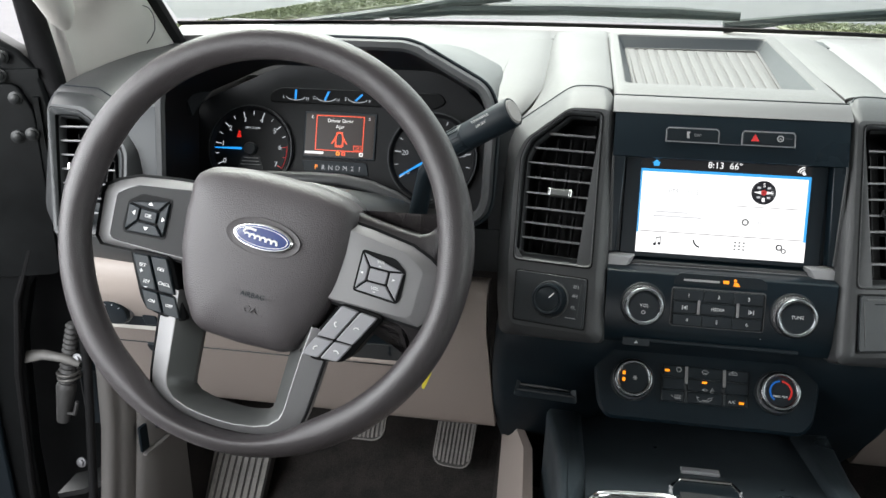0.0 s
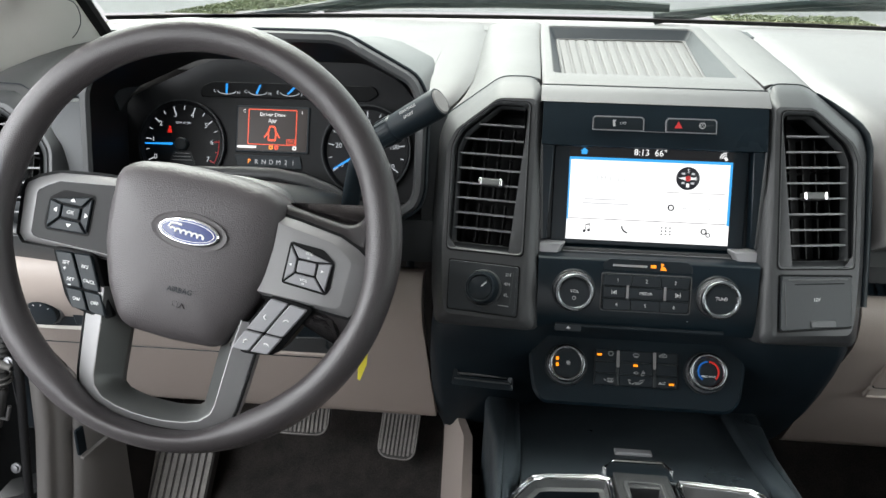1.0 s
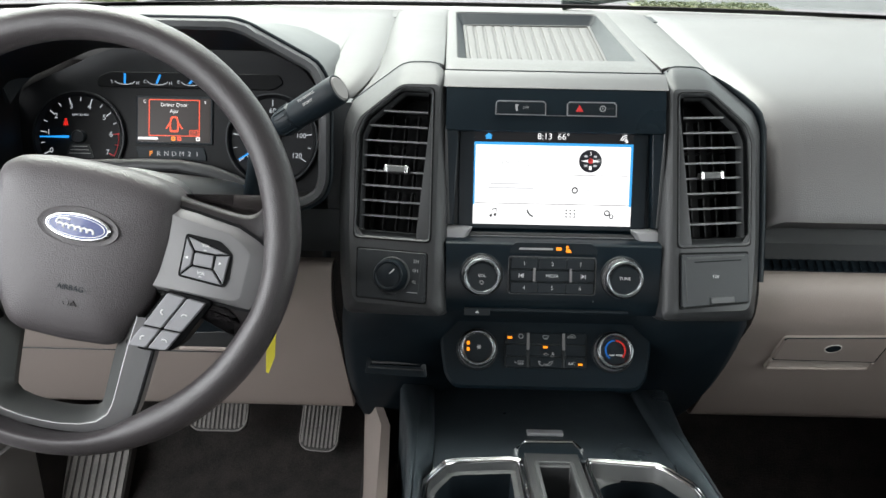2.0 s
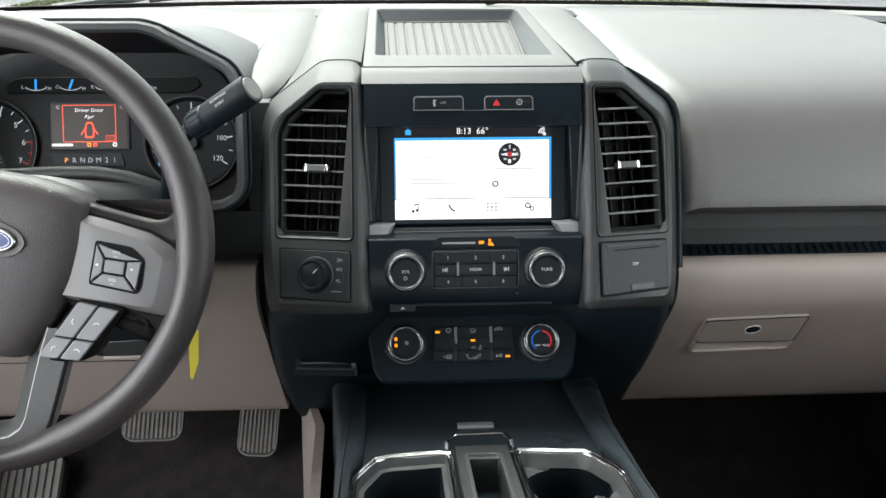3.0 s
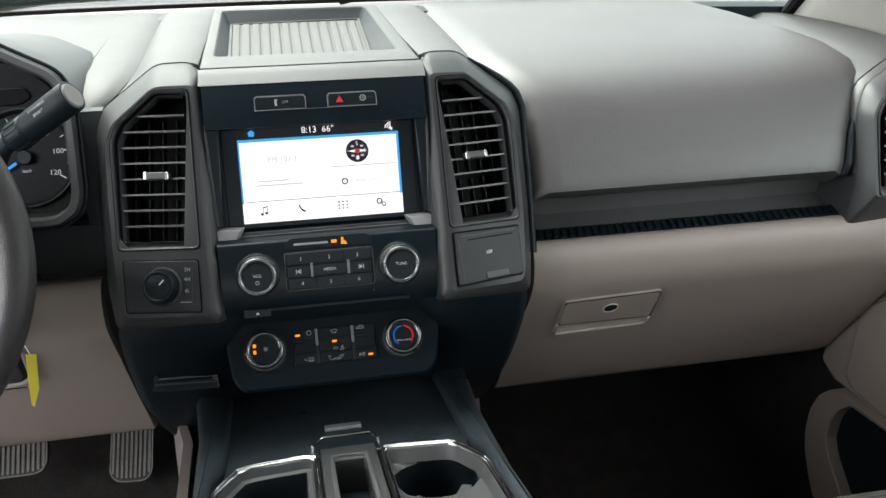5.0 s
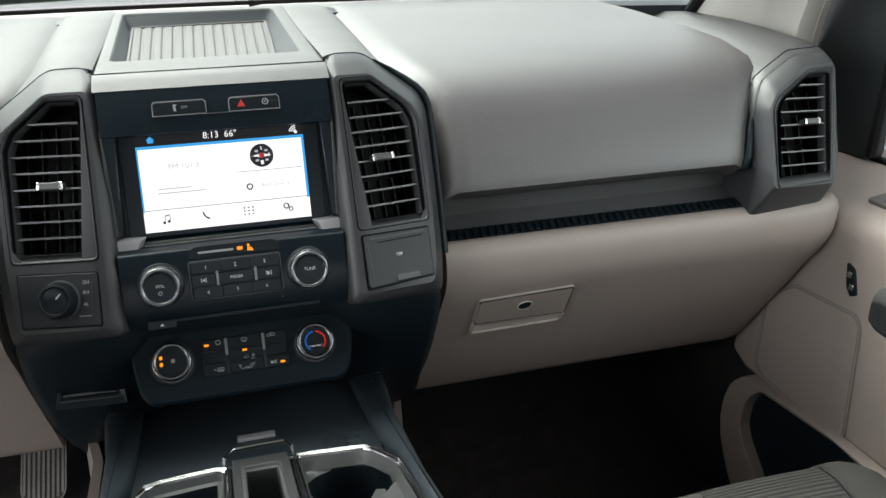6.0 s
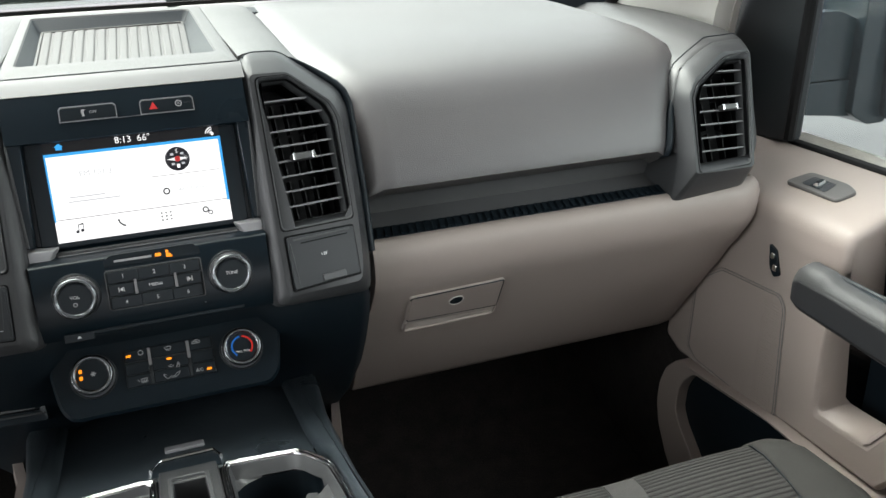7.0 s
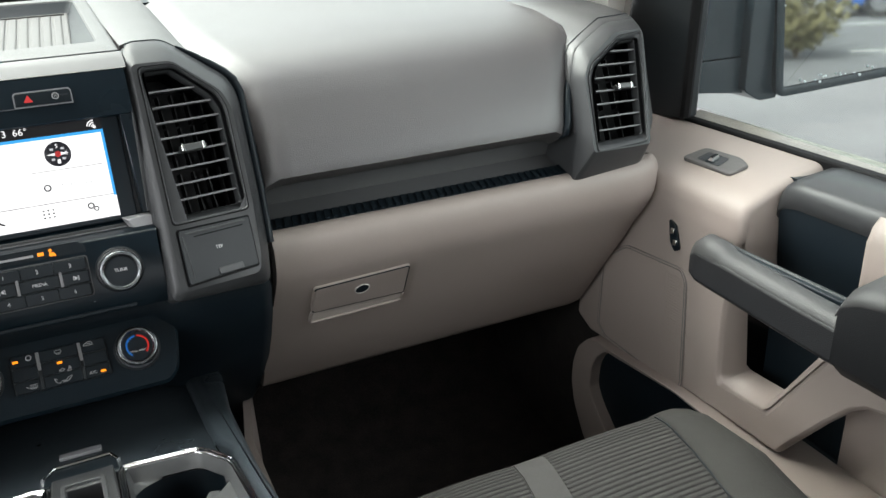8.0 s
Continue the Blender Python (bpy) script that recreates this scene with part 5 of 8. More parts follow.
gear = part("gear_indicator", poly(B(), rounded([(-0.072, -0.0365), (0.016, -0.0365), (0.012, -0.0195), (-0.078, -0.0195)], 0.003), -0.002, 0.002, CLU), BLACK, clus, bevel=0.0008)
for i, ch in enumerate("PRNDM21"):
    lettering(ch, shift(CLU, -0.057 + 0.0100 * i, -0.0283, 0.0023), 0.0088, AMBER if ch == "P" else ICE_WHITE, gear)

# hood over the cluster, cut open towards the seat
HOOD = leaning((-0.445, 1.02, 0.815), 12)
half = [(0.172, -0.086), (0.192, -0.073), (0.1985, -0.055), (0.200, 0.045), (0.188, 0.072), (0.112, 0.112), (0.095, 0.117)]
rim_out = rounded(half + [(-x, y) for x, y in half[::-1]], 0.012)
rim_in = inset(rim_out, 0.012)
deep = [(x * (1.03 if x > 0 else 1.15), y * 0.98 - 0.012) for x, y in rim_in]
bm = levels(B(), [(inset(rim_out, 0.004), -0.02), (rim_out, -0.008), (inset(rim_out, 0.003), 0.0), (inset(rim_out, 0.009), -0.001), (rim_in, -0.006)], HOOD, close_top=False)
part("cluster_hood", bm, FRAME_GREY, dash, "charcoal hood over the dials", smooth=45)
part("hood_lining", levels(B(), [(rim_in, -0.006), (deep, -0.155)], HOOD, close_top=False), WELL_BLACK, dash, smooth=85)
bm = tube(B(), [HOOD @ Vector((x, y, -0.012)) for x, y in inset(rim_out, -0.0015)], 0.0022, 8, closed=True)
part("hood_seam", bm, BLACK, dash)

# grey flanks that carry the hood down to the dash top
for s in (1,):
    rows = [[(0.090, 1.036, 0.9285), (0.112, 1.036, 0.9235), (0.146, 1.045, 0.898), (0.172, 1.050, 0.872), (0.190, 1.050, 0.846), (0.196, 1.045, 0.80)],
            [(0.090, 1.060, 0.9265), (0.114, 1.065, 0.9215), (0.150, 1.075, 0.8985), (0.176, 1.075, 0.8735), (0.192, 1.070, 0.846), (0.197, 1.06, 0.80)],
            [(0.092, 1.14, 0.912), (0.126, 1.15, 0.902), (0.160, 1.15, 0.8835), (0.179, 1.13, 0.864), (0.189, 1.11, 0.842), (0.196, 1.09, 0.80)],
            [(0.090, 1.34, 0.886), (0.124, 1.34, 0.880), (0.160, 1.30, 0.872), (0.178, 1.28, 0.867), (0.187, 1.24, 0.858), (0.194, 1.16, 0.79)]]
    bm = B()
    grid(bm, [[(-0.445 + s * x, y, z) for x, y, z in r][::s] for r in rows])
    part("hood_flank", bm, RIM_GREY, dash, "grey flank of the cluster hood", smooth=70)

# trim below the cluster and beside it
bm = B()
solid_grid(bm, [[(x, y, z) for x in [-0.80 + 0.575 * i / 12 for i in range(13)]] for y, z in ((1.07, 0.80), (1.045, 0.76), (1.035, 0.72), (1.03, 0.69), (1.035, 0.668), (1.07, 0.66))][2:], (0, 0.02, 0))
part("lower_trim", bm, CHARCOAL, dash, smooth=60)
for x0, x1 in ((-0.70, -0.650), (-0.252, -0.226)):
    bm = B()
    solid_grid(bm, [[(x0, y, z), (0.5 * (x0 + x1), y, z), (x1, y, z)] for y, z in ((1.075, 0.835), (1.055, 0.80), (1.045, 0.76), (1.036, 0.71))], (0, 0.02, 0))
    part("side_trim", bm, CHARCOAL, dash, smooth=60)

# curved sill under the dials
sill = [CLU @ Vector((x, y, 0.022)) for x, y in ((-0.20, -0.052), (-0.13, -0.046), (-0.06, -0.0435), (-0.015, -0.0440), (0.025, -0.0505), (0.060, -0.0630), (0.085, -0.078))]
part("dial_sill", tube(B(), sill, 0.0085, 10, flat=0.6), FRAME_GREY, dash, "grey curved sill under the dials", smooth=70)

# ---- steering column, wheel and gear lever ----
WH = leaning((-0.4205, 0.771, 0.7915), 21, -10)
WH0 = leaning((-0.4205, 0.771, 0.7915), 21)
colm = thing("steering_column", "black steering column cover behind the wheel", "steering column", at=(-0.4205, 0.95, 0.72))
shape = rounded([(-0.085, -0.085), (0.085, -0.085), (0.095, -0.02), (0.075, 0.045), (0.03, 0.058), (-0.03, 0.058), (-0.075, 0.045), (-0.095, -0.02)], 0.018)
bm = levels(B(), [([(x * 1.1, y * 1.1) for x, y in shape], -0.32), (shape, -0.12), (shape, -0.065), (inset(shape, 0.006), -0.058)], WH0, close_bottom=True)
part("cover", bm, FRAME_GREY, colm, smooth=25)
part("hub_cover", turned(B(), [(0.055, -0.065), (0.055, -0.045), (0.05, -0.03)], WH0), BLACK, colm)

wheel = thing("steering_wheel", "dark grained steering wheel with silver spokes and keys", "steering wheel", at=(-0.4205, 0.771, 0.7915))
R0, RT = 0.1715, 0.0142
N, K = 120, 24
bm = B()
loops = []
for i in range(N):
    a = 2 * math.pi * i / N
    deg = math.degrees(a)
    near = lambda c, w: math.exp(-abs((((deg - c + 180) % 360) - 180) / w) ** 4)
    # the grip swells where the spokes meet the rim and is cut back for the lower bridge and the spoke plates
    swell = 1 + 0.08 * (near(12, 16) + near(168, 16))
    cut = 1 - 0.78 * near(270, 25) - 0.12 * (near(-6, 11) + near(186, 11))
    row = []
    for b in (2 * math.pi * j / K for j in range(K)):
        c = math.cos(b)
        r = R0 + RT * swell * c * (cut if c < 0 else 1)
        row.append(bm.verts.new(WH @ Vector((r * math.cos(a), r * math.sin(a), RT * 1.08 * math.sin(b)))))
    loops.append(row)
for p, q in zip(loops, loops[1:] + loops[:1]):
    for j in range(K):
        bm.faces.new((p[j], p[(j + 1) % K], q[(j + 1) % K], q[j]))
part("rim", bm, WHEEL_SKIN, wheel, "dark grained grip ring", smooth=80)

HUB = WH @ pose(0.002, 0, -0.008)      # the dished middle of the wheel
pad_half = [(0.0, 0.0600), (-0.035, 0.0590), (-0.062, 0.0545), (-0.0755, 0.0455), (-0.0785, 0.036), (-0.0795, 0.010), (-0.0765, -0.021), (-0.064, -0.060), (-0.049, -0.085), (-0.039, -0.0905), (0.0, -0.0925)]
pad = rounded(pad_half + [(-x, y) for x, y in pad_half[-2:0:-1]], 0.008, 4)
pcx, pcy = 0.0, -0.012
sc = lambda f, up=0.0: [(pcx + (x - pcx) * f, pcy + up + (y - pcy) * f) for x, y in pad]
bm = levels(B(), [(sc(0.97), -0.045), (sc(1.0), -0.016), (sc(0.992), -0.004), (sc(0.965), 0.0020), (sc(0.925), 0.0062), (sc(0.88), 0.0092), (sc(0.82), 0.0115), (sc(0.70), 0.0140), (sc(0.52), 0.0160), (sc(0.3), 0.0172), (sc(0.1), 0.0176)], HUB)
cover = part("airbag_cover", bm, PAD_COVER, wheel, "dark grained airbag cover", smooth=75)
E0 = shift(HUB, 0.0040, 0.0050, 0.0168)
oval = lambda a, b: [(x * a, y * b) for x, y in circle(1, 48)]
part("emblem_recess", levels(B(), [(oval(0.0340, 0.0165), -0.004), (oval(0.0335, 0.0160), 0.0012), (oval(0.0290, 0.0128), 0.0002)], E0), PAD_COVER, cover, smooth=60)
em = part("emblem", levels(B(), [(oval(0.0272, 0.0115), -0.004), (oval(0.0272, 0.0115), 0.002), (oval(0.0258, 0.0103), 0.0032)], E0), CHROME, wheel, "oval badge with a chrome border")
part("emblem_field", levels(B(), [(oval(0.0252, 0.0098), 0.002), (oval(0.0248, 0.0094), 0.0037)], E0), BLUE_OVAL, em, "deep blue enamel")
part("emblem_line", ring(B(), oval(0.0234, 0.0082), oval(0.0228, 0.0077), 0.003, 0.0040, E0), WHITE_PRINT, em)
# a plain flowing stroke on the badge
bm = B()
wave = [(-0.0145 + 0.0300 * i / 60 - 0.0012 * math.cos(i * 0.63), -0.0004 + 0.0016 * math.sin(i * 0.63) - 0.0018 * i / 60) for i in range(61)]
tube(bm, [E0 @ Vector((x, y, 0.0038)) for x, y in wave], 0.0009, 6)
tube(bm, [E0 @ Vector(p) for p in ((-0.0170, 0.0010, 0.0038), (-0.0155, 0.0042, 0.0038), (-0.0110, 0.0052, 0.0038), (-0.0060, 0.0046, 0.0038))], 0.0010, 6)
part("emblem_stroke", bm, WHITE_PRINT, em)
lettering("AIRBAG", shift(HUB, 0.0065, -0.0455, 0.0172), 0.0064, BLACK, cover)
bm = ring(B(), circle(0.003, 16), circle(0.0020, 16), 0.0120, 0.0160, shift(HUB, 0.004, -0.0575))
tube(bm, [HUB @ Vector(p) for p in ((0.0080, -0.0600, 0.0158), (0.0103, -0.0560, 0.0160), (0.0126, -0.0600, 0.0158))], 0.0007, 5)
part("airbag_mark", bm, WHEEL_SKIN, cover)

# side spokes
for s in (-1, 1):
    f = (lambda pts: pts) if s > 0 else mirrored
    # web of grip material that runs from the pad into the rim
    web = [(0.055, -0.038), (0.105, -0.0400), (0.128, -0.0425), (0.138, -0.0470), (0.1435, -0.0545), (0.1455, -0.066), (0.1520, -0.070), (0.168, -0.040), (0.172, 0.0), (0.166, 0.040), (0.1535, 0.066),
           (0.1470, 0.0600), (0.1455, 0.0500), (0.1405, 0.0425), (0.132, 0.0392), (0.115, 0.0402), (0.095, 0.0425), (0.055, 0.0480)]
    web = rounded(web, 0.004, 3)
    bm = levels(B(), [(inset(web, 0.003), -0.034), (web, -0.028), (web, -0.016), (inset(web, 0.0016), -0.0125), (inset(web, 0.0045), -0.0110)], WH, close_bottom=True)
    part("spoke_web", bm, WHEEL_SKIN, wheel, smooth=70)
    # raised plate with sloping borders
    low = [(0.066, -0.0355), (0.10, -0.0355), (0.139, -0.0375), (0.1500, -0.0378), (0.1560, -0.0315), (0.1592, 0.0070), (0.1575, 0.0145), (0.1470, 0.0215), (0.1285, 0.0292), (0.092, 0.0345), (0.066, 0.0365)]
    top = [(0.066, -0.0318), (0.10, -0.0318), (0.131, -0.0318), (0.1372, -0.0310), (0.1408, -0.0275), (0.1425, 0.0075), (0.1412, 0.0108), (0.1335, 0.0165), (0.1235, 0.0220), (0.092, 0.0262), (0.066, 0.0300)]
    step = lambda t: f([(a[0] + (b[0] - a[0]) * t, a[1] + (b[1] - a[1]) * t) for a, b in zip(low, top)])
    bm = levels(B(), [(f(low), -0.016), (f(low), -0.0040), (step(0.06), -0.0022), (step(0.94), 0.0046), (step(1.04), 0.0050)], HUB, close_bottom=True)
    part("spoke_seam", poly(B(), inset(f(low), -0.0016), -0.016, -0.0018, HUB), WELL_BLACK, wheel)
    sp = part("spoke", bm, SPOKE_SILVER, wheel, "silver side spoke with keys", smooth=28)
    # glare put into the materials: left plate dark, right plate left silver
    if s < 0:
        part("spoke_plate", poly(B(), inset(f(top), 0.0006), 0.003, 0.0056, HUB), SHADED_PLATE, sp, "satin plate round the keys, darkened in colour for shade", bevel=0.0006)
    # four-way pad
    # keys are alike on both sides; the right ones are paler to imitate glare
    KEY = BUTTON if s < 0 else TRIM_AND_GLARE_GREY
    o = [(0.0885, -0.0190), (0.1265, -0.0212), (0.1285, -0.0160), (0.1280, 0.0055), (0.1170, 0.0138), (0.0890, 0.0150)]
    o = f(o)
    ccx, ccy = s * 0.1065, -0.0030
    well = part("key_well", poly(B(), rounded(inset(o, -0.0012), 0.003), 0.002, 0.0059, HUB), WELL_BLACK, sp)
    cs = [(ccx + 0.0088, ccy + 0.0060), (ccx - 0.0088, ccy + 0.0060), (ccx - 0.0088, ccy - 0.0060), (ccx + 0.0088, ccy - 0.0060)]
    corner = lambda sx, sy: max(o, key=lambda p: (p[0] - ccx) * sx + (p[1] - ccy) * sy * 1.2)
    corners = [corner(*q) for q in ((1, 1), (-1, 1), (-1, -1), (1, -1))]
    for q in range(4):
        quad = [cs[q], corners[q], corners[(q + 1) % 4], cs[(q + 1) % 4]]
        area = sum(quad[i][0] * quad[(i + 1) % 4][1] - quad[(i + 1) % 4][0] * quad[i][1] for i in range(4))
        quad = inset(quad if area > 0 else quad[::-1], 0.0009)
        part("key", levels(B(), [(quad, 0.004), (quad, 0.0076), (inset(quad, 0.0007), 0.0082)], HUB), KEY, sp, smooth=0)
    part("ok_key", levels(B(), [(rrect(0.0158, 0.0102, 0.0012, ccx, ccy), 0.004), (rrect(0.0158, 0.0102, 0.0012, ccx, ccy), 0.0082), (rrect(0.0146, 0.0090, 0.001, ccx, ccy), 0.0088)], HUB), KEY, sp, smooth=0)
    if s < 0:
        lettering("OK", shift(HUB, ccx, ccy, 0.0089), 0.0046, WHITE_PRINT, sp)
    marks = ((0, 0.0110, 0), (0, -0.0112, 180), (-0.0142, 0, 90), (0.0142, 0, -90))
    for x, y, a in marks:
        m = shift(HUB, ccx + x, ccy + y, 0.0082, a)
        if s < 0:
            part("arrow_mark", poly(B(), [(-0.0024, -0.0013), (0.0024, -0.0013), (0, 0.0015)], -0.0004, 0.0003, m), WHITE_PRINT, sp, smooth=0)
        elif a in (0, 180):
            lettering("VOL", shift(HUB, ccx + x, ccy + y + (0.0012 if a == 0 else 0.0004), 0.0083), 0.0036, WHITE_PRINT, sp)
            part("key_mark", poly(B(), rrect(0.0022, 0.0006, 0.0002, ccx + x, ccy + y - 0.0026), 0.0080, 0.0085, HUB), WHITE_PRINT, sp, smooth=0)
        else:
            part("key_mark", poly(B(), [(-0.0012, -0.0012), (0.0012, -0.0012), (0, 0.0014)], -0.0004, 0.0003, m), WHITE_PRINT, sp, smooth=0)
    # lower key cluster, proud of the lower spokes
    KEYPAD = HUB @ pose(0, 0, 0.0075)
    lk = [(0.0530, -0.0835), (0.0580, -0.0870), (0.0760, -0.0862), (0.0925, -0.0830), (0.1000, -0.0745), (0.1185, -0.0385), (0.1165, -0.0350), (0.1010, -0.0335), (0.0830, -0.0325), (0.0780, -0.0365)]
    lk = rounded(lk, 0.003)
    bm = levels(B(), [(f(lk), -0.026), (f(lk), -0.0060), (inset(f(lk), 0.0012), -0.0048)], KEYPAD, close_bottom=True)
    low_keys = part("key_holder", bm, WELL_BLACK, wheel, smooth=45)
    A, Bv, C, D = Vector((0.0560, -0.0850)), Vector((0.0900, -0.0835)), Vector((0.1160, -0.0375)), Vector((0.0815, -0.0345))
    at = lambda u, v: tuple(A.lerp(Bv, u).lerp(D.lerp(C, u), v))
    cuts = (0.0, 0.38, 1.0)
    for cu in range(2):
        for r in range(2):
            quad = [at(cu * 0.5 + 0.02, cuts[r] + 0.015), at(cu * 0.5 + 0.47, cuts[r] + 0.015), at(cu * 0.5 + 0.47, cuts[r + 1] - 0.015), at(cu * 0.5 + 0.02, cuts[r + 1] - 0.015)]
            quad = rounded(f(quad), 0.0018)
            key = part("key", levels(B(), [(quad, -0.006), (quad, -0.0016), (inset(quad, 0.0009), -0.0008)], KEYPAD), KEY, low_keys, smooth=0)
            x, y = at(cu * 0.5 + 0.25, 0.5 * (cuts[r] + cuts[r + 1]))
            if s < 0:
                # the outer column carries SET, the inner one RES and CNCL
                if r == 1:
                    for txt, t in ((("SET", 0.80), ("SET", 0.52)) if cu == 1 else (("RES", 0.78), ("CNCL", 0.54))):
                        x, y = at(cu * 0.5 + 0.25, t)
                        lettering(txt, shift(KEYPAD, -x, y, -0.0007), 0.0042, WHITE_PRINT, low_keys)
                        if cu == 1:
                            bm = poly(B(), rrect(0.0030, 0.0007, 0.0002, -x, y - 0.0048), -0.001, -0.0004, KEYPAD)
                            if t > 0.6:
                                poly(bm, rrect(0.0007, 0.0030, 0.0002, -x, y - 0.0048), -0.001, -0.0003, KEYPAD)
                            part("key_mark", bm, WHITE_PRINT, low_keys, smooth=0)
                else:
                    lettering("ON" if cu == 1 else "OFF", shift(KEYPAD, -x, y, -0.0007), 0.0042, WHITE_PRINT, low_keys)
            else:
                # small printed strokes: a handset, a call end, a voice mark, a phone
                turn = (60, -20, 100, 15)[2 * r + cu]
                arc = [(0.0026 * math.cos(radians(turn + t)), 0.0022 * math.sin(radians(turn + t))) for t in range(20, 161, 28)]
                part("key_mark", tube(B(), [KEYPAD @ Vector((x + p, y + q - 0.001, -0.0006)) for p, q in arc], 0.0006, 5), WHITE_PRINT, low_keys)

# the lower spokes and their bridge: one silver frame with an outer slope, a ridge and a deep inner facet
o_half = [(0.0790, -0.0600), (0.0775, -0.0880), (0.0748, -0.1180), (0.0728, -0.1360), (0.0700, -0.1490), (0.0590, -0.1590), (0.0400, -0.1650), (0.0200, -0.1680), (0.0, -0.1690)]
m_half = [(0.0630, -0.0600), (0.0600, -0.0830), (0.0575, -0.1150), (0.0560, -0.1360), (0.0535, -0.1450), (0.0450, -0.1530), (0.0320, -0.1575), (0.0160, -0.1600), (0.0, -0.1606)]
i_half = [(0.0450, -0.0600), (0.0415, -0.0950), (0.0402, -0.1200), (0.0395, -0.1350), (0.0385, -0.1420), (0.0330, -0.1465), (0.0230, -0.1490), (0.0120, -0.1505), (0.0, -0.1508)]
both = lambda h: [(-x, y) for x, y in h] + h[-2::-1]
path = lambda h, d: [WH @ Vector((x, y, d)) for x, y in both(h)]
bm = B()
grid(bm, [path(o_half, -0.030), path(o_half, -0.012), path([(x * 0.996, y + 0.0006) for x, y in o_half], -0.0095), path(m_half, -0.0025), path([(x * 0.99, y + 0.0006) for x, y in m_half], -0.0027)])
low_spoke = part("lower_spoke", bm, SPOKE_SILVER, wheel, "silver lower spokes joined by a bridge", smooth=32)
# silver ends at the ridge; inside it shade is put in as dark colour
bm = B()
grid(bm, [path([(x * 0.99, y + 0.0006) for x, y in m_half], -0.0032), path([(x * 0.975, y + 0.0016) for x, y in m_half], -0.0042), path(i_half, -0.0260), path(i_half, -0.0330)])
part("shaded_spoke_facet", bm, TAB_AND_SHADE_GREY, low_spoke, "inner facet of the lower spokes, shade put into its colour", smooth=32)
part("spoke_seam", tube(B(), path([(x * 1.012, y - 0.0012) for x, y in o_half], -0.0105), 0.0013, 6), WELL_BLACK, low_spoke)

lev = thing("gear_lever", "black column gear lever with a ribbed grip", "gear lever", at=(-0.33, 0.93, 0.74))
tip, grip0 = Vector((-0.219, 0.915, 0.8835)), Vector((-0.279, 0.935, 0.8435))
axis = (tip - grip0).normalized()
LV = fuv(grip0, axis.orthogonal(), axis.cross(axis.orthogonal()))
L = (tip - grip0).length
part("grip", turned(B(), [(0.008, -0.006), (0.0120, -0.002), (0.0136, 0.003), (0.0138, L * 0.24), (0.0128, L * 0.26), (0.0136, L * 0.30), (0.0144, L * 0.9), (0.0144, L * 0.97), (0.0136, L)], LV, 32), BLACK, lev, "ribbed black grip")
part("end_button", turned(B(), [(0.0122, L - 0.002), (0.0122, L + 0.0012), (0.0108, L + 0.0024)], LV, 28), KICK_GREY, lev, "grey end button")
part("end_ring", turned(B(), [(0.0142, L - 0.002), (0.0140, L + 0.001), (0.0128, L + 0.0016), (0.0124, L - 0.001)], LV, 28, ends=False), BLACK, lev)
bm = B()
for i in range(14):
    block(bm, 0.0130, 0.0144, -0.0012, 0.0012, 0.003, L * 0.235, LV @ pose(0, 0, 0, 0, 0, 360 * i / 14))
part("ribbed_collar", bm, BLACK, lev, smooth=0)
bm = tube(B(), [grip0 + axis * 0.002, grip0 - axis * 0.018 + Vector((0, 0.004, -0.002)), (-0.3085, 0.952, 0.808), (-0.3150, 0.961, 0.780), (-0.3235, 0.970, 0.742), (-0.345, 0.985, 0.715)], 0.0085, 12, taper=[0.9, 0.95, 1.05, 1.15, 1.25, 1.3])
part("arm", bm, BLACK, lev, smooth=60)
n = Vector((0.22, -0.72, 0.65))
n = (n - axis * n.dot(axis)).normalized()
LT = fuv(grip0 + axis * (L * 0.62) + n * 0.0144, axis, n.cross(axis))
for txt, y in (("TOW/HAUL", 0.003), ("SPORT", -0.0032)):
    lettering(txt, shift(LT, 0.0, y, -0.0002), 0.0040, GREY_PRINT, lev)

# ---- knee panel, shelf, glove box ----
GLOVE = [(1.034, 0.655), (1.0275, 0.6585), (1.019, 0.6575), (1.011, 0.652), (1.0063, 0.643), (1.0042, 0.630), (1.0055, 0.613), (1.0125, 0.597), (1.0245, 0.579), (1.0505, 0.545), (1.065, 0.522), (1.10, 0.473), (1.145, 0.410), (1.172, 0.371), (1.180, 0.362), (1.195, 0.358)]


def roll(x0, x1, end):
    """The rolled beige panel under the dash from x0 to x1; it rounds away at the outer end."""
    rows = []
    for y, z in GLOVE:
        row = []
        for i in range(25):
            s = i / 24
            x = x0 + (x1 - x0) * s
            away = max(0, 1 - (1 - s) * abs(x1 - x0) / 0.05) ** 2 * end
            row.append((x, y + away, z - away * 0.15))
        rows.append(row)
    return solid_grid(B(), rows, (0, 0.02, -0.004))


gb = thing("glove_box", "beige grained glove box door with a recessed latch", "glove box", at=(0.5, 1.1, 0.36))
part("door", roll(0.243, 0.824, 0.028), BEIGE, gb, smooth=60)
GL = fuv((0.361, 1.0504, 0.5385), (1, 0, 0), (0, -0.56, 0.83))
plate = rounded([(-0.0655, -0.0140), (0.0610, -0.0155), (0.0570, 0.0470), (-0.0675, 0.0405)], 0.003)
part("latch_frame", poly(B(), inset(plate, -0.0024), -0.012, 0.0016, GL), BEIGE, gb, bevel=0.0012)
part("latch_gap", tube(B(), [GL @ Vector((x, y, 0.0016)) for x, y in inset(plate, -0.0006)], 0.0012, 6), BLACK, gb)
part("latch_plate", poly(B(), plate, -0.004, 0.0026, GL), BEIGE, gb, "beige latch plate", bevel=0.0015)
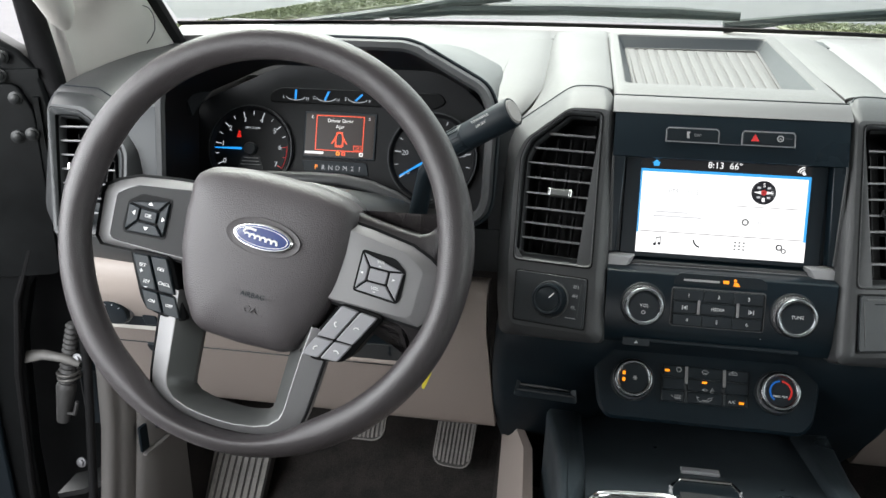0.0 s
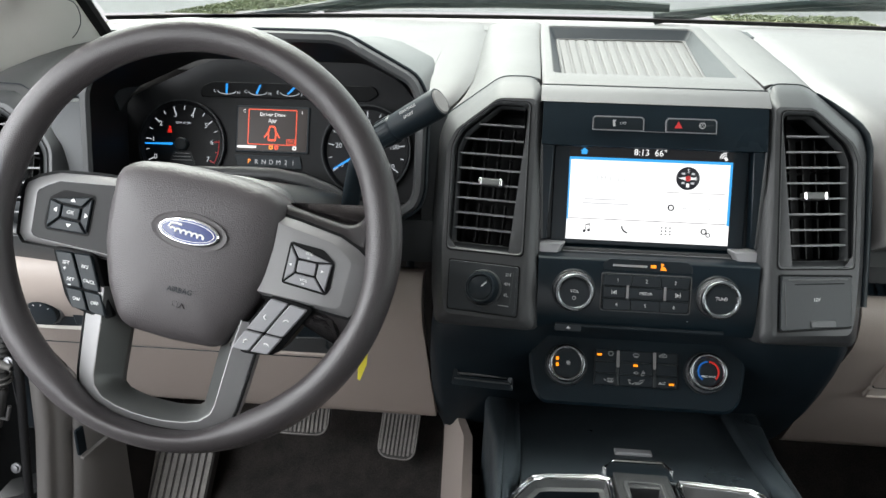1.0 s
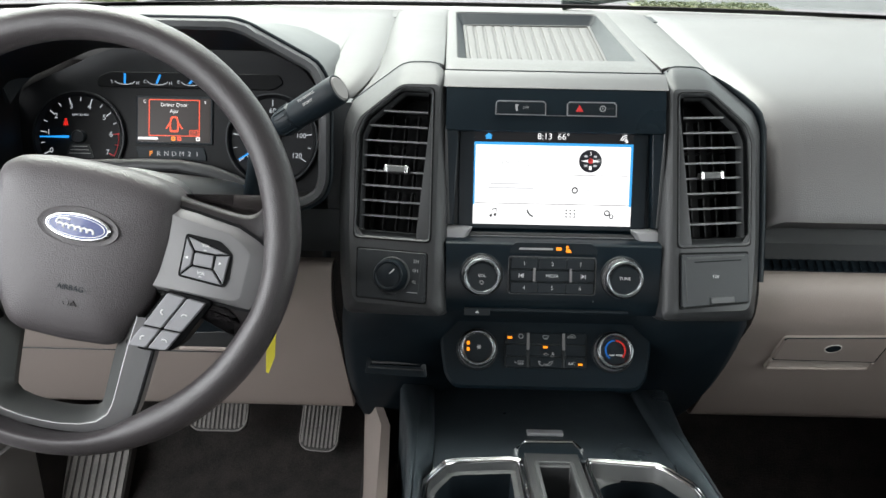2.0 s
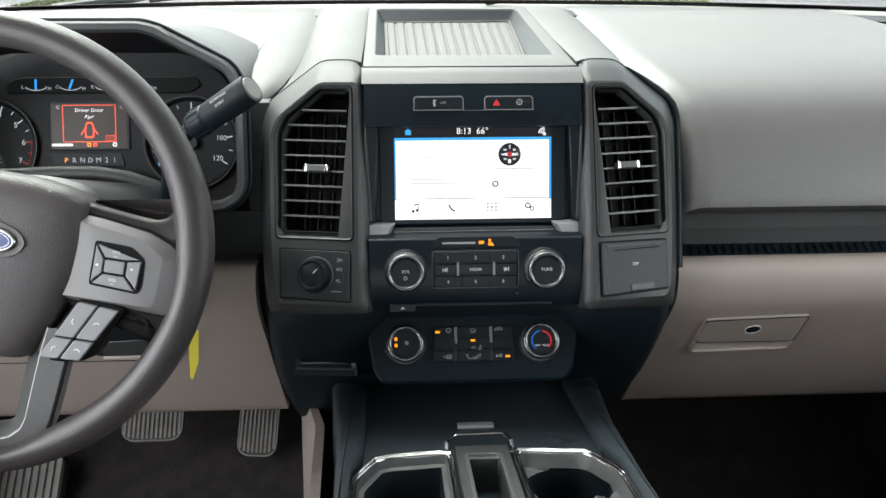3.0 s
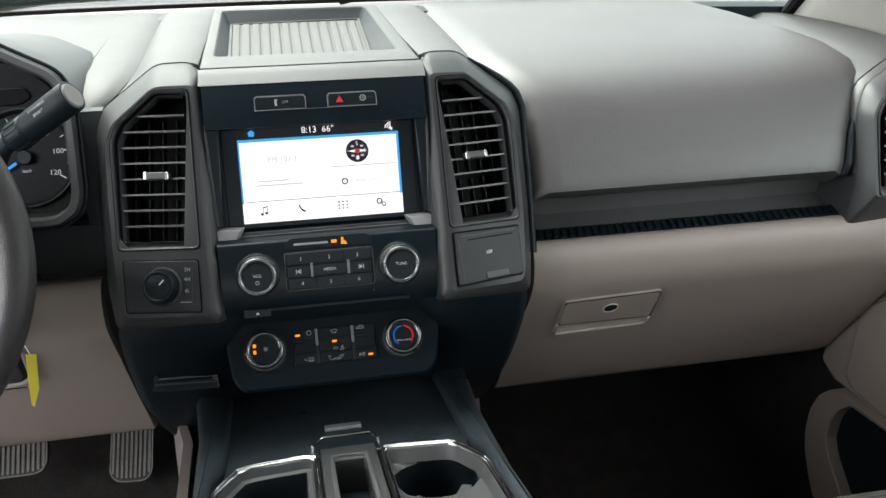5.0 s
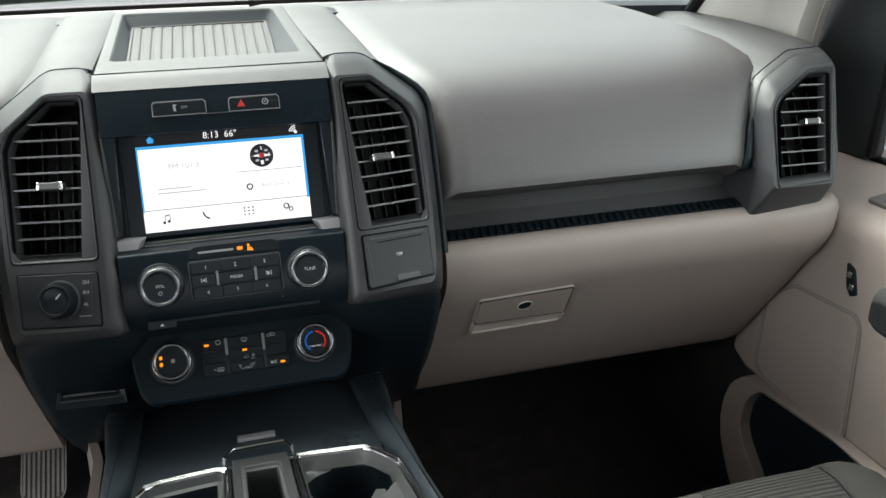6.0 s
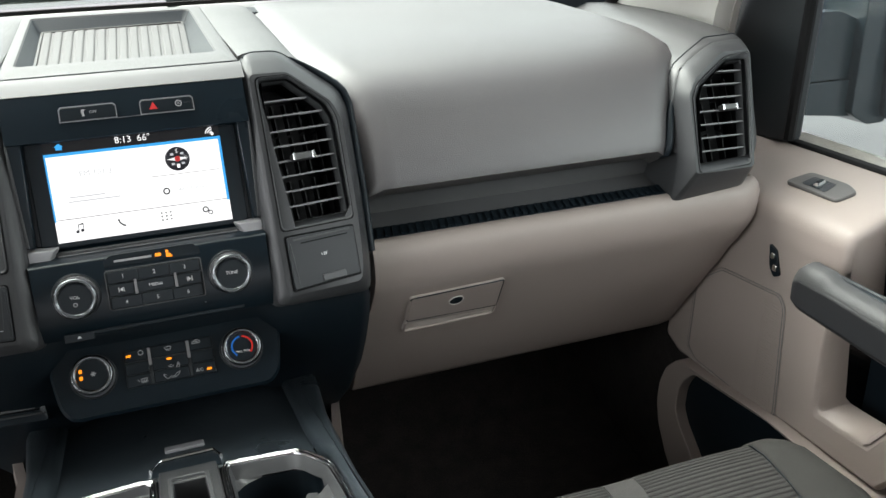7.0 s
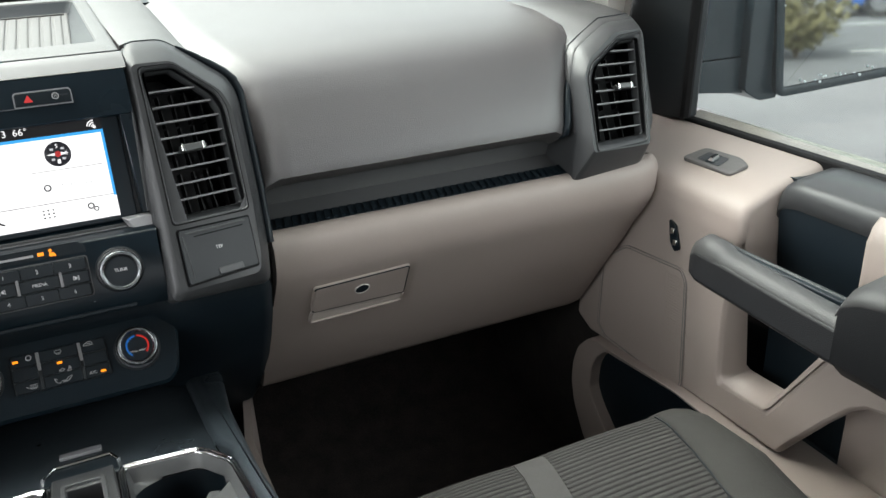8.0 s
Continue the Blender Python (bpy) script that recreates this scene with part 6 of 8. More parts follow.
# paler copy of BEIGE: the light on the scoop's ledge is in its colour
scoop = rounded([(-0.0672, -0.0400), (0.0615, -0.0350), (0.0610, -0.0185), (-0.0660, -0.0170)], 0.003)
part("latch_scoop", levels(B(), [(inset(scoop, -0.002), -0.002), (inset(scoop, -0.001), 0.0022), (scoop, 0.0012), (inset(scoop, 0.004), 0.0005)], GL), SCOOP_LIT_BEIGE, gb, "beige finger scoop below the latch, paler to look lit", smooth=30)
part("scoop_lip", tube(B(), [GL @ Vector(p) for p in ((-0.0665, -0.0200, 0.001), (-0.0668, -0.0385, 0.002), (-0.060, -0.0402, 0.002), (0.055, -0.0358, 0.002), (0.0612, -0.0340, 0.002), (0.0612, -0.0200, 0.001))], 0.0021, 8), BEIGE, gb, smooth=70)
part("lock_ring", turned(B(), [(0.0102, 0.001), (0.0102, 0.0030), (0.0094, 0.0036), (0.0089, 0.0028)], shift(GL, -0.0035, 0.0190), 28, ends=False), BEIGE_LIGHT, gb)
part("key_hole", turned(B(), [(0.0090, 0.001), (0.0090, 0.0030), (0.0084, 0.0031), (0.0030, 0.0029)], shift(GL, -0.0035, 0.0190), 24), BLACK, gb, "black lock barrel")

kp = thing("knee_panel", "beige grained knee panel under the steering column", "knee panel", at=(-0.5, 1.1, 0.36))
part("panel", roll(-0.247, -0.802, 0.03), BEIGE, kp, smooth=60)
KN = fuv((-0.36, 1.0445, 0.546), (1, 0, 0), (0, -0.532, 0.847))
part("column_opening", poly(B(), rounded([(-0.10, -0.022), (0.000, -0.022), (0.011, -0.010), (0.018, 0.05), (-0.10, 0.05)], 0.012), -0.01, 0.003, KN), BLACK, kp, bevel=0.002)
part("opening_lip", tube(B(), [KN @ Vector((x, y, 0.003)) for x, y in rounded([(-0.10, -0.024), (0.001, -0.024), (0.013, -0.010), (0.020, 0.052)], 0.012)][3:], 0.0028, 6), BEIGE, kp)
part("opening_step", poly(B(), rounded([(-0.085, -0.018), (-0.004, -0.018), (0.005, -0.008), (0.007, 0.022), (-0.085, 0.014)], 0.004), 0.002, 0.0042, KN), FRAME_GREY, kp, bevel=0.001)
part("step_slot", poly(B(), [(-0.0120, -0.0050), (-0.0085, -0.0050), (-0.0085, 0.0060), (-0.0065, 0.0180), (-0.0095, 0.0180), (-0.0105, 0.0060), (-0.0125, 0.0020)], 0.003, 0.0048, KN), BLACK, kp, smooth=0)
part("panel_seam", tube(B(), [KN @ Vector((x, -0.038, 0.0005)) for x in (-0.43, -0.3, -0.1, 0.0)], 0.0008, 5), BLACK, kp)

# shelf over the glove box
bm = B()
solid_grid(bm, [[(x, y, z) for x in (0.232, 0.36, 0.5, 0.62, 0.74)] for y, z in ((1.024, 0.6535), (1.075, 0.663), (1.092, 0.668), (1.085, 0.695), (1.07, 0.722), (1.06, 0.73))], (0, 0.015, -0.008))
part("shelf", bm, SHELF_GREY, dash, "open shelf over the glove box", smooth=40)
bm = B()
block(bm, 0.24, 0.715, 0.004, 0.030, -0.0015, 0.003, fuv((0, 1.0245, 0.6548), (1, 0, 0), (0, 1, 0.18)))
mat_ob = alone("shelf_mat", bm, BLACK, "black ribbed rubber mat on the dashboard shelf", "mat", bevel=0.001)
bm = B()
MT = fuv((0, 1.0245, 0.6578), (1, 0, 0), (0, 1, 0.18))
for i in range(46):
    x = 0.245 + 0.0102 * i
    poly(bm, [(x, 0.006), (x + 0.0050, 0.006), (x + 0.0085, 0.026), (x + 0.0035, 0.026)], -0.0005, 0.0022, MT)
part("rib_field", bm, BLACK, mat_ob, smooth=0)

# headlamp switch
hl = thing("headlamp_switch", "round black headlamp knob with a chrome ring", "light switch", at=(-0.73, 1.03, 0.57))
HL = fuv((-0.725, 1.034, 0.578), (1, 0, 0), (0, -0.3, 0.95))
part("panel", poly(B(), rounded([(-0.045, -0.034), (0.068, -0.034), (0.062, 0.030), (-0.045, 0.030)], 0.005), -0.01, 0.003, HL), BEIGE_LIGHT, hl, bevel=0.002)
part("panel_face", poly(B(), rounded([(-0.04, -0.027), (0.062, -0.024), (0.056, 0.025), (-0.04, 0.025)], 0.004), 0.0, 0.0045, HL), BLACK, hl, bevel=0.001)
k = part("knob", turned(B(), [(0.0205, 0.004), (0.0205, 0.010), (0.0190, 0.016), (0.0175, 0.0165)], shift(HL, -0.003, 0.005)), BUTTON, hl)
part("chrome_ring", turned(B(), [(0.0243, 0.004), (0.0240, 0.009), (0.0222, 0.0112), (0.0205, 0.009)], shift(HL, -0.003, 0.005), 36, ends=False), TRIM_AND_GLARE_GREY, k)
for y in (0.011, -0.011):
    part("dimmer_key", poly(B(), rrect(0.019, 0.018, 0.002, 0.040, y), 0.004, 0.0065, HL), BUTTON, hl, bevel=0.001)
for a in (40, 75, 110, 145):
    part("knob_mark", poly(B(), rrect(0.003, 0.0012, 0.0003, 0.016, 0), 0.0165, 0.0169, shift(HL, -0.003, 0.005, 0, a)), GREY_PRINT, k, smooth=0)
pb = thing("release_lever", "small black hood release lever under the knee panel", "lever", at=(-0.70, 1.08, 0.5))
part("body", poly(B(), rrect(0.036, 0.017, 0.003), -0.006, 0.006, fuv((-0.70, 1.080, 0.502), (1, 0, 0), (0, -0.5, 0.85))), BLACK, pb, bevel=0.001)
part("mark", poly(B(), rrect(0.02, 0.004, 0.001), 0.006, 0.0065, fuv((-0.70, 1.080, 0.502), (1, 0, 0), (0, -0.5, 0.85))), GREY_PRINT, pb)

tag = thing("paper_tag", "yellow paper tag hanging below the steering column", "tag", at=(-0.294, 0.89, 0.59))
bm = solid_grid(B(), [[(-0.2960, 0.890, 0.646), (-0.2862, 0.889, 0.646)], [(-0.2992, 0.890, 0.612), (-0.2905, 0.890, 0.608)], [(-0.3008, 0.891, 0.590), (-0.2985, 0.891, 0.588)]], (0, 0.0006, 0))
part("tag", bm, YELLOW, tag)
part("string", tube(B(), [(-0.291, 0.8895, 0.644), (-0.31, 0.905, 0.68), (-0.33, 0.92, 0.70)], 0.0006, 5), WHITE_PRINT, tag)

# ---- console between the seats ----
CON = fuv((0, 0.88, 0.506), (1, 0, 0), (0, 1, -0.25))
con = thing("centre_console", "black centre console with two chrome-edged bins", "console", at=(0, 0.7, 0.1))
for s in (-1, 1):
    f = (lambda p: p) if s > 0 else mirrored
    rail = [(0.1345, -0.52), (0.147, -0.52), (0.148, -0.12), (0.156, 0.05), (0.172, 0.19), (0.167, 0.218), (0.140, 0.226), (0.128, 0.205), (0.1235, 0.02), (0.1245, -0.035), (0.1345, -0.075)]
    rr = rounded(f(rail), 0.008)
    bm = levels(B(), [([(x * 1.06, y) for x, y in rr], -0.40), (rr, -0.02), (rr, 0.004), (inset(rr, 0.003), 0.009), (inset(rr, 0.007), 0.0105)], CON)
    part("side_rail", bm, CONSOLE, con, smooth=50)
    top = ((0.248, 0.30), (0.205, 0.33), (0.186, 0.36)) if s > 0 else ((0.244, 0.33), (0.200, 0.385), (0.165, 0.52))
    bm = B()
    solid_grid(bm, [[(s * x, y, z), (s * x1, y, 0.1), (s * x2, y, 0.0)] for (x, z), y, x1, x2 in zip(top, (1.31, 1.10, 0.5), (0.252, 0.212, 0.195), (0.27, 0.23, 0.21))], (-s * 0.012, 0, 0))
    part("kick_panel", bm, BEIGE, con, "beige side panel of the console")
deck = [(-0.124, -0.050), (-0.113, -0.033), (-0.03, -0.023), (0.03, -0.023), (0.113, -0.033), (0.124, -0.050), (0.130, 0.235), (-0.130, 0.235)]
part("deck", poly(B(), deck, -0.03, 0.0, CON), CONSOLE, con, "flat black deck", bevel=0.002)
spine_pts = [(-0.029, -0.52), (-0.0165, -0.52), (-0.0165, -0.043), (0.0165, -0.043), (0.0165, -0.52), (0.029, -0.52), (0.029, -0.008), (-0.029, -0.008)]
part("spine", poly(B(), spine_pts, -0.06, 0.002, CON), FRAME_GREY, con, bevel=0.002)
part("slot_frame", ring(B(), rrect(0.040, 0.30, 0.005, 0, -0.183), rrect(0.0315, 0.292, 0.004, 0, -0.183), -0.004, 0.004, CON), BIN_GREY, con, bevel=0.001)
part("slot_bottom", poly(B(), rrect(0.033, 0.30, 0.003, 0, -0.175), -0.05, -0.035, CON), BLACK, con)
part("slot_felt", poly(B(), rrect(0.030, 0.22, 0.003, 0, -0.21), -0.035, -0.018, CON), FELT, con, "olive-grey felt strip")
part("front_tab", poly(B(), rrect(0.041, 0.0125, 0.002, 0.0, 0.0505), 0.0, 0.004, CON), TRIM_AND_GLARE_GREY, con, "short silver bar", bevel=0.001)
part("chrome_chevron", tube(B(), [CON @ Vector(p) for p in ((-0.0360, -0.0015, 0.002), (-0.0250, 0.0205, 0.003), (0.0275, 0.0215, 0.003), (0.0340, 0.001, 0.002))], 0.0022, 8), CHROME, con, "thin chrome edge")
part("chevron_step", poly(B(), [(-0.0350, -0.020), (0.0330, -0.020), (0.0330, 0.0), (0.0270, 0.020), (-0.0245, 0.020), (-0.0350, -0.002)], -0.01, 0.0015, CON), BLACK, con, bevel=0.001)
for s in (-1, 1):
    f = (lambda p: p) if s > 0 else mirrored
    bin_ = [(0.0305, -0.52), (0.1350, -0.52), (0.1345, -0.085), (0.1290, -0.074), (0.1125, -0.034), (0.034, -0.0235), (0.0305, -0.028)]
    o = resample(rounded(f(bin_), 0.006), 64)
    chrome = levels(B(), [(o, -0.004), (o, 0.002), (inset(o, 0.0010), 0.0046), (inset(o, 0.0026), 0.0050), (inset(o, 0.0034), 0.0030), (inset(o, 0.0046), 0.0034), (inset(o, 0.0058), 0.0010), (inset(o, 0.0062), -0.012)], CON, close_top=False)
    part("chrome_border", chrome, CHROME, con, "bright chrome border of a bin", bevel=0.001)
    i1 = inset(o, 0.0066)
    if s < 0:
        part("bin", levels(B(), [(i1, 0.001), (inset(o, 0.0085), -0.007), (inset(o, 0.0135), -0.009)], CON, close_top=False), BIN_GREY, con, "open storage bin", smooth=30)
        part("bin_well", levels(B(), [(inset(o, 0.0133), -0.0088), (inset(o, 0.018), -0.07)], CON), BLACK, con, "dark well of the storage bin", smooth=50)
    else:
        ledge = inset(o, 0.011)
        # loops matched by direction from the cup's middle
        cupm = []
        for x, y in ledge:
            d = (Vector((x, y)) - Vector((0.081, -0.079))).normalized() * 0.0435
            cupm.append((0.081 + d.x, -0.079 + d.y))
        bin_ob = part("bin", levels(B(), [(i1, 0.001), (ledge, -0.013), (cupm, -0.016)], CON, close_top=False), BIN_GREY, con, "cup bin with a grey ledge", smooth=50)
        part("cup_well", levels(B(), [(cupm, -0.016), ([(0.081 + (x - 0.081) * 0.9, -0.079 + (y + 0.079) * 0.9) for x, y in cupm], -0.085)], CON), BLACK, bin_ob, smooth=50)
        for x, y, a in ((0.062, -0.115, 25), (0.104, -0.104, -25)):
            part("cup_finger", poly(B(), rrect(0.011, 0.028, 0.002), -0.035, -0.021, shift(CON, x, y, 0, a)), BIN_GREY, bin_ob, bevel=0.001)
part("console_base", block(B(), -0.13, 0.13, 0.35, 1.05, 0.05, 0.40), BLACK, con, bevel=0.004)

# ---- pedals ----
def pedal(label, m, w, h, ribs, arm, name="brake_pedal", thick=0.014, along=False):
    t = thing(name, label, "pedal", "pedals", at=m.translation)
    part("pad", poly(B(), rrect(w, h, min(w, h) * 0.30), -thick, 0, m), PEDAL_BASE, t, bevel=0.003)
    for i in range(ribs):
        x = -w / 2 + w * (i + 0.75) / (ribs + 0.5)
        tall = h * (0.88 - 0.34 * abs(2 * x / w) ** 5)
        part("rib", poly(B(), rrect(w / (ribs + 1) * 0.58, tall, 0.0015, x, 0, 1), -0.001, 0.003, m), PEDAL_RUBBER, t, smooth=0)
    outer = rrect(w, h, min(w, h) * 0.30)
    part("rim", ring(B(), outer, inset(outer, 0.0022), -0.004, 0.0022, m), PEDAL_RUBBER, t, smooth=40)
    part("arm", tube(B(), arm, 0.009, 8, flat=0.6), BLACK, t)
    return t


PB = leaning((-0.515, 1.395, 0.206), 42)
pedal("worn grey rubber brake pedal with upright ribs", PB, 0.104, 0.072, 13, [PB @ Vector((0, 0, -0.012)), (-0.51, 1.46, 0.30), (-0.50, 1.50, 0.5)])
PG = leaning((-0.345, 1.452, 0.150), 36) @ pose(0, 0, 0, 0, 0, -4)
pedal("worn brown-grey rubber accelerator pedal with upright ribs", PG, 0.072, 0.110, 9, [PG @ Vector((0, 0.03, -0.01)), (-0.34, 1.55, 0.3), (-0.34, 1.58, 0.5)], name="accelerator_pedal")
PR = leaning((-0.752, 1.36, 0.045), 40) @ pose(0, 0, 0, 0, 0, -3)
rest = thing("foot_rest", "grey ribbed rubber foot rest on the carpet", "foot rest", at=(-0.75, 1.36, 0.0))
part("pad", poly(B(), rrect(0.118, 0.20, 0.016), -0.03, 0, PR), PEDAL_BASE, rest, bevel=0.003)
for i in range(9):
    part("rib", poly(B(), rrect(0.0085, 0.19, 0.001, -0.052 + 0.013 * i, 0, 1), -0.001, 0.004, PR), PEDAL_RUBBER, rest, smooth=0)

# ---- passenger door ----
XD = fuv((0, 0, 0), (0, -1, 0), (0, 0, 1))      # local x runs backwards along the truck, z points to the cab


def side(pts):
    """Outline of (y, z) points, turned into the door's frame and made anticlockwise."""
    q = [(-y, z) for y, z in pts]
    area = sum(q[i][0] * q[(i + 1) % len(q)][1] - q[(i + 1) % len(q)][0] * q[i][1] for i in range(len(q)))
    return q if area > 0 else q[::-1]


door = thing("door_passenger", "closed passenger door with beige panel and dark armrest", "car door", at=(0.9, 0.6, 0.1))
lower = side([(1.043, 0.606), (1.052, 0.597), (1.092, 0.51), (1.2, 0.365), (1.205, 0.328), (1.165, 0.310), (1.1, 0.312), (0.94, 0.323), (0.748, 0.323), (0.728, 0.350), (0.688, 0.4035), (0.655, 0.4435), (0.636, 0.4575), (0.61, 0.464), (0.1, 0.464), (0.1, 0.53), (0.668, 0.53), (0.705, 0.481), (0.773, 0.376), (0.858, 0.372), (0.862, 0.385), (0.863, 0.48), (0.853, 0.56), (0.852, 0.606)])
part("panel", poly(B(), lower, -0.828, -0.810, XD), BEIGE, door, "beige grained door panel", bevel=0.006)
bm = B()
solid_grid(bm, [[(0.8095, y, z), (0.8115, y + 0.3 * dy, z + 0.3 * dz), (x2, y + 0.8 * dy, z + 0.8 * dz)] for y, z, dy, dz, x2 in
                ((0.853, 0.56, -0.003, 0, 0.835), (0.860, 0.47, -0.004, 0, 0.835), (0.859, 0.384, -0.008, 0.010, 0.84), (0.855, 0.373, -0.008, 0.014, 0.845), (0.82, 0.372, -0.002, 0.016, 0.845), (0.780, 0.374, 0.0, 0.016, 0.845), (0.768, 0.383, 0.008, 0.014, 0.84), (0.703, 0.484, 0.012, 0.008, 0.826), (0.668, 0.53, 0.012, 0.008, 0.826))], (0.012, 0, 0))
part("cup_lip", bm, BEIGE, door, "rounded beige lip of the pull cup", smooth=60)
bm = B()
solid_grid(bm, [[(x, y, z) for y in (0.1, 0.4, 0.6, 0.70)] for x, z in ((0.829, 0.468), (0.852, 0.462), (0.866, 0.44), (0.870, 0.38), (0.868, 0.20))], (0.012, 0, 0))
part("recess_wall", bm, BEIGE, door, "beige hollow under the armrest", smooth=60)
# ledge that rises from the panel to the window
bm = B()
ledge = [(0.8090, 0.585), (0.8090, 0.612), (0.8105, 0.622), (0.8150, 0.6305), (0.8225, 0.6365), (0.835, 0.642), (0.86, 0.652), (0.91, 0.665), (0.957, 0.673)]
rows = []
for y, e in ((1.28, 0.0), (1.15, 0.0), (1.09, 0.0), (1.0, 0.0), (0.92, 0.0), (0.868, 0.0), (0.861, 0.0006), (0.8555, 0.0025), (0.8515, 0.0060), (0.8495, 0.0110), (0.8485, 0.018)):
    rows.append([(x + e * (0.5 if i < 4 else 0), y, z - (e if i > 1 else 0)) for i, (x, z) in enumerate(ledge)])
rows.append([(0.816 if i < 3 else x + 0.003, 0.846, 0.548 - 0.002 * i) for i, (x, z) in enumerate(ledge)])
grid(bm, rows)
part("ledge", bm, BEIGE, door, "beige ledge under the window", smooth=60)
grille = side([(1.135, 0.462), (1.077, 0.503), (0.95, 0.512), (0.938, 0.495), (0.930, 0.325), (0.945, 0.312), (1.12, 0.318), (1.142, 0.335)])
part("speaker_seam", ring(B(), rounded(grille, 0.008), inset(rounded(grille, 0.008), 0.003), -0.82, -0.8075, XD), BEIGE, door, bevel=0.001)
for d in (0.0, 0.0042):
    part("seam_line", tube(B(), [XD @ Vector((x, z, -0.8080)) for x, z in inset(rounded(grille, 0.008), d)], 0.0007, 5, closed=True), KICK_GREY, door)
gr = part("speaker_grille", poly(B(), inset(rounded(grille, 0.008), 0.0045), -0.82, -0.8085, XD), BEIGE, door, "beige speaker grille with fine dots", bevel=0.001)
bm = B()
for i in range(7):
    for j in range(38):
        y, z = 0.945 + 0.006 * i, 0.325 + 0.0046 * j
        poly(bm, rrect(0.0044, 0.0018, 0.0005, -y, z, 0), -0.8087, -0.8078, XD)
part("ridge_field", bm, BEIGE, gr, smooth=0, kind="stuff")
# lower pocket
pocket_o = side([(1.140, 0.312), (1.170, 0.282), (1.184, 0.245), (1.187, 0.205), (1.178, 0.165), (1.150, 0.115), (1.09, 0.05), (0.30, 0.05), (0.30, 0.30), (0.93, 0.326)])
pocket_i = side([(1.100, 0.304), (1.124, 0.280), (1.136, 0.255), (1.140, 0.215), (1.126, 0.190), (1.090, 0.155), (1.03, 0.09), (0.34, 0.09), (0.34, 0.28), (0.93, 0.319)])
part("pocket_rim", ring(B(), rounded(pocket_o, 0.01), rounded(pocket_i, 0.008), -0.87, -0.79, XD, d_in=-0.795), BEIGE, door, "beige map pocket rim", bevel=0.002)
part("pocket_back", poly(B(), pocket_i, -0.89, -0.815, XD), BLACK, door)
# pull cup, handle and armrest
part("pull_cup", poly(B(), side([(0.86, 0.66), (0.86, 0.30), (0.1, 0.30), (0.1, 0.66)]), -0.92, -0.895, XD), BLACK, door, "dark pull cup behind the handle")
bm = B()
AR = [(0.868, 0.577, 0.746, 0.034), (0.862, 0.577, 0.738, 0.052), (0.848, 0.579, 0.734, 0.062), (0.80, 0.578, 0.733, 0.064), (0.75, 0.575, 0.733, 0.064), (0.68, 0.571, 0.733, 0.064), (0.625, 0.569, 0.733, 0.064)]
rows = []
for y, z, x, h in AR:
    rows.append([(x + 0.008, y, z - h / 2), (x, y, z - h / 2 + 0.008), (x, y, z + h / 2 - 0.020), (x + 0.005, y, z + h / 2 - 0.015), (x + 0.024, y, z + h / 2 - 0.009), (x + 0.030, y, z + h / 2 - 0.013), (x + 0.034, y, z - h / 2)])
vs = grid(bm, [r + r[:1] for r in rows])
bmesh.ops.remove_doubles(bm, verts=bm.verts, dist=0.0002)
bmesh.ops.holes_fill(bm, edges=bm.edges, sides=12)
part("pull_handle", bm, HANDLE_GREY, door, "dark grey pull handle", smooth=40, bevel=0.003)
# paler skin on the handle's upward face; light from above is in its colour
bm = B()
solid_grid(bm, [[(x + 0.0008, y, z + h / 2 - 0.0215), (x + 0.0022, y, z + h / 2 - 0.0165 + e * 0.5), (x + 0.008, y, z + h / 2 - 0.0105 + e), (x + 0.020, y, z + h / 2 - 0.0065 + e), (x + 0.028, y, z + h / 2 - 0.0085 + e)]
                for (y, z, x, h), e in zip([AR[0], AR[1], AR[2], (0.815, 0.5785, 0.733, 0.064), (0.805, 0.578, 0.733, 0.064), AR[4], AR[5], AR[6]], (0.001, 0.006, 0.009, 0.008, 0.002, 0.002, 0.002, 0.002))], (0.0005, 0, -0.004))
part("handle_lit_top", bm, HANDLE_LIT, door, "grey upper skin of the pull handle, top light in its colour", smooth=50)
part("handle_slot", block(B(), 0.7655, 0.774, 0.63, 0.82, 0.56, 0.5985), BLACK, door, bevel=0.002)
part("handle_web", block(B(), 0.774, 0.781, 0.62, 0.84, 0.57, 0.599), CHARCOAL, door, bevel=0.003)
bm = B()
solid_grid(bm, [[(0.742, y, 0.535), (0.729, y, 0.55), (0.730, y, z - 0.012), (0.745, y, z), (0.84, y, z + 0.012), (0.88, y, z + 0.004)] for y, z in ((0.632, 0.619), (0.627, 0.630), (0.61, 0.640), (0.57, 0.648), (0.5, 0.652), (0.3, 0.655), (0.12, 0.65))], (0.012, 0, -0.012))
rest_pad = part("armrest", bm, HANDLE_GREY, door, "dark grey armrest pad", smooth=50)
# the same paler skin makes the armrest's top look lit
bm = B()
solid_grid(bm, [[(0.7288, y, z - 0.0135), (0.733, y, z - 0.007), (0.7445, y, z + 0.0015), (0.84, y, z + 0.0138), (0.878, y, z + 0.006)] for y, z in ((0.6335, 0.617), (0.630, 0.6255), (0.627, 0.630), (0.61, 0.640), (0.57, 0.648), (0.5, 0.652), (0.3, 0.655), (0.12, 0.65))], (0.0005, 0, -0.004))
part("pad_top", bm, HANDLE_LIT, rest_pad, "lighter grey top of the armrest, top light in its colour", smooth=50)
bm = B()
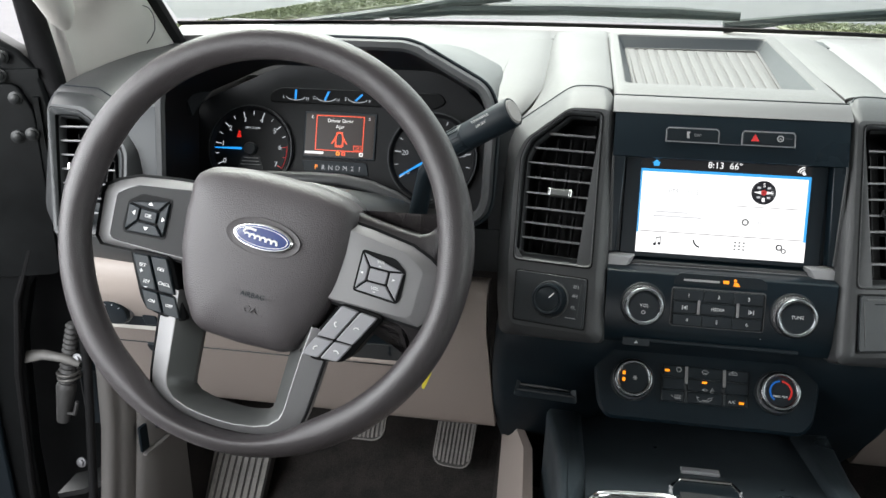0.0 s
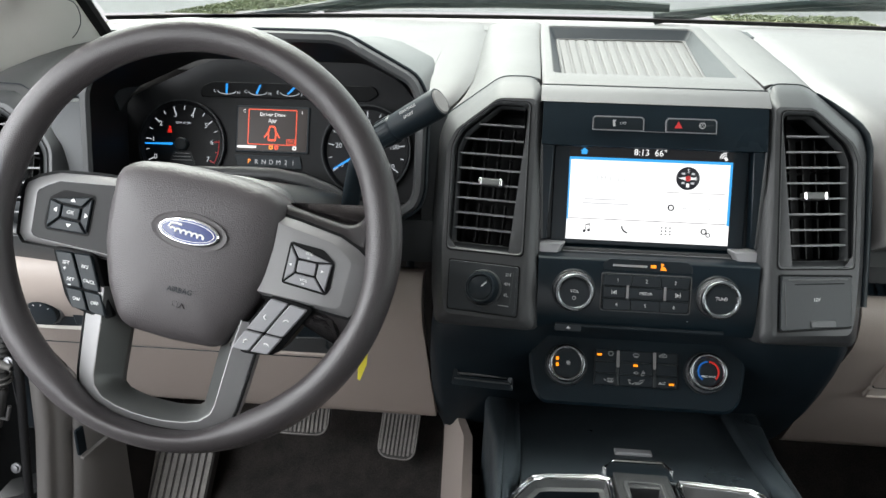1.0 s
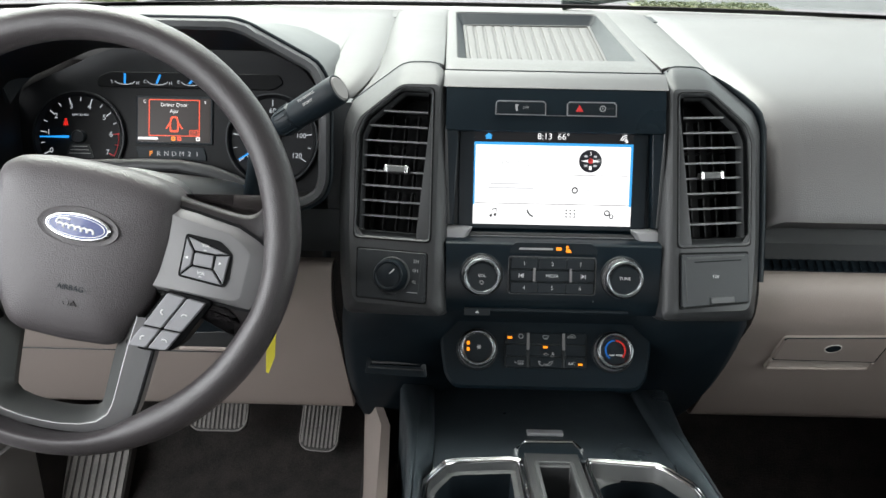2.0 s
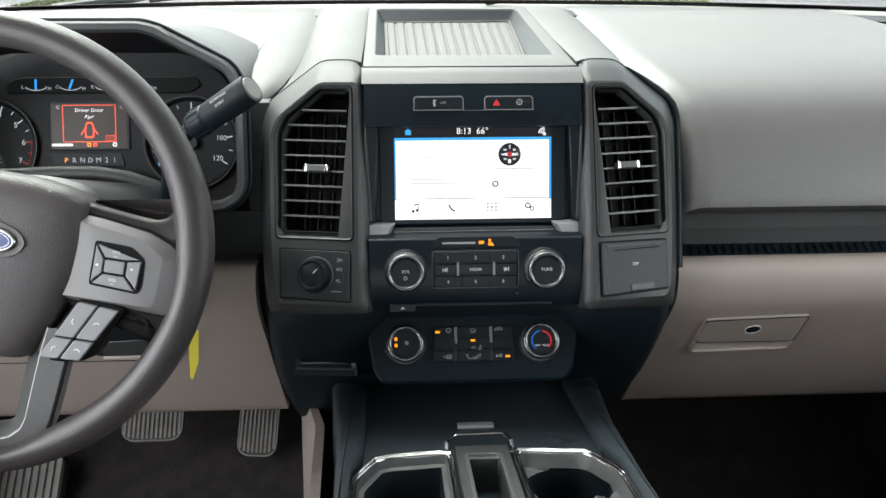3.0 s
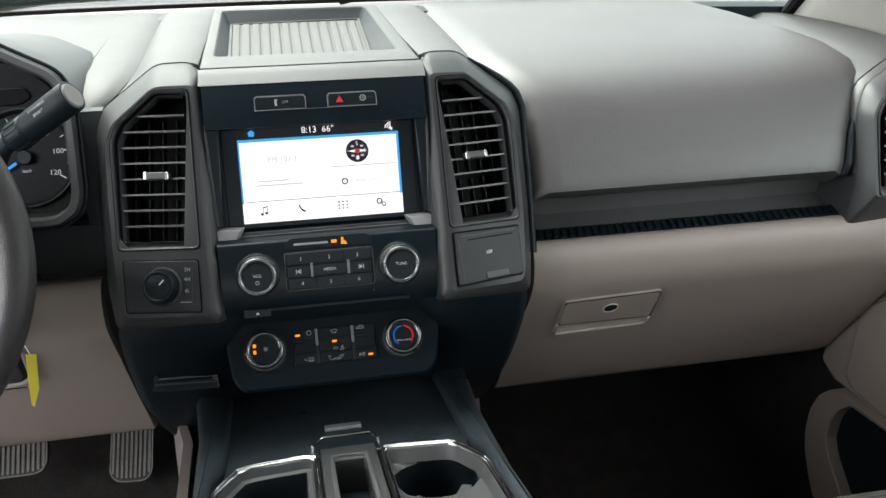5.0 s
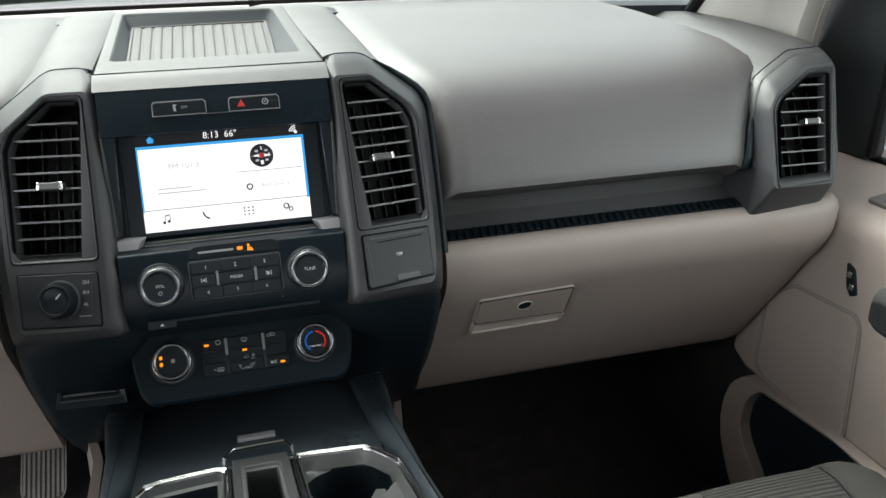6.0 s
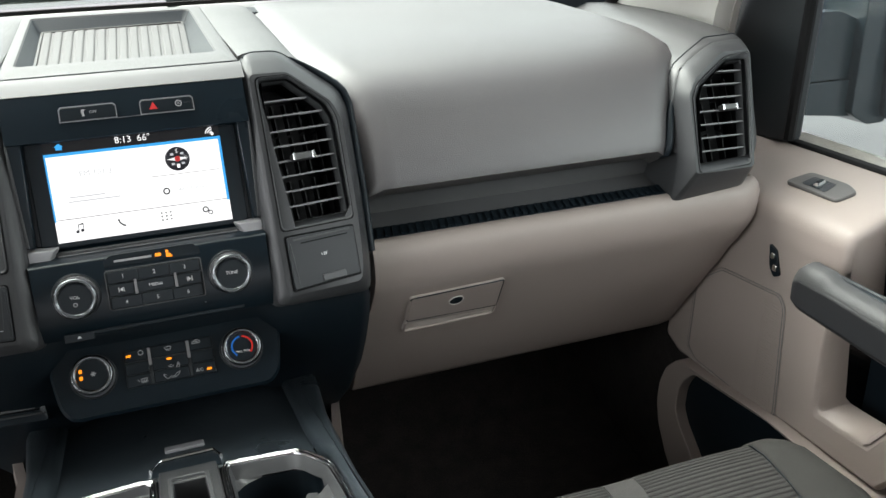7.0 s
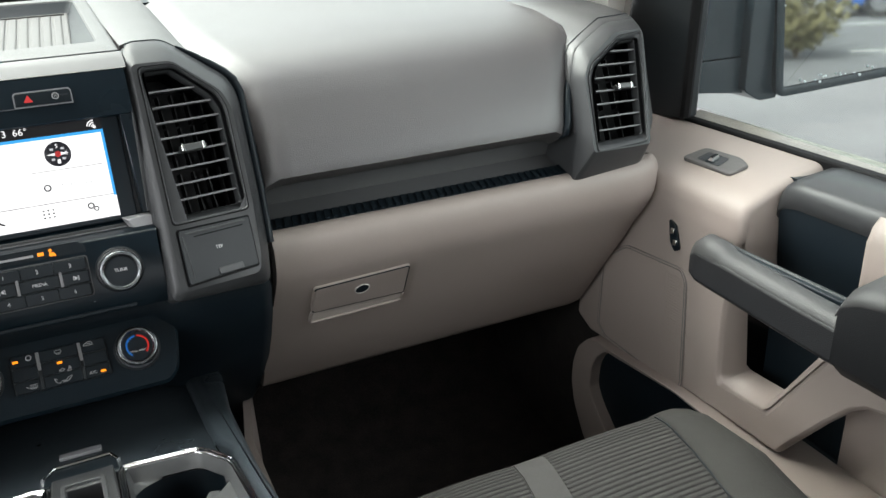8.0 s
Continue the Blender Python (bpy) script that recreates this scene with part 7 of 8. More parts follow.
solid_grid(bm, [[(0.866, y, 0.632 + e), (0.8665, y, 0.645 + e), (0.869, y, 0.656 + e), (0.878, y, 0.664 + e), (0.91, y, 0.669 + e), (0.95, y, 0.672 + e)] for y, e in ((0.8475, -0.016), (0.845, -0.008), (0.838, -0.002), (0.82, 0.002), (0.78, 0.002), (0.7, 0.002), (0.5, 0.002), (0.1, 0.002))], (0.015, 0, -0.015))
part("upper_pad", bm, FRAME_GREY, door, "grey soft pad on the door's shoulder", smooth=50)
bm = B()
solid_grid(bm, [[(0.885, y, 0.48), (0.873, y, 0.57), (0.868, y, 0.628 + e), (0.870, y, 0.634 + e)] for y, e in ((0.8445, -0.010), (0.836, -0.002), (0.82, 0.002), (0.7, 0.002), (0.5, 0.002), (0.1, 0.002))], (0.015, 0, 0))
part("lower_pad", bm, BLACK, door, "black pad below the door's shoulder", smooth=50)
bm = B()
solid_grid(bm, [[(0.868, y, 0.66), (0.852 + e, y, 0.652), (0.846 + e, y, 0.635), (0.846 + e, y, 0.56), (0.86, y, 0.545)] for y, e in ((0.703, 0.012), (0.700, 0.003), (0.69, 0.0), (0.5, 0.0), (0.1, 0.0))], (0.01, 0, 0))
part("rear_insert", bm, BEIGE, door, "beige insert behind the armrest", smooth=50)
# window switch, lock plate
WS = fuv((0.870, 0.972, 0.6562), (0.03, -1, 0), (0.95, 0.03, 0.29))
part("window_switch", poly(B(), rounded([(-0.046, -0.018), (0.05, -0.02), (0.054, 0.012), (0.03, 0.022), (-0.035, 0.02)], 0.008), -0.006, 0.003, WS), SWITCH_GREY, door, "grey plate with a window switch", bevel=0.0015)
part("switch_well", poly(B(), rounded([(-0.022, -0.011), (0.022, -0.012), (0.02, 0.011), (-0.02, 0.011)], 0.004), 0.0, 0.0035, WS), CHARCOAL, door)
part("switch_slot", poly(B(), [(-0.006, -0.0105), (0.010, -0.0105), (0.006, 0.0105), (-0.008, 0.0105)], 0.002, 0.0040, WS), BLACK, door)
part("switch_rocker", levels(B(), [(rrect(0.012, 0.016, 0.002), 0.003), (rrect(0.006, 0.012, 0.002, 0.002, 0), 0.0085)], WS), CHROME, door, smooth=0)
part("lock_plate", poly(B(), rounded(side([(0.983, 0.578), (0.968, 0.572), (0.957, 0.538), (0.968, 0.532), (0.978, 0.545)]), 0.004), -0.815, -0.8065, XD), BLACK, door, "small lock plate with a chrome edge", bevel=0.001)
for y, z in ((0.972, 0.563), (0.966, 0.547)):
    part("lock_key", poly(B(), rrect(0.008, 0.009, 0.002, -y, z), -0.81, -0.804, XD), CHROME, door, bevel=0.001)
# window frame, seals and mirror sail
bm = block(B(), 0.945, 0.964, 0.1, 1.125, 0.655, 0.6765)
part("sill_seal", bm, RUBBER_SEAL, door, "black rubber seal along the window sill", bevel=0.004)
sail = [(1.115, 0.675), (1.24, 0.66), (1.36, 0.80), (1.18, 1.05), (0.86, 1.31), (0.80, 1.31), (1.105, 0.93)]
part("window_frame", poly(B(), [(-y, z) for y, z in sail], -0.965, -0.935, XD), CHARCOAL, door, "dark frame at the front of the window", bevel=0.006)
part("frame_seal", tube(B(), [(0.935, 1.112, 0.68), (0.935, 1.10, 0.92), (0.92, 0.84, 1.28)], 0.009, 8), RUBBER_SEAL, door)
part("belt_strip", block(B(), 0.972, 1.022, 0.0, 1.17, 0.64, 0.6690), WET_STRIP, door, "wet outer strip below the window", bevel=0.004)
part("outer_skin", poly(B(), side([(1.25, -0.1), (1.25, 0.64), (0.0, 0.64), (0.0, -0.1)]), -1.0, -0.97, XD), PAINT, door, bevel=0.01)

# ---- passenger seat ----
seat = thing("passenger_seat", "grey cloth truck seat cushion with ribbed centre panels", "car seat", at=(0.5, 0.4, 0.0))


SEAT = [(0.802, 0.30), (0.816, 0.345), (0.813, 0.382), (0.803, 0.402), (0.785, 0.417), (0.755, 0.426), (0.70, 0.430), (0.60, 0.427), (0.45, 0.412), (0.30, 0.40)]
lean_in = lambda x, y: x - 0.22 * max(0.0, 0.79 - y)      # the panels taper towards the backrest


def cushion(x0, x1, dip=0.0):
    rows = []
    for y, z in SEAT:
        rows.append([(lean_in(x0 + (x1 - x0) * i / 8, y), y, z - dip * (2 * i / 8 - 1) ** 2) for i in range(9)])
    return solid_grid(B(), rows, (0, -0.01, -0.08))


for x0, x1, m_ in ((0.20, 0.305, CLOTH), (0.305, 0.436, CLOTH_RIB), (0.474, 0.637, CLOTH_RIB)):
    part("cushion_panel", cushion(x0, x1, dip=0.002), m_, seat, smooth=70)
part("cushion_band", cushion(0.436, 0.474), CLOTH_BAND, seat, "pale grey cloth band")
line = resample(SEAT[1:9] + [(0.45, 0.30), (0.80, 0.30)], 125)
line = [p for p in line if p[1] > 0.35 and p[0] > 0.46]
for x0, x1 in ((0.305, 0.436), (0.474, 0.637)):
    for y, z in line:
        path = [(lean_in(x0 + (x1 - x0) * k, y), y, z + 0.0004 - 0.002 * (2 * k - 1) ** 2) for k in (0.01, 0.25, 0.5, 0.75, 0.99)]
        part("cloth_rib", tube(B(), path, 0.0017, 5, flat=0.7), CLOTH_RIB, seat, smooth=70)
rows = []
for y, z in SEAT:
    x = lean_in(0.637, y)
    w = 0.100 - 0.045 * max(0, (y - 0.66) / 0.15) ** 2
    rows.append([(x, y + 0.002, z - 0.004), (x + 0.004, y + 0.001, z + 0.002), (x + 0.022, y - 0.002, z + 0.006), (x + w * 0.6, y - 0.010, z + 0.004), (x + w * 0.9, y - 0.024, z - 0.020), (x + w, y - 0.034, z - 0.06), (x + w, y - 0.034, z - 0.13)])
part("side_bolster", solid_grid(B(), rows, (-0.01, -0.01, -0.03)), CLOTH, seat, "dark grey cloth side bolster", smooth=70)
part("seam_piping", tube(B(), [(lean_in(0.637, y), y, z - 0.0005) for y, z in SEAT[1:9]], 0.0008, 6), BLACK, seat)
part("seat_base", block(B(), 0.26, 0.72, 0.2, 0.74, 0.0, 0.30), BLACK, seat, bevel=0.01)


def seat_back(parent, x0, x1):
    """An unseen padded backrest and headrest that lean back over the cushion's rear and block light."""
    mid, w = 0.5 * (x0 + x1), x1 - x0
    rows = []
    for z, y, n_ in ((0.36, 0.20, 0.92), (0.45, 0.20, 1.0), (0.60, 0.165, 1.0), (0.75, 0.12, 0.97), (0.88, 0.085, 0.90), (0.94, 0.065, 0.78), (0.955, 0.04, 0.6)):
        h = 0.5 * w * n_
        rows.append([(mid - h, y - 0.06, z), (mid - h * 0.92, y + 0.012, z), (mid - h * 0.7, y + 0.02, z), (mid, y, z), (mid + h * 0.7, y + 0.02, z), (mid + h * 0.92, y + 0.012, z), (mid + h, y - 0.06, z)])
    part("backrest", solid_grid(B(), rows, (0, -0.10, 0)), CLOTH, parent, smooth=70)
    rest = rrect(0.26, 0.18, 0.05, 0, 0)
    part("headrest", levels(B(), [(inset(rest, 0.02), -0.05), (rest, -0.03), (rest, 0.03), (inset(rest, 0.02), 0.05)], leaning((mid, 0.0, 1.06), 12), close_bottom=True), CLOTH, parent, smooth=60)


seat_back(seat, 0.27, 0.74)
# never in view; added with the backrests to shadow the lower cab
dseat = thing("unseen_driver_seat", "grey cloth driver seat, unseen, added to block rear light", "car seat", at=(-0.5, 0.1, 0.0))
part("cushion", solid_grid(B(), [[(-0.73, y, z - 0.02), (-0.66, y, z), (-0.5, y, z - 0.012), (-0.34, y, z), (-0.27, y, z - 0.02)] for y, z in ((0.60, 0.28), (0.615, 0.33), (0.60, 0.37), (0.55, 0.39), (0.4, 0.385), (0.15, 0.37))], (0, -0.01, -0.1)), CLOTH, dseat, smooth=70)
part("seat_base", block(B(), -0.71, -0.29, 0.1, 0.55, 0.0, 0.28), BLACK, dseat, bevel=0.01)
seat_back(dseat, -0.74, -0.27)

bm = B()
solid_grid(bm, [[(0.835, y, z) for y in (1.06, 1.15, 1.25, 1.45, 1.77)] for z in (-0.03, 0.15, 0.35, 0.60)], (0.02, 0, 0))
alone("wall_footwell", bm, CARPET, "black carpeted side of the passenger footwell", "wall", kind="structure")

# ---- driver's door opening: jamb, hinge, wiring boot ----
bm = B()
solid_grid(bm, [[(-0.868, y0 + 0.01, z), (-0.863, y0 - 0.003, z), (-0.852, y0, z), (-0.846, y0 + 0.012, z), (-0.847, y0 + 0.019, z), (-0.842, y0 + 0.026, z), (-0.833, y0 + 0.048, z)] for z, y0 in ((-0.02, 1.07), (0.1, 1.10), (0.2, 1.13), (0.3, 1.155), (0.4, 1.165), (0.5, 1.16), (0.62, 1.14))], (-0.01, 0.03, 0))
alone("trim_jamb", bm, KICK_GREY, "grey plastic trim along the door opening", "wall", kind="structure", smooth=60)
JAMB = ((-0.02, 1.07), (0.1, 1.10), (0.2, 1.13), (0.3, 1.155), (0.4, 1.165), (0.5, 1.16), (0.62, 1.14))
bm = B()
solid_grid(bm, [[(-0.8315, y0 + 0.052, z), (-0.822, y0 + 0.066, z), (-0.812, y0 + 0.105, z), (-0.803, 1.30, z)] for z, y0 in JAMB], (-0.02, 0, 0))
alone("wall_kick", bm, KICK_GREY, "grey kick panel beside the pedals", "wall", kind="structure", smooth=60)
bm = B()
solid_grid(bm, [[(-0.802, y, z) for y in (1.302, 1.5, 1.77)] for z in (-0.02, 0.3, 0.62)], (-0.02, 0, 0))
alone("wall_footwell_driver", bm, CARPET, "dark carpeted side of the driver footwell", "wall", kind="structure")
FB = fuv((-0.8125, 1.215, 0.262), (0.20, 0.98, 0), (0, 0, 1))
kick = bpy.data.objects["wall_kick"]
part("hatch", poly(B(), rrect(0.018, 0.046, 0.002, -0.022, 0), -0.004, 0.0008, FB), BLACK, kick, bevel=0.001)
part("hatch_latch", poly(B(), rrect(0.016, 0.016, 0.003, 0.018, 0.006), -0.004, 0.0025, FB), BLACK, kick, bevel=0.001)
part("hatch_ledge", poly(B(), rrect(0.062, 0.004, 0.0015, 0.004, -0.030), -0.004, 0.004, FB), KICK_GREY, kick, bevel=0.001)
bm = tube(B(), [(-0.872, 1.06, -0.02), (-0.872, 1.12, 0.2), (-0.872, 1.155, 0.4), (-0.872, 1.17, 0.62), (-0.876, 1.195, 0.81), (-0.882, 1.185, 0.87), (-0.879, 1.160, 0.955), (-0.872, 0.95, 1.16), (-0.835, 0.7, 1.29)], 0.02, 10, taper=[0.35, 0.35, 0.35, 0.4, 0.8, 0.95, 0.85, 0.85, 0.85])
alone("trim_door_seal", bm, RUBBER_SEAL, "grey-black rubber seal round the door opening", "door seal", kind="structure")
bm = B()
block(bm, -1.06, -0.882, 1.24, 1.6, -0.2, 0.82)
alone("wall_jamb", bm, JAMB_BLACK, "glossy black painted hinge pillar with dust", "pillar", kind="structure", bevel=0.012)
dd = thing("door_driver", "open black driver's door seen at its hinged edge", "car door", at=(-1.1, 1.2, -0.1))
DD = fuv((-0.90, 1.215, 0), (-0.93, -0.36, 0), (0, 0, 1))
edge = [(0.105, -0.15), (0.55, -0.15), (0.55, 0.93), (0.10, 0.925), (0.055, 0.905), (0.022, 0.882), (0.0, 0.855), (-0.008, 0.81), (-0.008, 0.66), (0.015, 0.60), (0.06, 0.54), (0.085, 0.45), (0.10, 0.25)]
edge = edge[::-1]
area = sum(edge[i][0] * edge[(i + 1) % len(edge)][1] - edge[(i + 1) % len(edge)][0] * edge[i][1] for i in range(len(edge)))
edge = edge if area > 0 else edge[::-1]
part("door_shell", poly(B(), edge, -0.05, 0.0, DD), JAMB_BLACK, dd, "glossy black door shell", bevel=0.006)
part("hinge_plate", poly(B(), rounded([(0.012, 0.56), (0.10, 0.56), (0.10, 0.84), (0.03, 0.84), (0.012, 0.80)], 0.012), -0.058, -0.048, DD), JAMB_BLACK, dd, "black hinge plate", bevel=0.002)
part("inner_panel", poly(B(), [(0.135, -0.15), (0.5, -0.15), (0.5, 0.80), (0.135, 0.80)], -0.062, -0.048, DD), BLACK, dd, bevel=0.004)
bm = B()
for x0, x1, z0, z1 in ((0.0, 0.060, 0.845, 0.858), (0.02, 0.07, 0.795, 0.803), (0.005, 0.012, 0.66, 0.82)):
    block(bm, x0, x1, z0, z1, -0.056, -0.048, DD)
part("pressed_rib", bm, JAMB_BLACK, dd, smooth=0)
part("edge_seal", tube(B(), [DD @ Vector((x, z, -0.054)) for x, z in ((0.115, -0.1), (0.110, 0.2), (0.098, 0.4), (0.08, 0.52), (0.05, 0.6))], 0.005, 8), RUBBER_SEAL, dd)
GREY_STRAP = mat("worn_strap_metal", (0.11, 0.106, 0.1), 0.5, metal=0.4, vary=0.35, stain=40)
boot = thing("wiring_boot", "grey ribbed rubber wiring boot between door and pillar", "wiring boot", at=(-0.9, 1.1, 0.4))
bm = B()
BT = fuv((-0.917, 1.172, 0.392), (1, 0, 0), (0, 1, 0))
prof = [(0.010, -0.10), (0.013, -0.06), (0.0155, -0.035)]
for i in range(13):
    prof += [(0.0145 - 0.0004 * i, -0.03 + 0.009 * i), (0.0118 - 0.0004 * i, -0.0255 + 0.009 * i)]
turned(bm, prof, BT @ pose(0, 0, 0, 0, 14, 0), 20)
tube(bm, [(-0.932, 1.172, 0.325), (-0.93, 1.168, 0.312), (-0.915, 1.166, 0.312), (-0.908, 1.168, 0.335)], 0.003, 8)
part("boot", bm, mat("grey_rubber", (0.06, 0.059, 0.058), 0.6, grain=300, bump=0.2), boot, smooth=30)
strap = [(-0.995, 1.150, 0.418), (-0.965, 1.147, 0.421), (-0.935, 1.146, 0.428), (-0.905, 1.148, 0.424), (-0.882, 1.152, 0.414)]
part("check_strap", tube(B(), strap, 0.010, 10, flat=0.4, taper=[1.0, 1.05, 0.8, 0.7, 0.55]), GREY_STRAP, boot, "worn metal check strap")
for z in (0.386, 0.378):
    part("boot_clip", tube(B(), [(-0.917 + 0.0165 * math.cos(a), 1.172 + 0.0165 * math.sin(a), z) for a in [2 * math.pi * i / 16 for i in range(16)]], 0.0022, 6, closed=True), GREY_STRAP, boot)
part("hinge_bracket", solid_grid(B(), [[(-0.96, 1.15, 0.165), (-0.92, 1.16, 0.172), (-0.885, 1.165, 0.190)], [(-0.955, 1.20, 0.170), (-0.92, 1.21, 0.178), (-0.885, 1.215, 0.195)]], (0, 0.004, -0.012)), BOLT_BLACK, dd, "dusty black hinge bracket")
part("wiring_block", block(B(), -0.925, -0.895, 1.205, 1.238, 0.27, 0.37), BLACK, dd, bevel=0.004)
facing = DD.to_3x3() @ Vector((0, 0, -1))
for s, z in ((0.0327, 0.820), (0.0377, 0.767), (0.0189, 0.770), (0.0475, 0.851), (0.0414, 0.8746)):
    bolt = alone("bolt", turned(B(), [(0.0095, -0.006), (0.0095, 0.002), (0.0062, 0.003), (0.0062, 0.006), (0.0045, 0.007)], fuv(DD @ Vector((s, z, -0.058)), (facing.y, -facing.x, 0), (0, 0, -1)), 12), BOLT_BLACK, "black painted hinge bolt on the door edge", "bolt", "hinge bolts")
for x, y, z in ((-0.925, 1.178, 0.212), (-0.889, 1.16, 0.418)):
    alone("bolt", turned(B(), [(0.0085, 0), (0.0085, 0.003), (0.0055, 0.0035), (0.0055, 0.007), (0.004, 0.0075)], fuv((x, y, z), (1, 0, 0), (0, 0.3, 1)), 12), DULL_METAL, "bare steel bolt on the black pillar", "bolt", "hinge bolts")

# ---- outside ----
GZ = -0.66
bm = B()
solid_grid(bm, [[(x, y, GZ) for x in (-1500, -60, -20, 0, 20, 60, 1500)] for y in (-1500, -60, -10, 10, 60, 1500)], (0, 0, -0.3))
alone("ground", bm, ASPHALT, "pale damp asphalt of a parking lot", "ground", kind="structure", smooth=0)
bm = B()
random.seed(4)
for k in range(9000):
    s = random.uniform(0, 1)
    x, y = (-6.75 + 1.25 * s + (0.3 + 1.5 * s) * random.uniform(0, 1), 12.6 + 6.2 * s) if k % 3 else (random.uniform(3.2, 5.6), random.uniform(12.2, 16.4))
    h, a = random.uniform(0.015, 0.05), random.uniform(0, 6.28)
    w = random.uniform(0.03, 0.08)
    dx, dy = w * math.cos(a), w * math.sin(a)
    p = [bm.verts.new((x - dx, y - dy, GZ + 0.05)), bm.verts.new((x + dx, y + dy, GZ + 0.05)), bm.verts.new((x + random.uniform(-0.05, 0.05), y + random.uniform(-0.05, 0.05), GZ + 0.05 + h))]
    bm.faces.new(p)
grass = alone("grass", bm, GRASS, "rough green grass verge beyond the lot", "grass", kind="stuff", smooth=0)
bm = B()
for xa, xb, ya, yb, wa, wb in ((-6.75, -5.5, 12.6, 18.8, 0.3, 1.8), (3.1, 3.1, 12.0, 16.5, 2.6, 2.6)):
    solid_grid(bm, [[(xa + (xb - xa) * t + (wa + (wb - wa) * t) * i / 10, ya + (yb - ya) * t, GZ + 0.02 + 0.02 * math.sin(i * 1.3 + 9 * t)) for i in range(11)] for t in (0, 0.07, 0.4, 0.8, 1.0)], (0, 0, -0.06))
alone("ground_verge", bm, GRASS, "green grass islands beyond the lot", "verge", kind="structure")

WIPER = mat("wet_wiper_rubber", (0.022, 0.030, 0.030), 0.55, vary=0.3, spec=0.25, stain=30)
cowl = thing("truck_nose", "black hood, cowl and wipers of the truck", "truck front", at=(0, 2.2, 0.3))
bm = B()
solid_grid(bm, [[(x, y, z - 0.05 * (abs(x) / 0.9) ** 2) for x in (-0.9, -0.6, -0.25, 0, 0.25, 0.6, 0.9)] for y, z in ((1.86, 0.835), (2.0, 0.825), (2.4, 0.79), (2.8, 0.73), (3.0, 0.66))], (0, 0, -0.03))
part("hood", bm, HOOD_PAINT, cowl, "glossy black hood", smooth=60)
bm = B()
solid_grid(bm, [[(x, y - 0.12 * (abs(x) / 0.9) ** 2, z) for x in [-0.9 + 0.15 * i for i in range(13)]] for y, z in ((1.70, 0.852), (1.76, 0.862), (1.83, 0.862), (1.87, 0.85))], (0, 0, -0.02))
# pale grey-green with uneven tone
part("cowl_grille", bm, mat("pale_mottled_cowl_plastic", (0.16, 0.17, 0.15), 0.5, vary=0.4, stain=20), cowl, "pale mottled plastic cowl", smooth=60)
blades = ([(-0.535, 1.77, 0.876), (-0.41, 1.765, 0.891), (-0.20, 1.76, 0.8975), (0.0, 1.755, 0.8975), (0.112, 1.75, 0.895)], [(0.26, 1.80, 0.893), (0.45, 1.77, 0.905), (0.75, 1.66, 0.918)])
arms = ([(-0.70, 1.74, 0.858), (-0.60, 1.75, 0.872), (-0.52, 1.76, 0.885), (-0.41, 1.765, 0.905), (-0.30, 1.755, 0.915)], [(0.09, 1.78, 0.873), (0.20, 1.78, 0.8885), (0.36, 1.77, 0.906), (0.52, 1.755, 0.916)])
for blade, arm_path in zip(blades, arms):
    w = part("wiper", tube(B(), blade, 0.0088, 8, taper=[0.9] + [1.2] * (len(blade) - 2) + [0.9]), WIPER, cowl, "dark wiper blade")
    part("wiper_arm", tube(B(), arm_path, 0.0085, 8, taper=[1.4] + [1.0] * (len(arm_path) - 2) + [0.6]), WIPER, w)

# side mirror
mir = thing("side_mirror", "black door mirror with rain drops on its housing", "side mirror", at=(1.02, 1.2, 0.72))
MF = fuv((1.0, 1.235, 0.0), (1, 0.04, 0), (0, 0, 1))
part("foot", poly(B(), rounded([(-0.035, 0.695), (0.155, 0.670), (0.160, 0.735), (-0.035, 0.738)], 0.006), -0.05, 0.03, MF), MIRROR_BODY, mir, "lower foot of the door mirror", bevel=0.008)
part("foot_cover", poly(B(), rounded([(-0.035, 0.740), (0.162, 0.737), (0.150, 0.83), (0.10, 0.85), (-0.035, 0.85)], 0.010), -0.05, 0.026, MF), MIRROR_BODY, mir)
part("arm", poly(B(), rounded([(0.140, 0.678), (0.180, 0.656), (0.222, 0.656), (0.235, 0.88), (0.140, 0.88)], 0.008), -0.06, 0.045, MF), MIRROR_BODY, mir, bevel=0.010)
MR = fuv((1.32, 1.155, 0.812), (0.945, -0.293, 0.12), (0, 0.04, 1))
shell = rounded([(-0.138, -0.135), (0.15, -0.135), (0.17, 0.16), (-0.128, 0.17)], 0.02, 5)
bm = levels(B(), [([(x * 0.7, y * 0.75) for x, y in shell], -0.10), ([(x * 0.92, y * 0.95) for x, y in shell], -0.06), (shell, -0.01), (shell, 0.006), (inset(shell, 0.006), 0.009), (inset(shell, 0.014), 0.006), (inset(shell, 0.015), -0.002)], MR, close_top=True, close_bottom=True)
part("housing", bm, MIRROR_BODY, mir, "black mirror housing", smooth=50)
part("mirror_glass", poly(B(), inset(shell, 0.016), -0.004, 0.0005, MR), MIRROR, mir, "mirror glass reflecting dry shrubs")
drops = B()
random.seed(8)
for k in range(26):
    x, y = random.uniform(-0.10, 0.12), random.choice((random.uniform(-0.122, -0.112), random.uniform(0.02, 0.16)))
    if abs(y) < 0.11 and x > -0.09:
        x = random.uniform(-0.123, -0.112)
    bmesh.ops.create_icosphere(drops, subdivisions=1, radius=random.uniform(0.0015, 0.003), matrix=shift(MR, x, y, 0.008))
part("rain_drops", drops, mat("water_drop", (0.8, 0.85, 0.9), 0.08, spec=0.9), mir, kind="stuff")


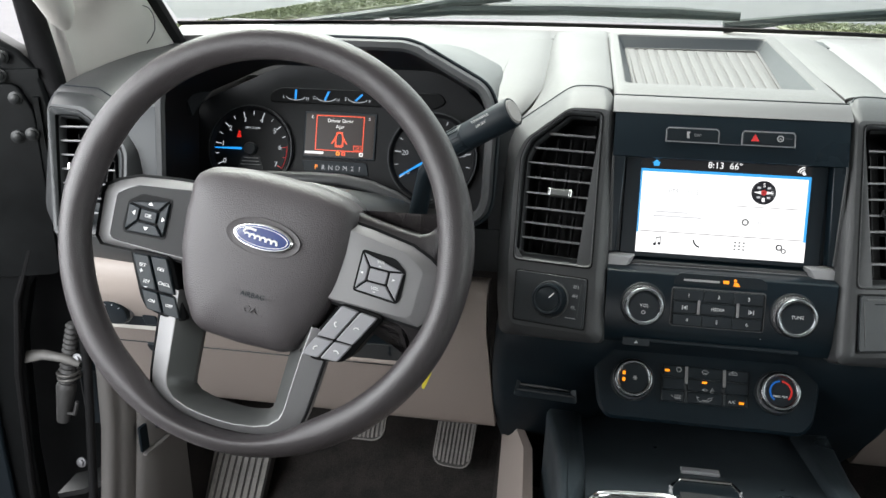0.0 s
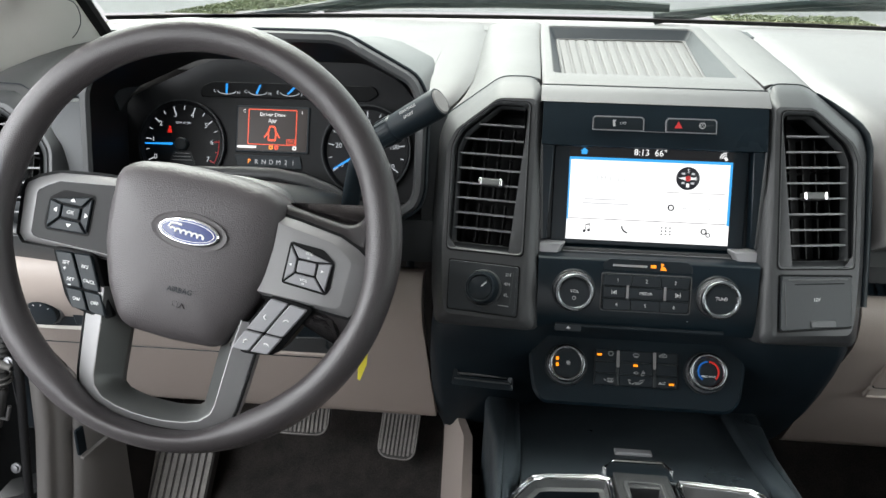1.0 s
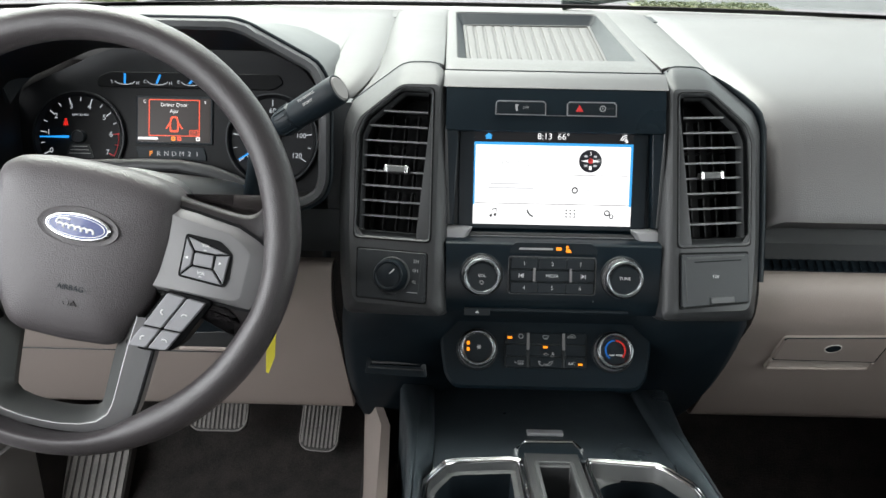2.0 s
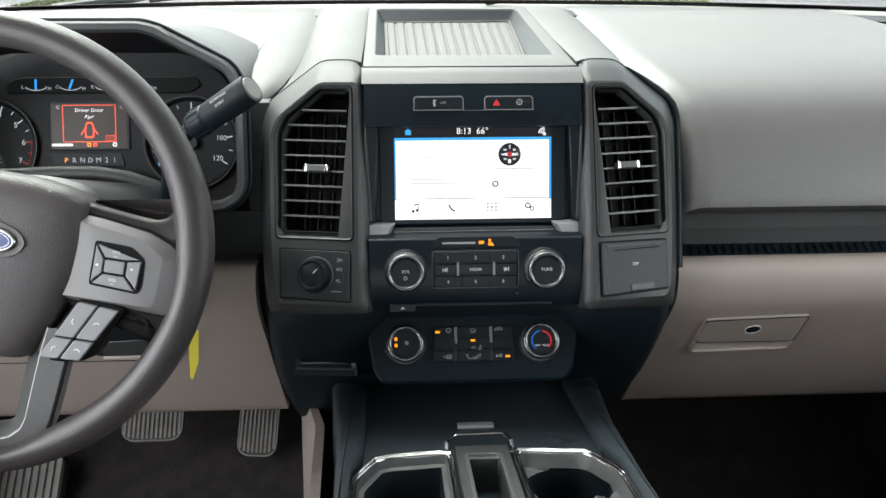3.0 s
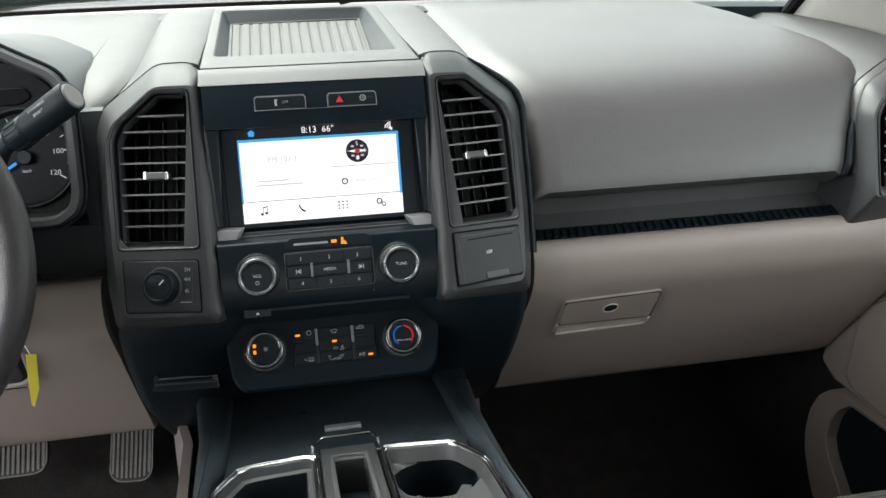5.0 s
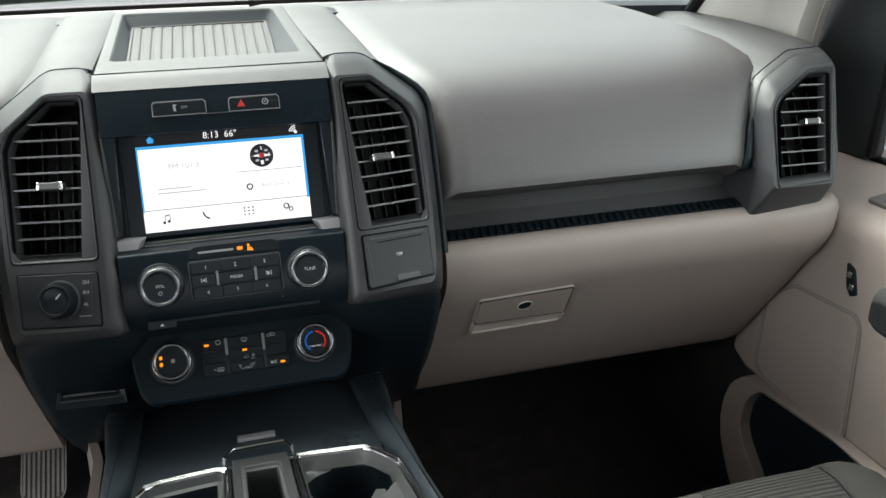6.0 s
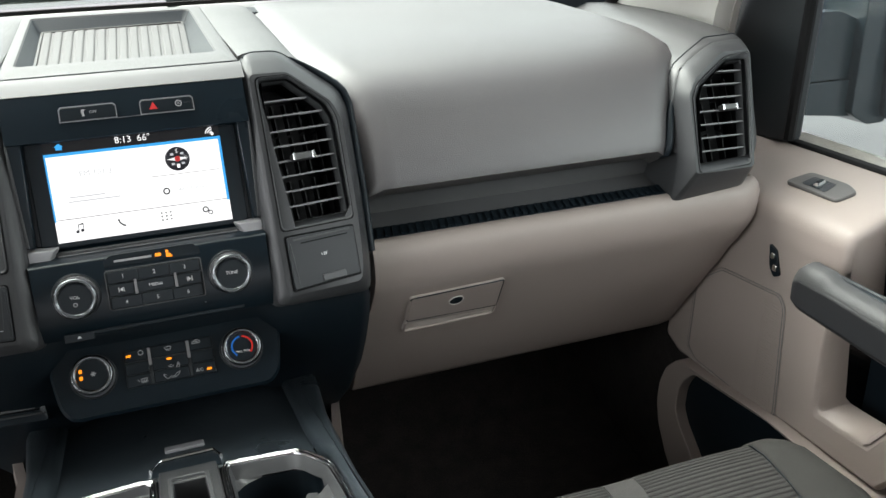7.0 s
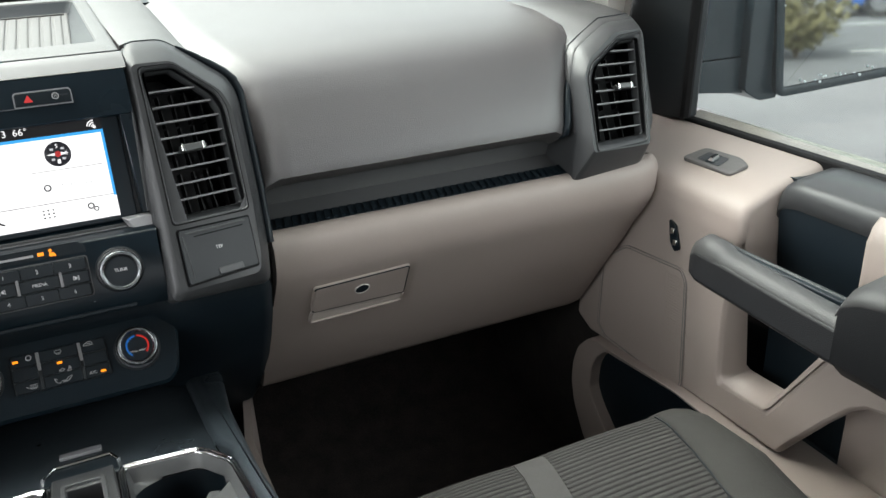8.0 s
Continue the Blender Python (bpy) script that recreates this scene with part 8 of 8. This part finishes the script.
def shrub(x, y, r, h, seed):
    rng = random.Random(seed)
    s = thing("shrub", "dry brown-green shrub at the edge of the lot", "shrub", "shrubs", at=(x, y, GZ))
    bm = B()
    for k in range(7):
        a = rng.uniform(0, 6.28)
        tube(bm, [(x, y, GZ), (x + 0.3 * r * math.cos(a), y + 0.3 * r * math.sin(a), GZ + h * 0.45), (x + 0.8 * r * math.cos(a), y + 0.8 * r * math.sin(a), GZ + h * rng.uniform(0.7, 1))], 0.03, 6, taper=[1, 0.7, 0.3])
    part("trunk", bm, BARK, s)
    bm = B()
    for k in range(1400):
        a, b, q = rng.uniform(0, 6.28), rng.uniform(0, 1), rng.uniform(0.35, 1)
        rr = r * q * math.sqrt(1 - (2 * b - 1) ** 2) * rng.uniform(0.8, 1.1)
        p = Vector((x + rr * math.cos(a), y + rr * math.sin(a), GZ + 0.15 + h * b))
        d1, d2 = Vector((rng.uniform(-1, 1), rng.uniform(-1, 1), rng.uniform(-1, 1))) * 0.09, Vector((rng.uniform(-1, 1), rng.uniform(-1, 1), rng.uniform(-1, 1))) * 0.06
        bm.faces.new([bm.verts.new(p + d1), bm.verts.new(p + d2), bm.verts.new(p - d1), bm.verts.new(p - d2)])
    part("crown", bm, LEAF, s, smooth=0, kind="stuff")
    return s


for i, (x, y, r, h) in enumerate(((3.95, -10.6, 0.8, 1.6), (2.7, -9.6, 0.8, 1.1), (3.9, -13.2, 1.1, 1.9), (2.4, -12.0, 1.0, 1.6))):
    shrub(x, y, r, h, i)

# parked car and bay lines behind the truck
car = thing("parked_car", "blue car parked across the lot", "car", at=(8.6, -18.4, GZ))
CR = pose(8.6, -18.4, GZ, 0, 0, 4)
body = rounded([(-2.1, 0.25), (2.1, 0.25), (2.15, 0.65), (2.0, 0.85), (1.2, 0.92), (0.6, 1.4), (-1.1, 1.42), (-1.75, 0.95), (-2.1, 0.85)], 0.12)
CF = CR @ fuv((0, 0, 0), (1, 0, 0), (0, 0, 1))
part("body", levels(B(), [(inset(body, 0.06), -0.85), (body, -0.75), (body, 0.75), (inset(body, 0.06), 0.85)], CF, close_bottom=True), CAR_BLUE, car, smooth=50)
for z in (-0.852, 0.852):
    part("side_window", poly(B(), rounded([(-1.3, 0.95), (0.9, 0.95), (0.5, 1.3), (-0.95, 1.32)], 0.05), z - 0.008, z + 0.008, CF), GLOSS_BLACK, car)
    for x in (-1.3, 1.3):
        wl_ = part("wheel", turned(B(), [(0.32, -0.1), (0.34, -0.06), (0.34, 0.06), (0.32, 0.1)], CF @ pose(x, 0.33, z * 0.93), 24), TYRE, car)
        part("rim", turned(B(), [(0.2, -0.12), (0.18, 0.12)], CF @ pose(x, 0.33, z * 0.93), 20), DULL_METAL, wl_)
bm = B()
for y in (-11.3, -16.3):
    poly(bm, [(4.9, y), (10.5, y + 0.2), (10.5, y + 0.32), (4.9, y + 0.12)], GZ + 0.001, GZ + 0.006, Matrix.Identity(4))
alone("road_markings", bm, LINE_PAINT, "faded white parking bay lines on the asphalt", "line", kind="structure", smooth=0)
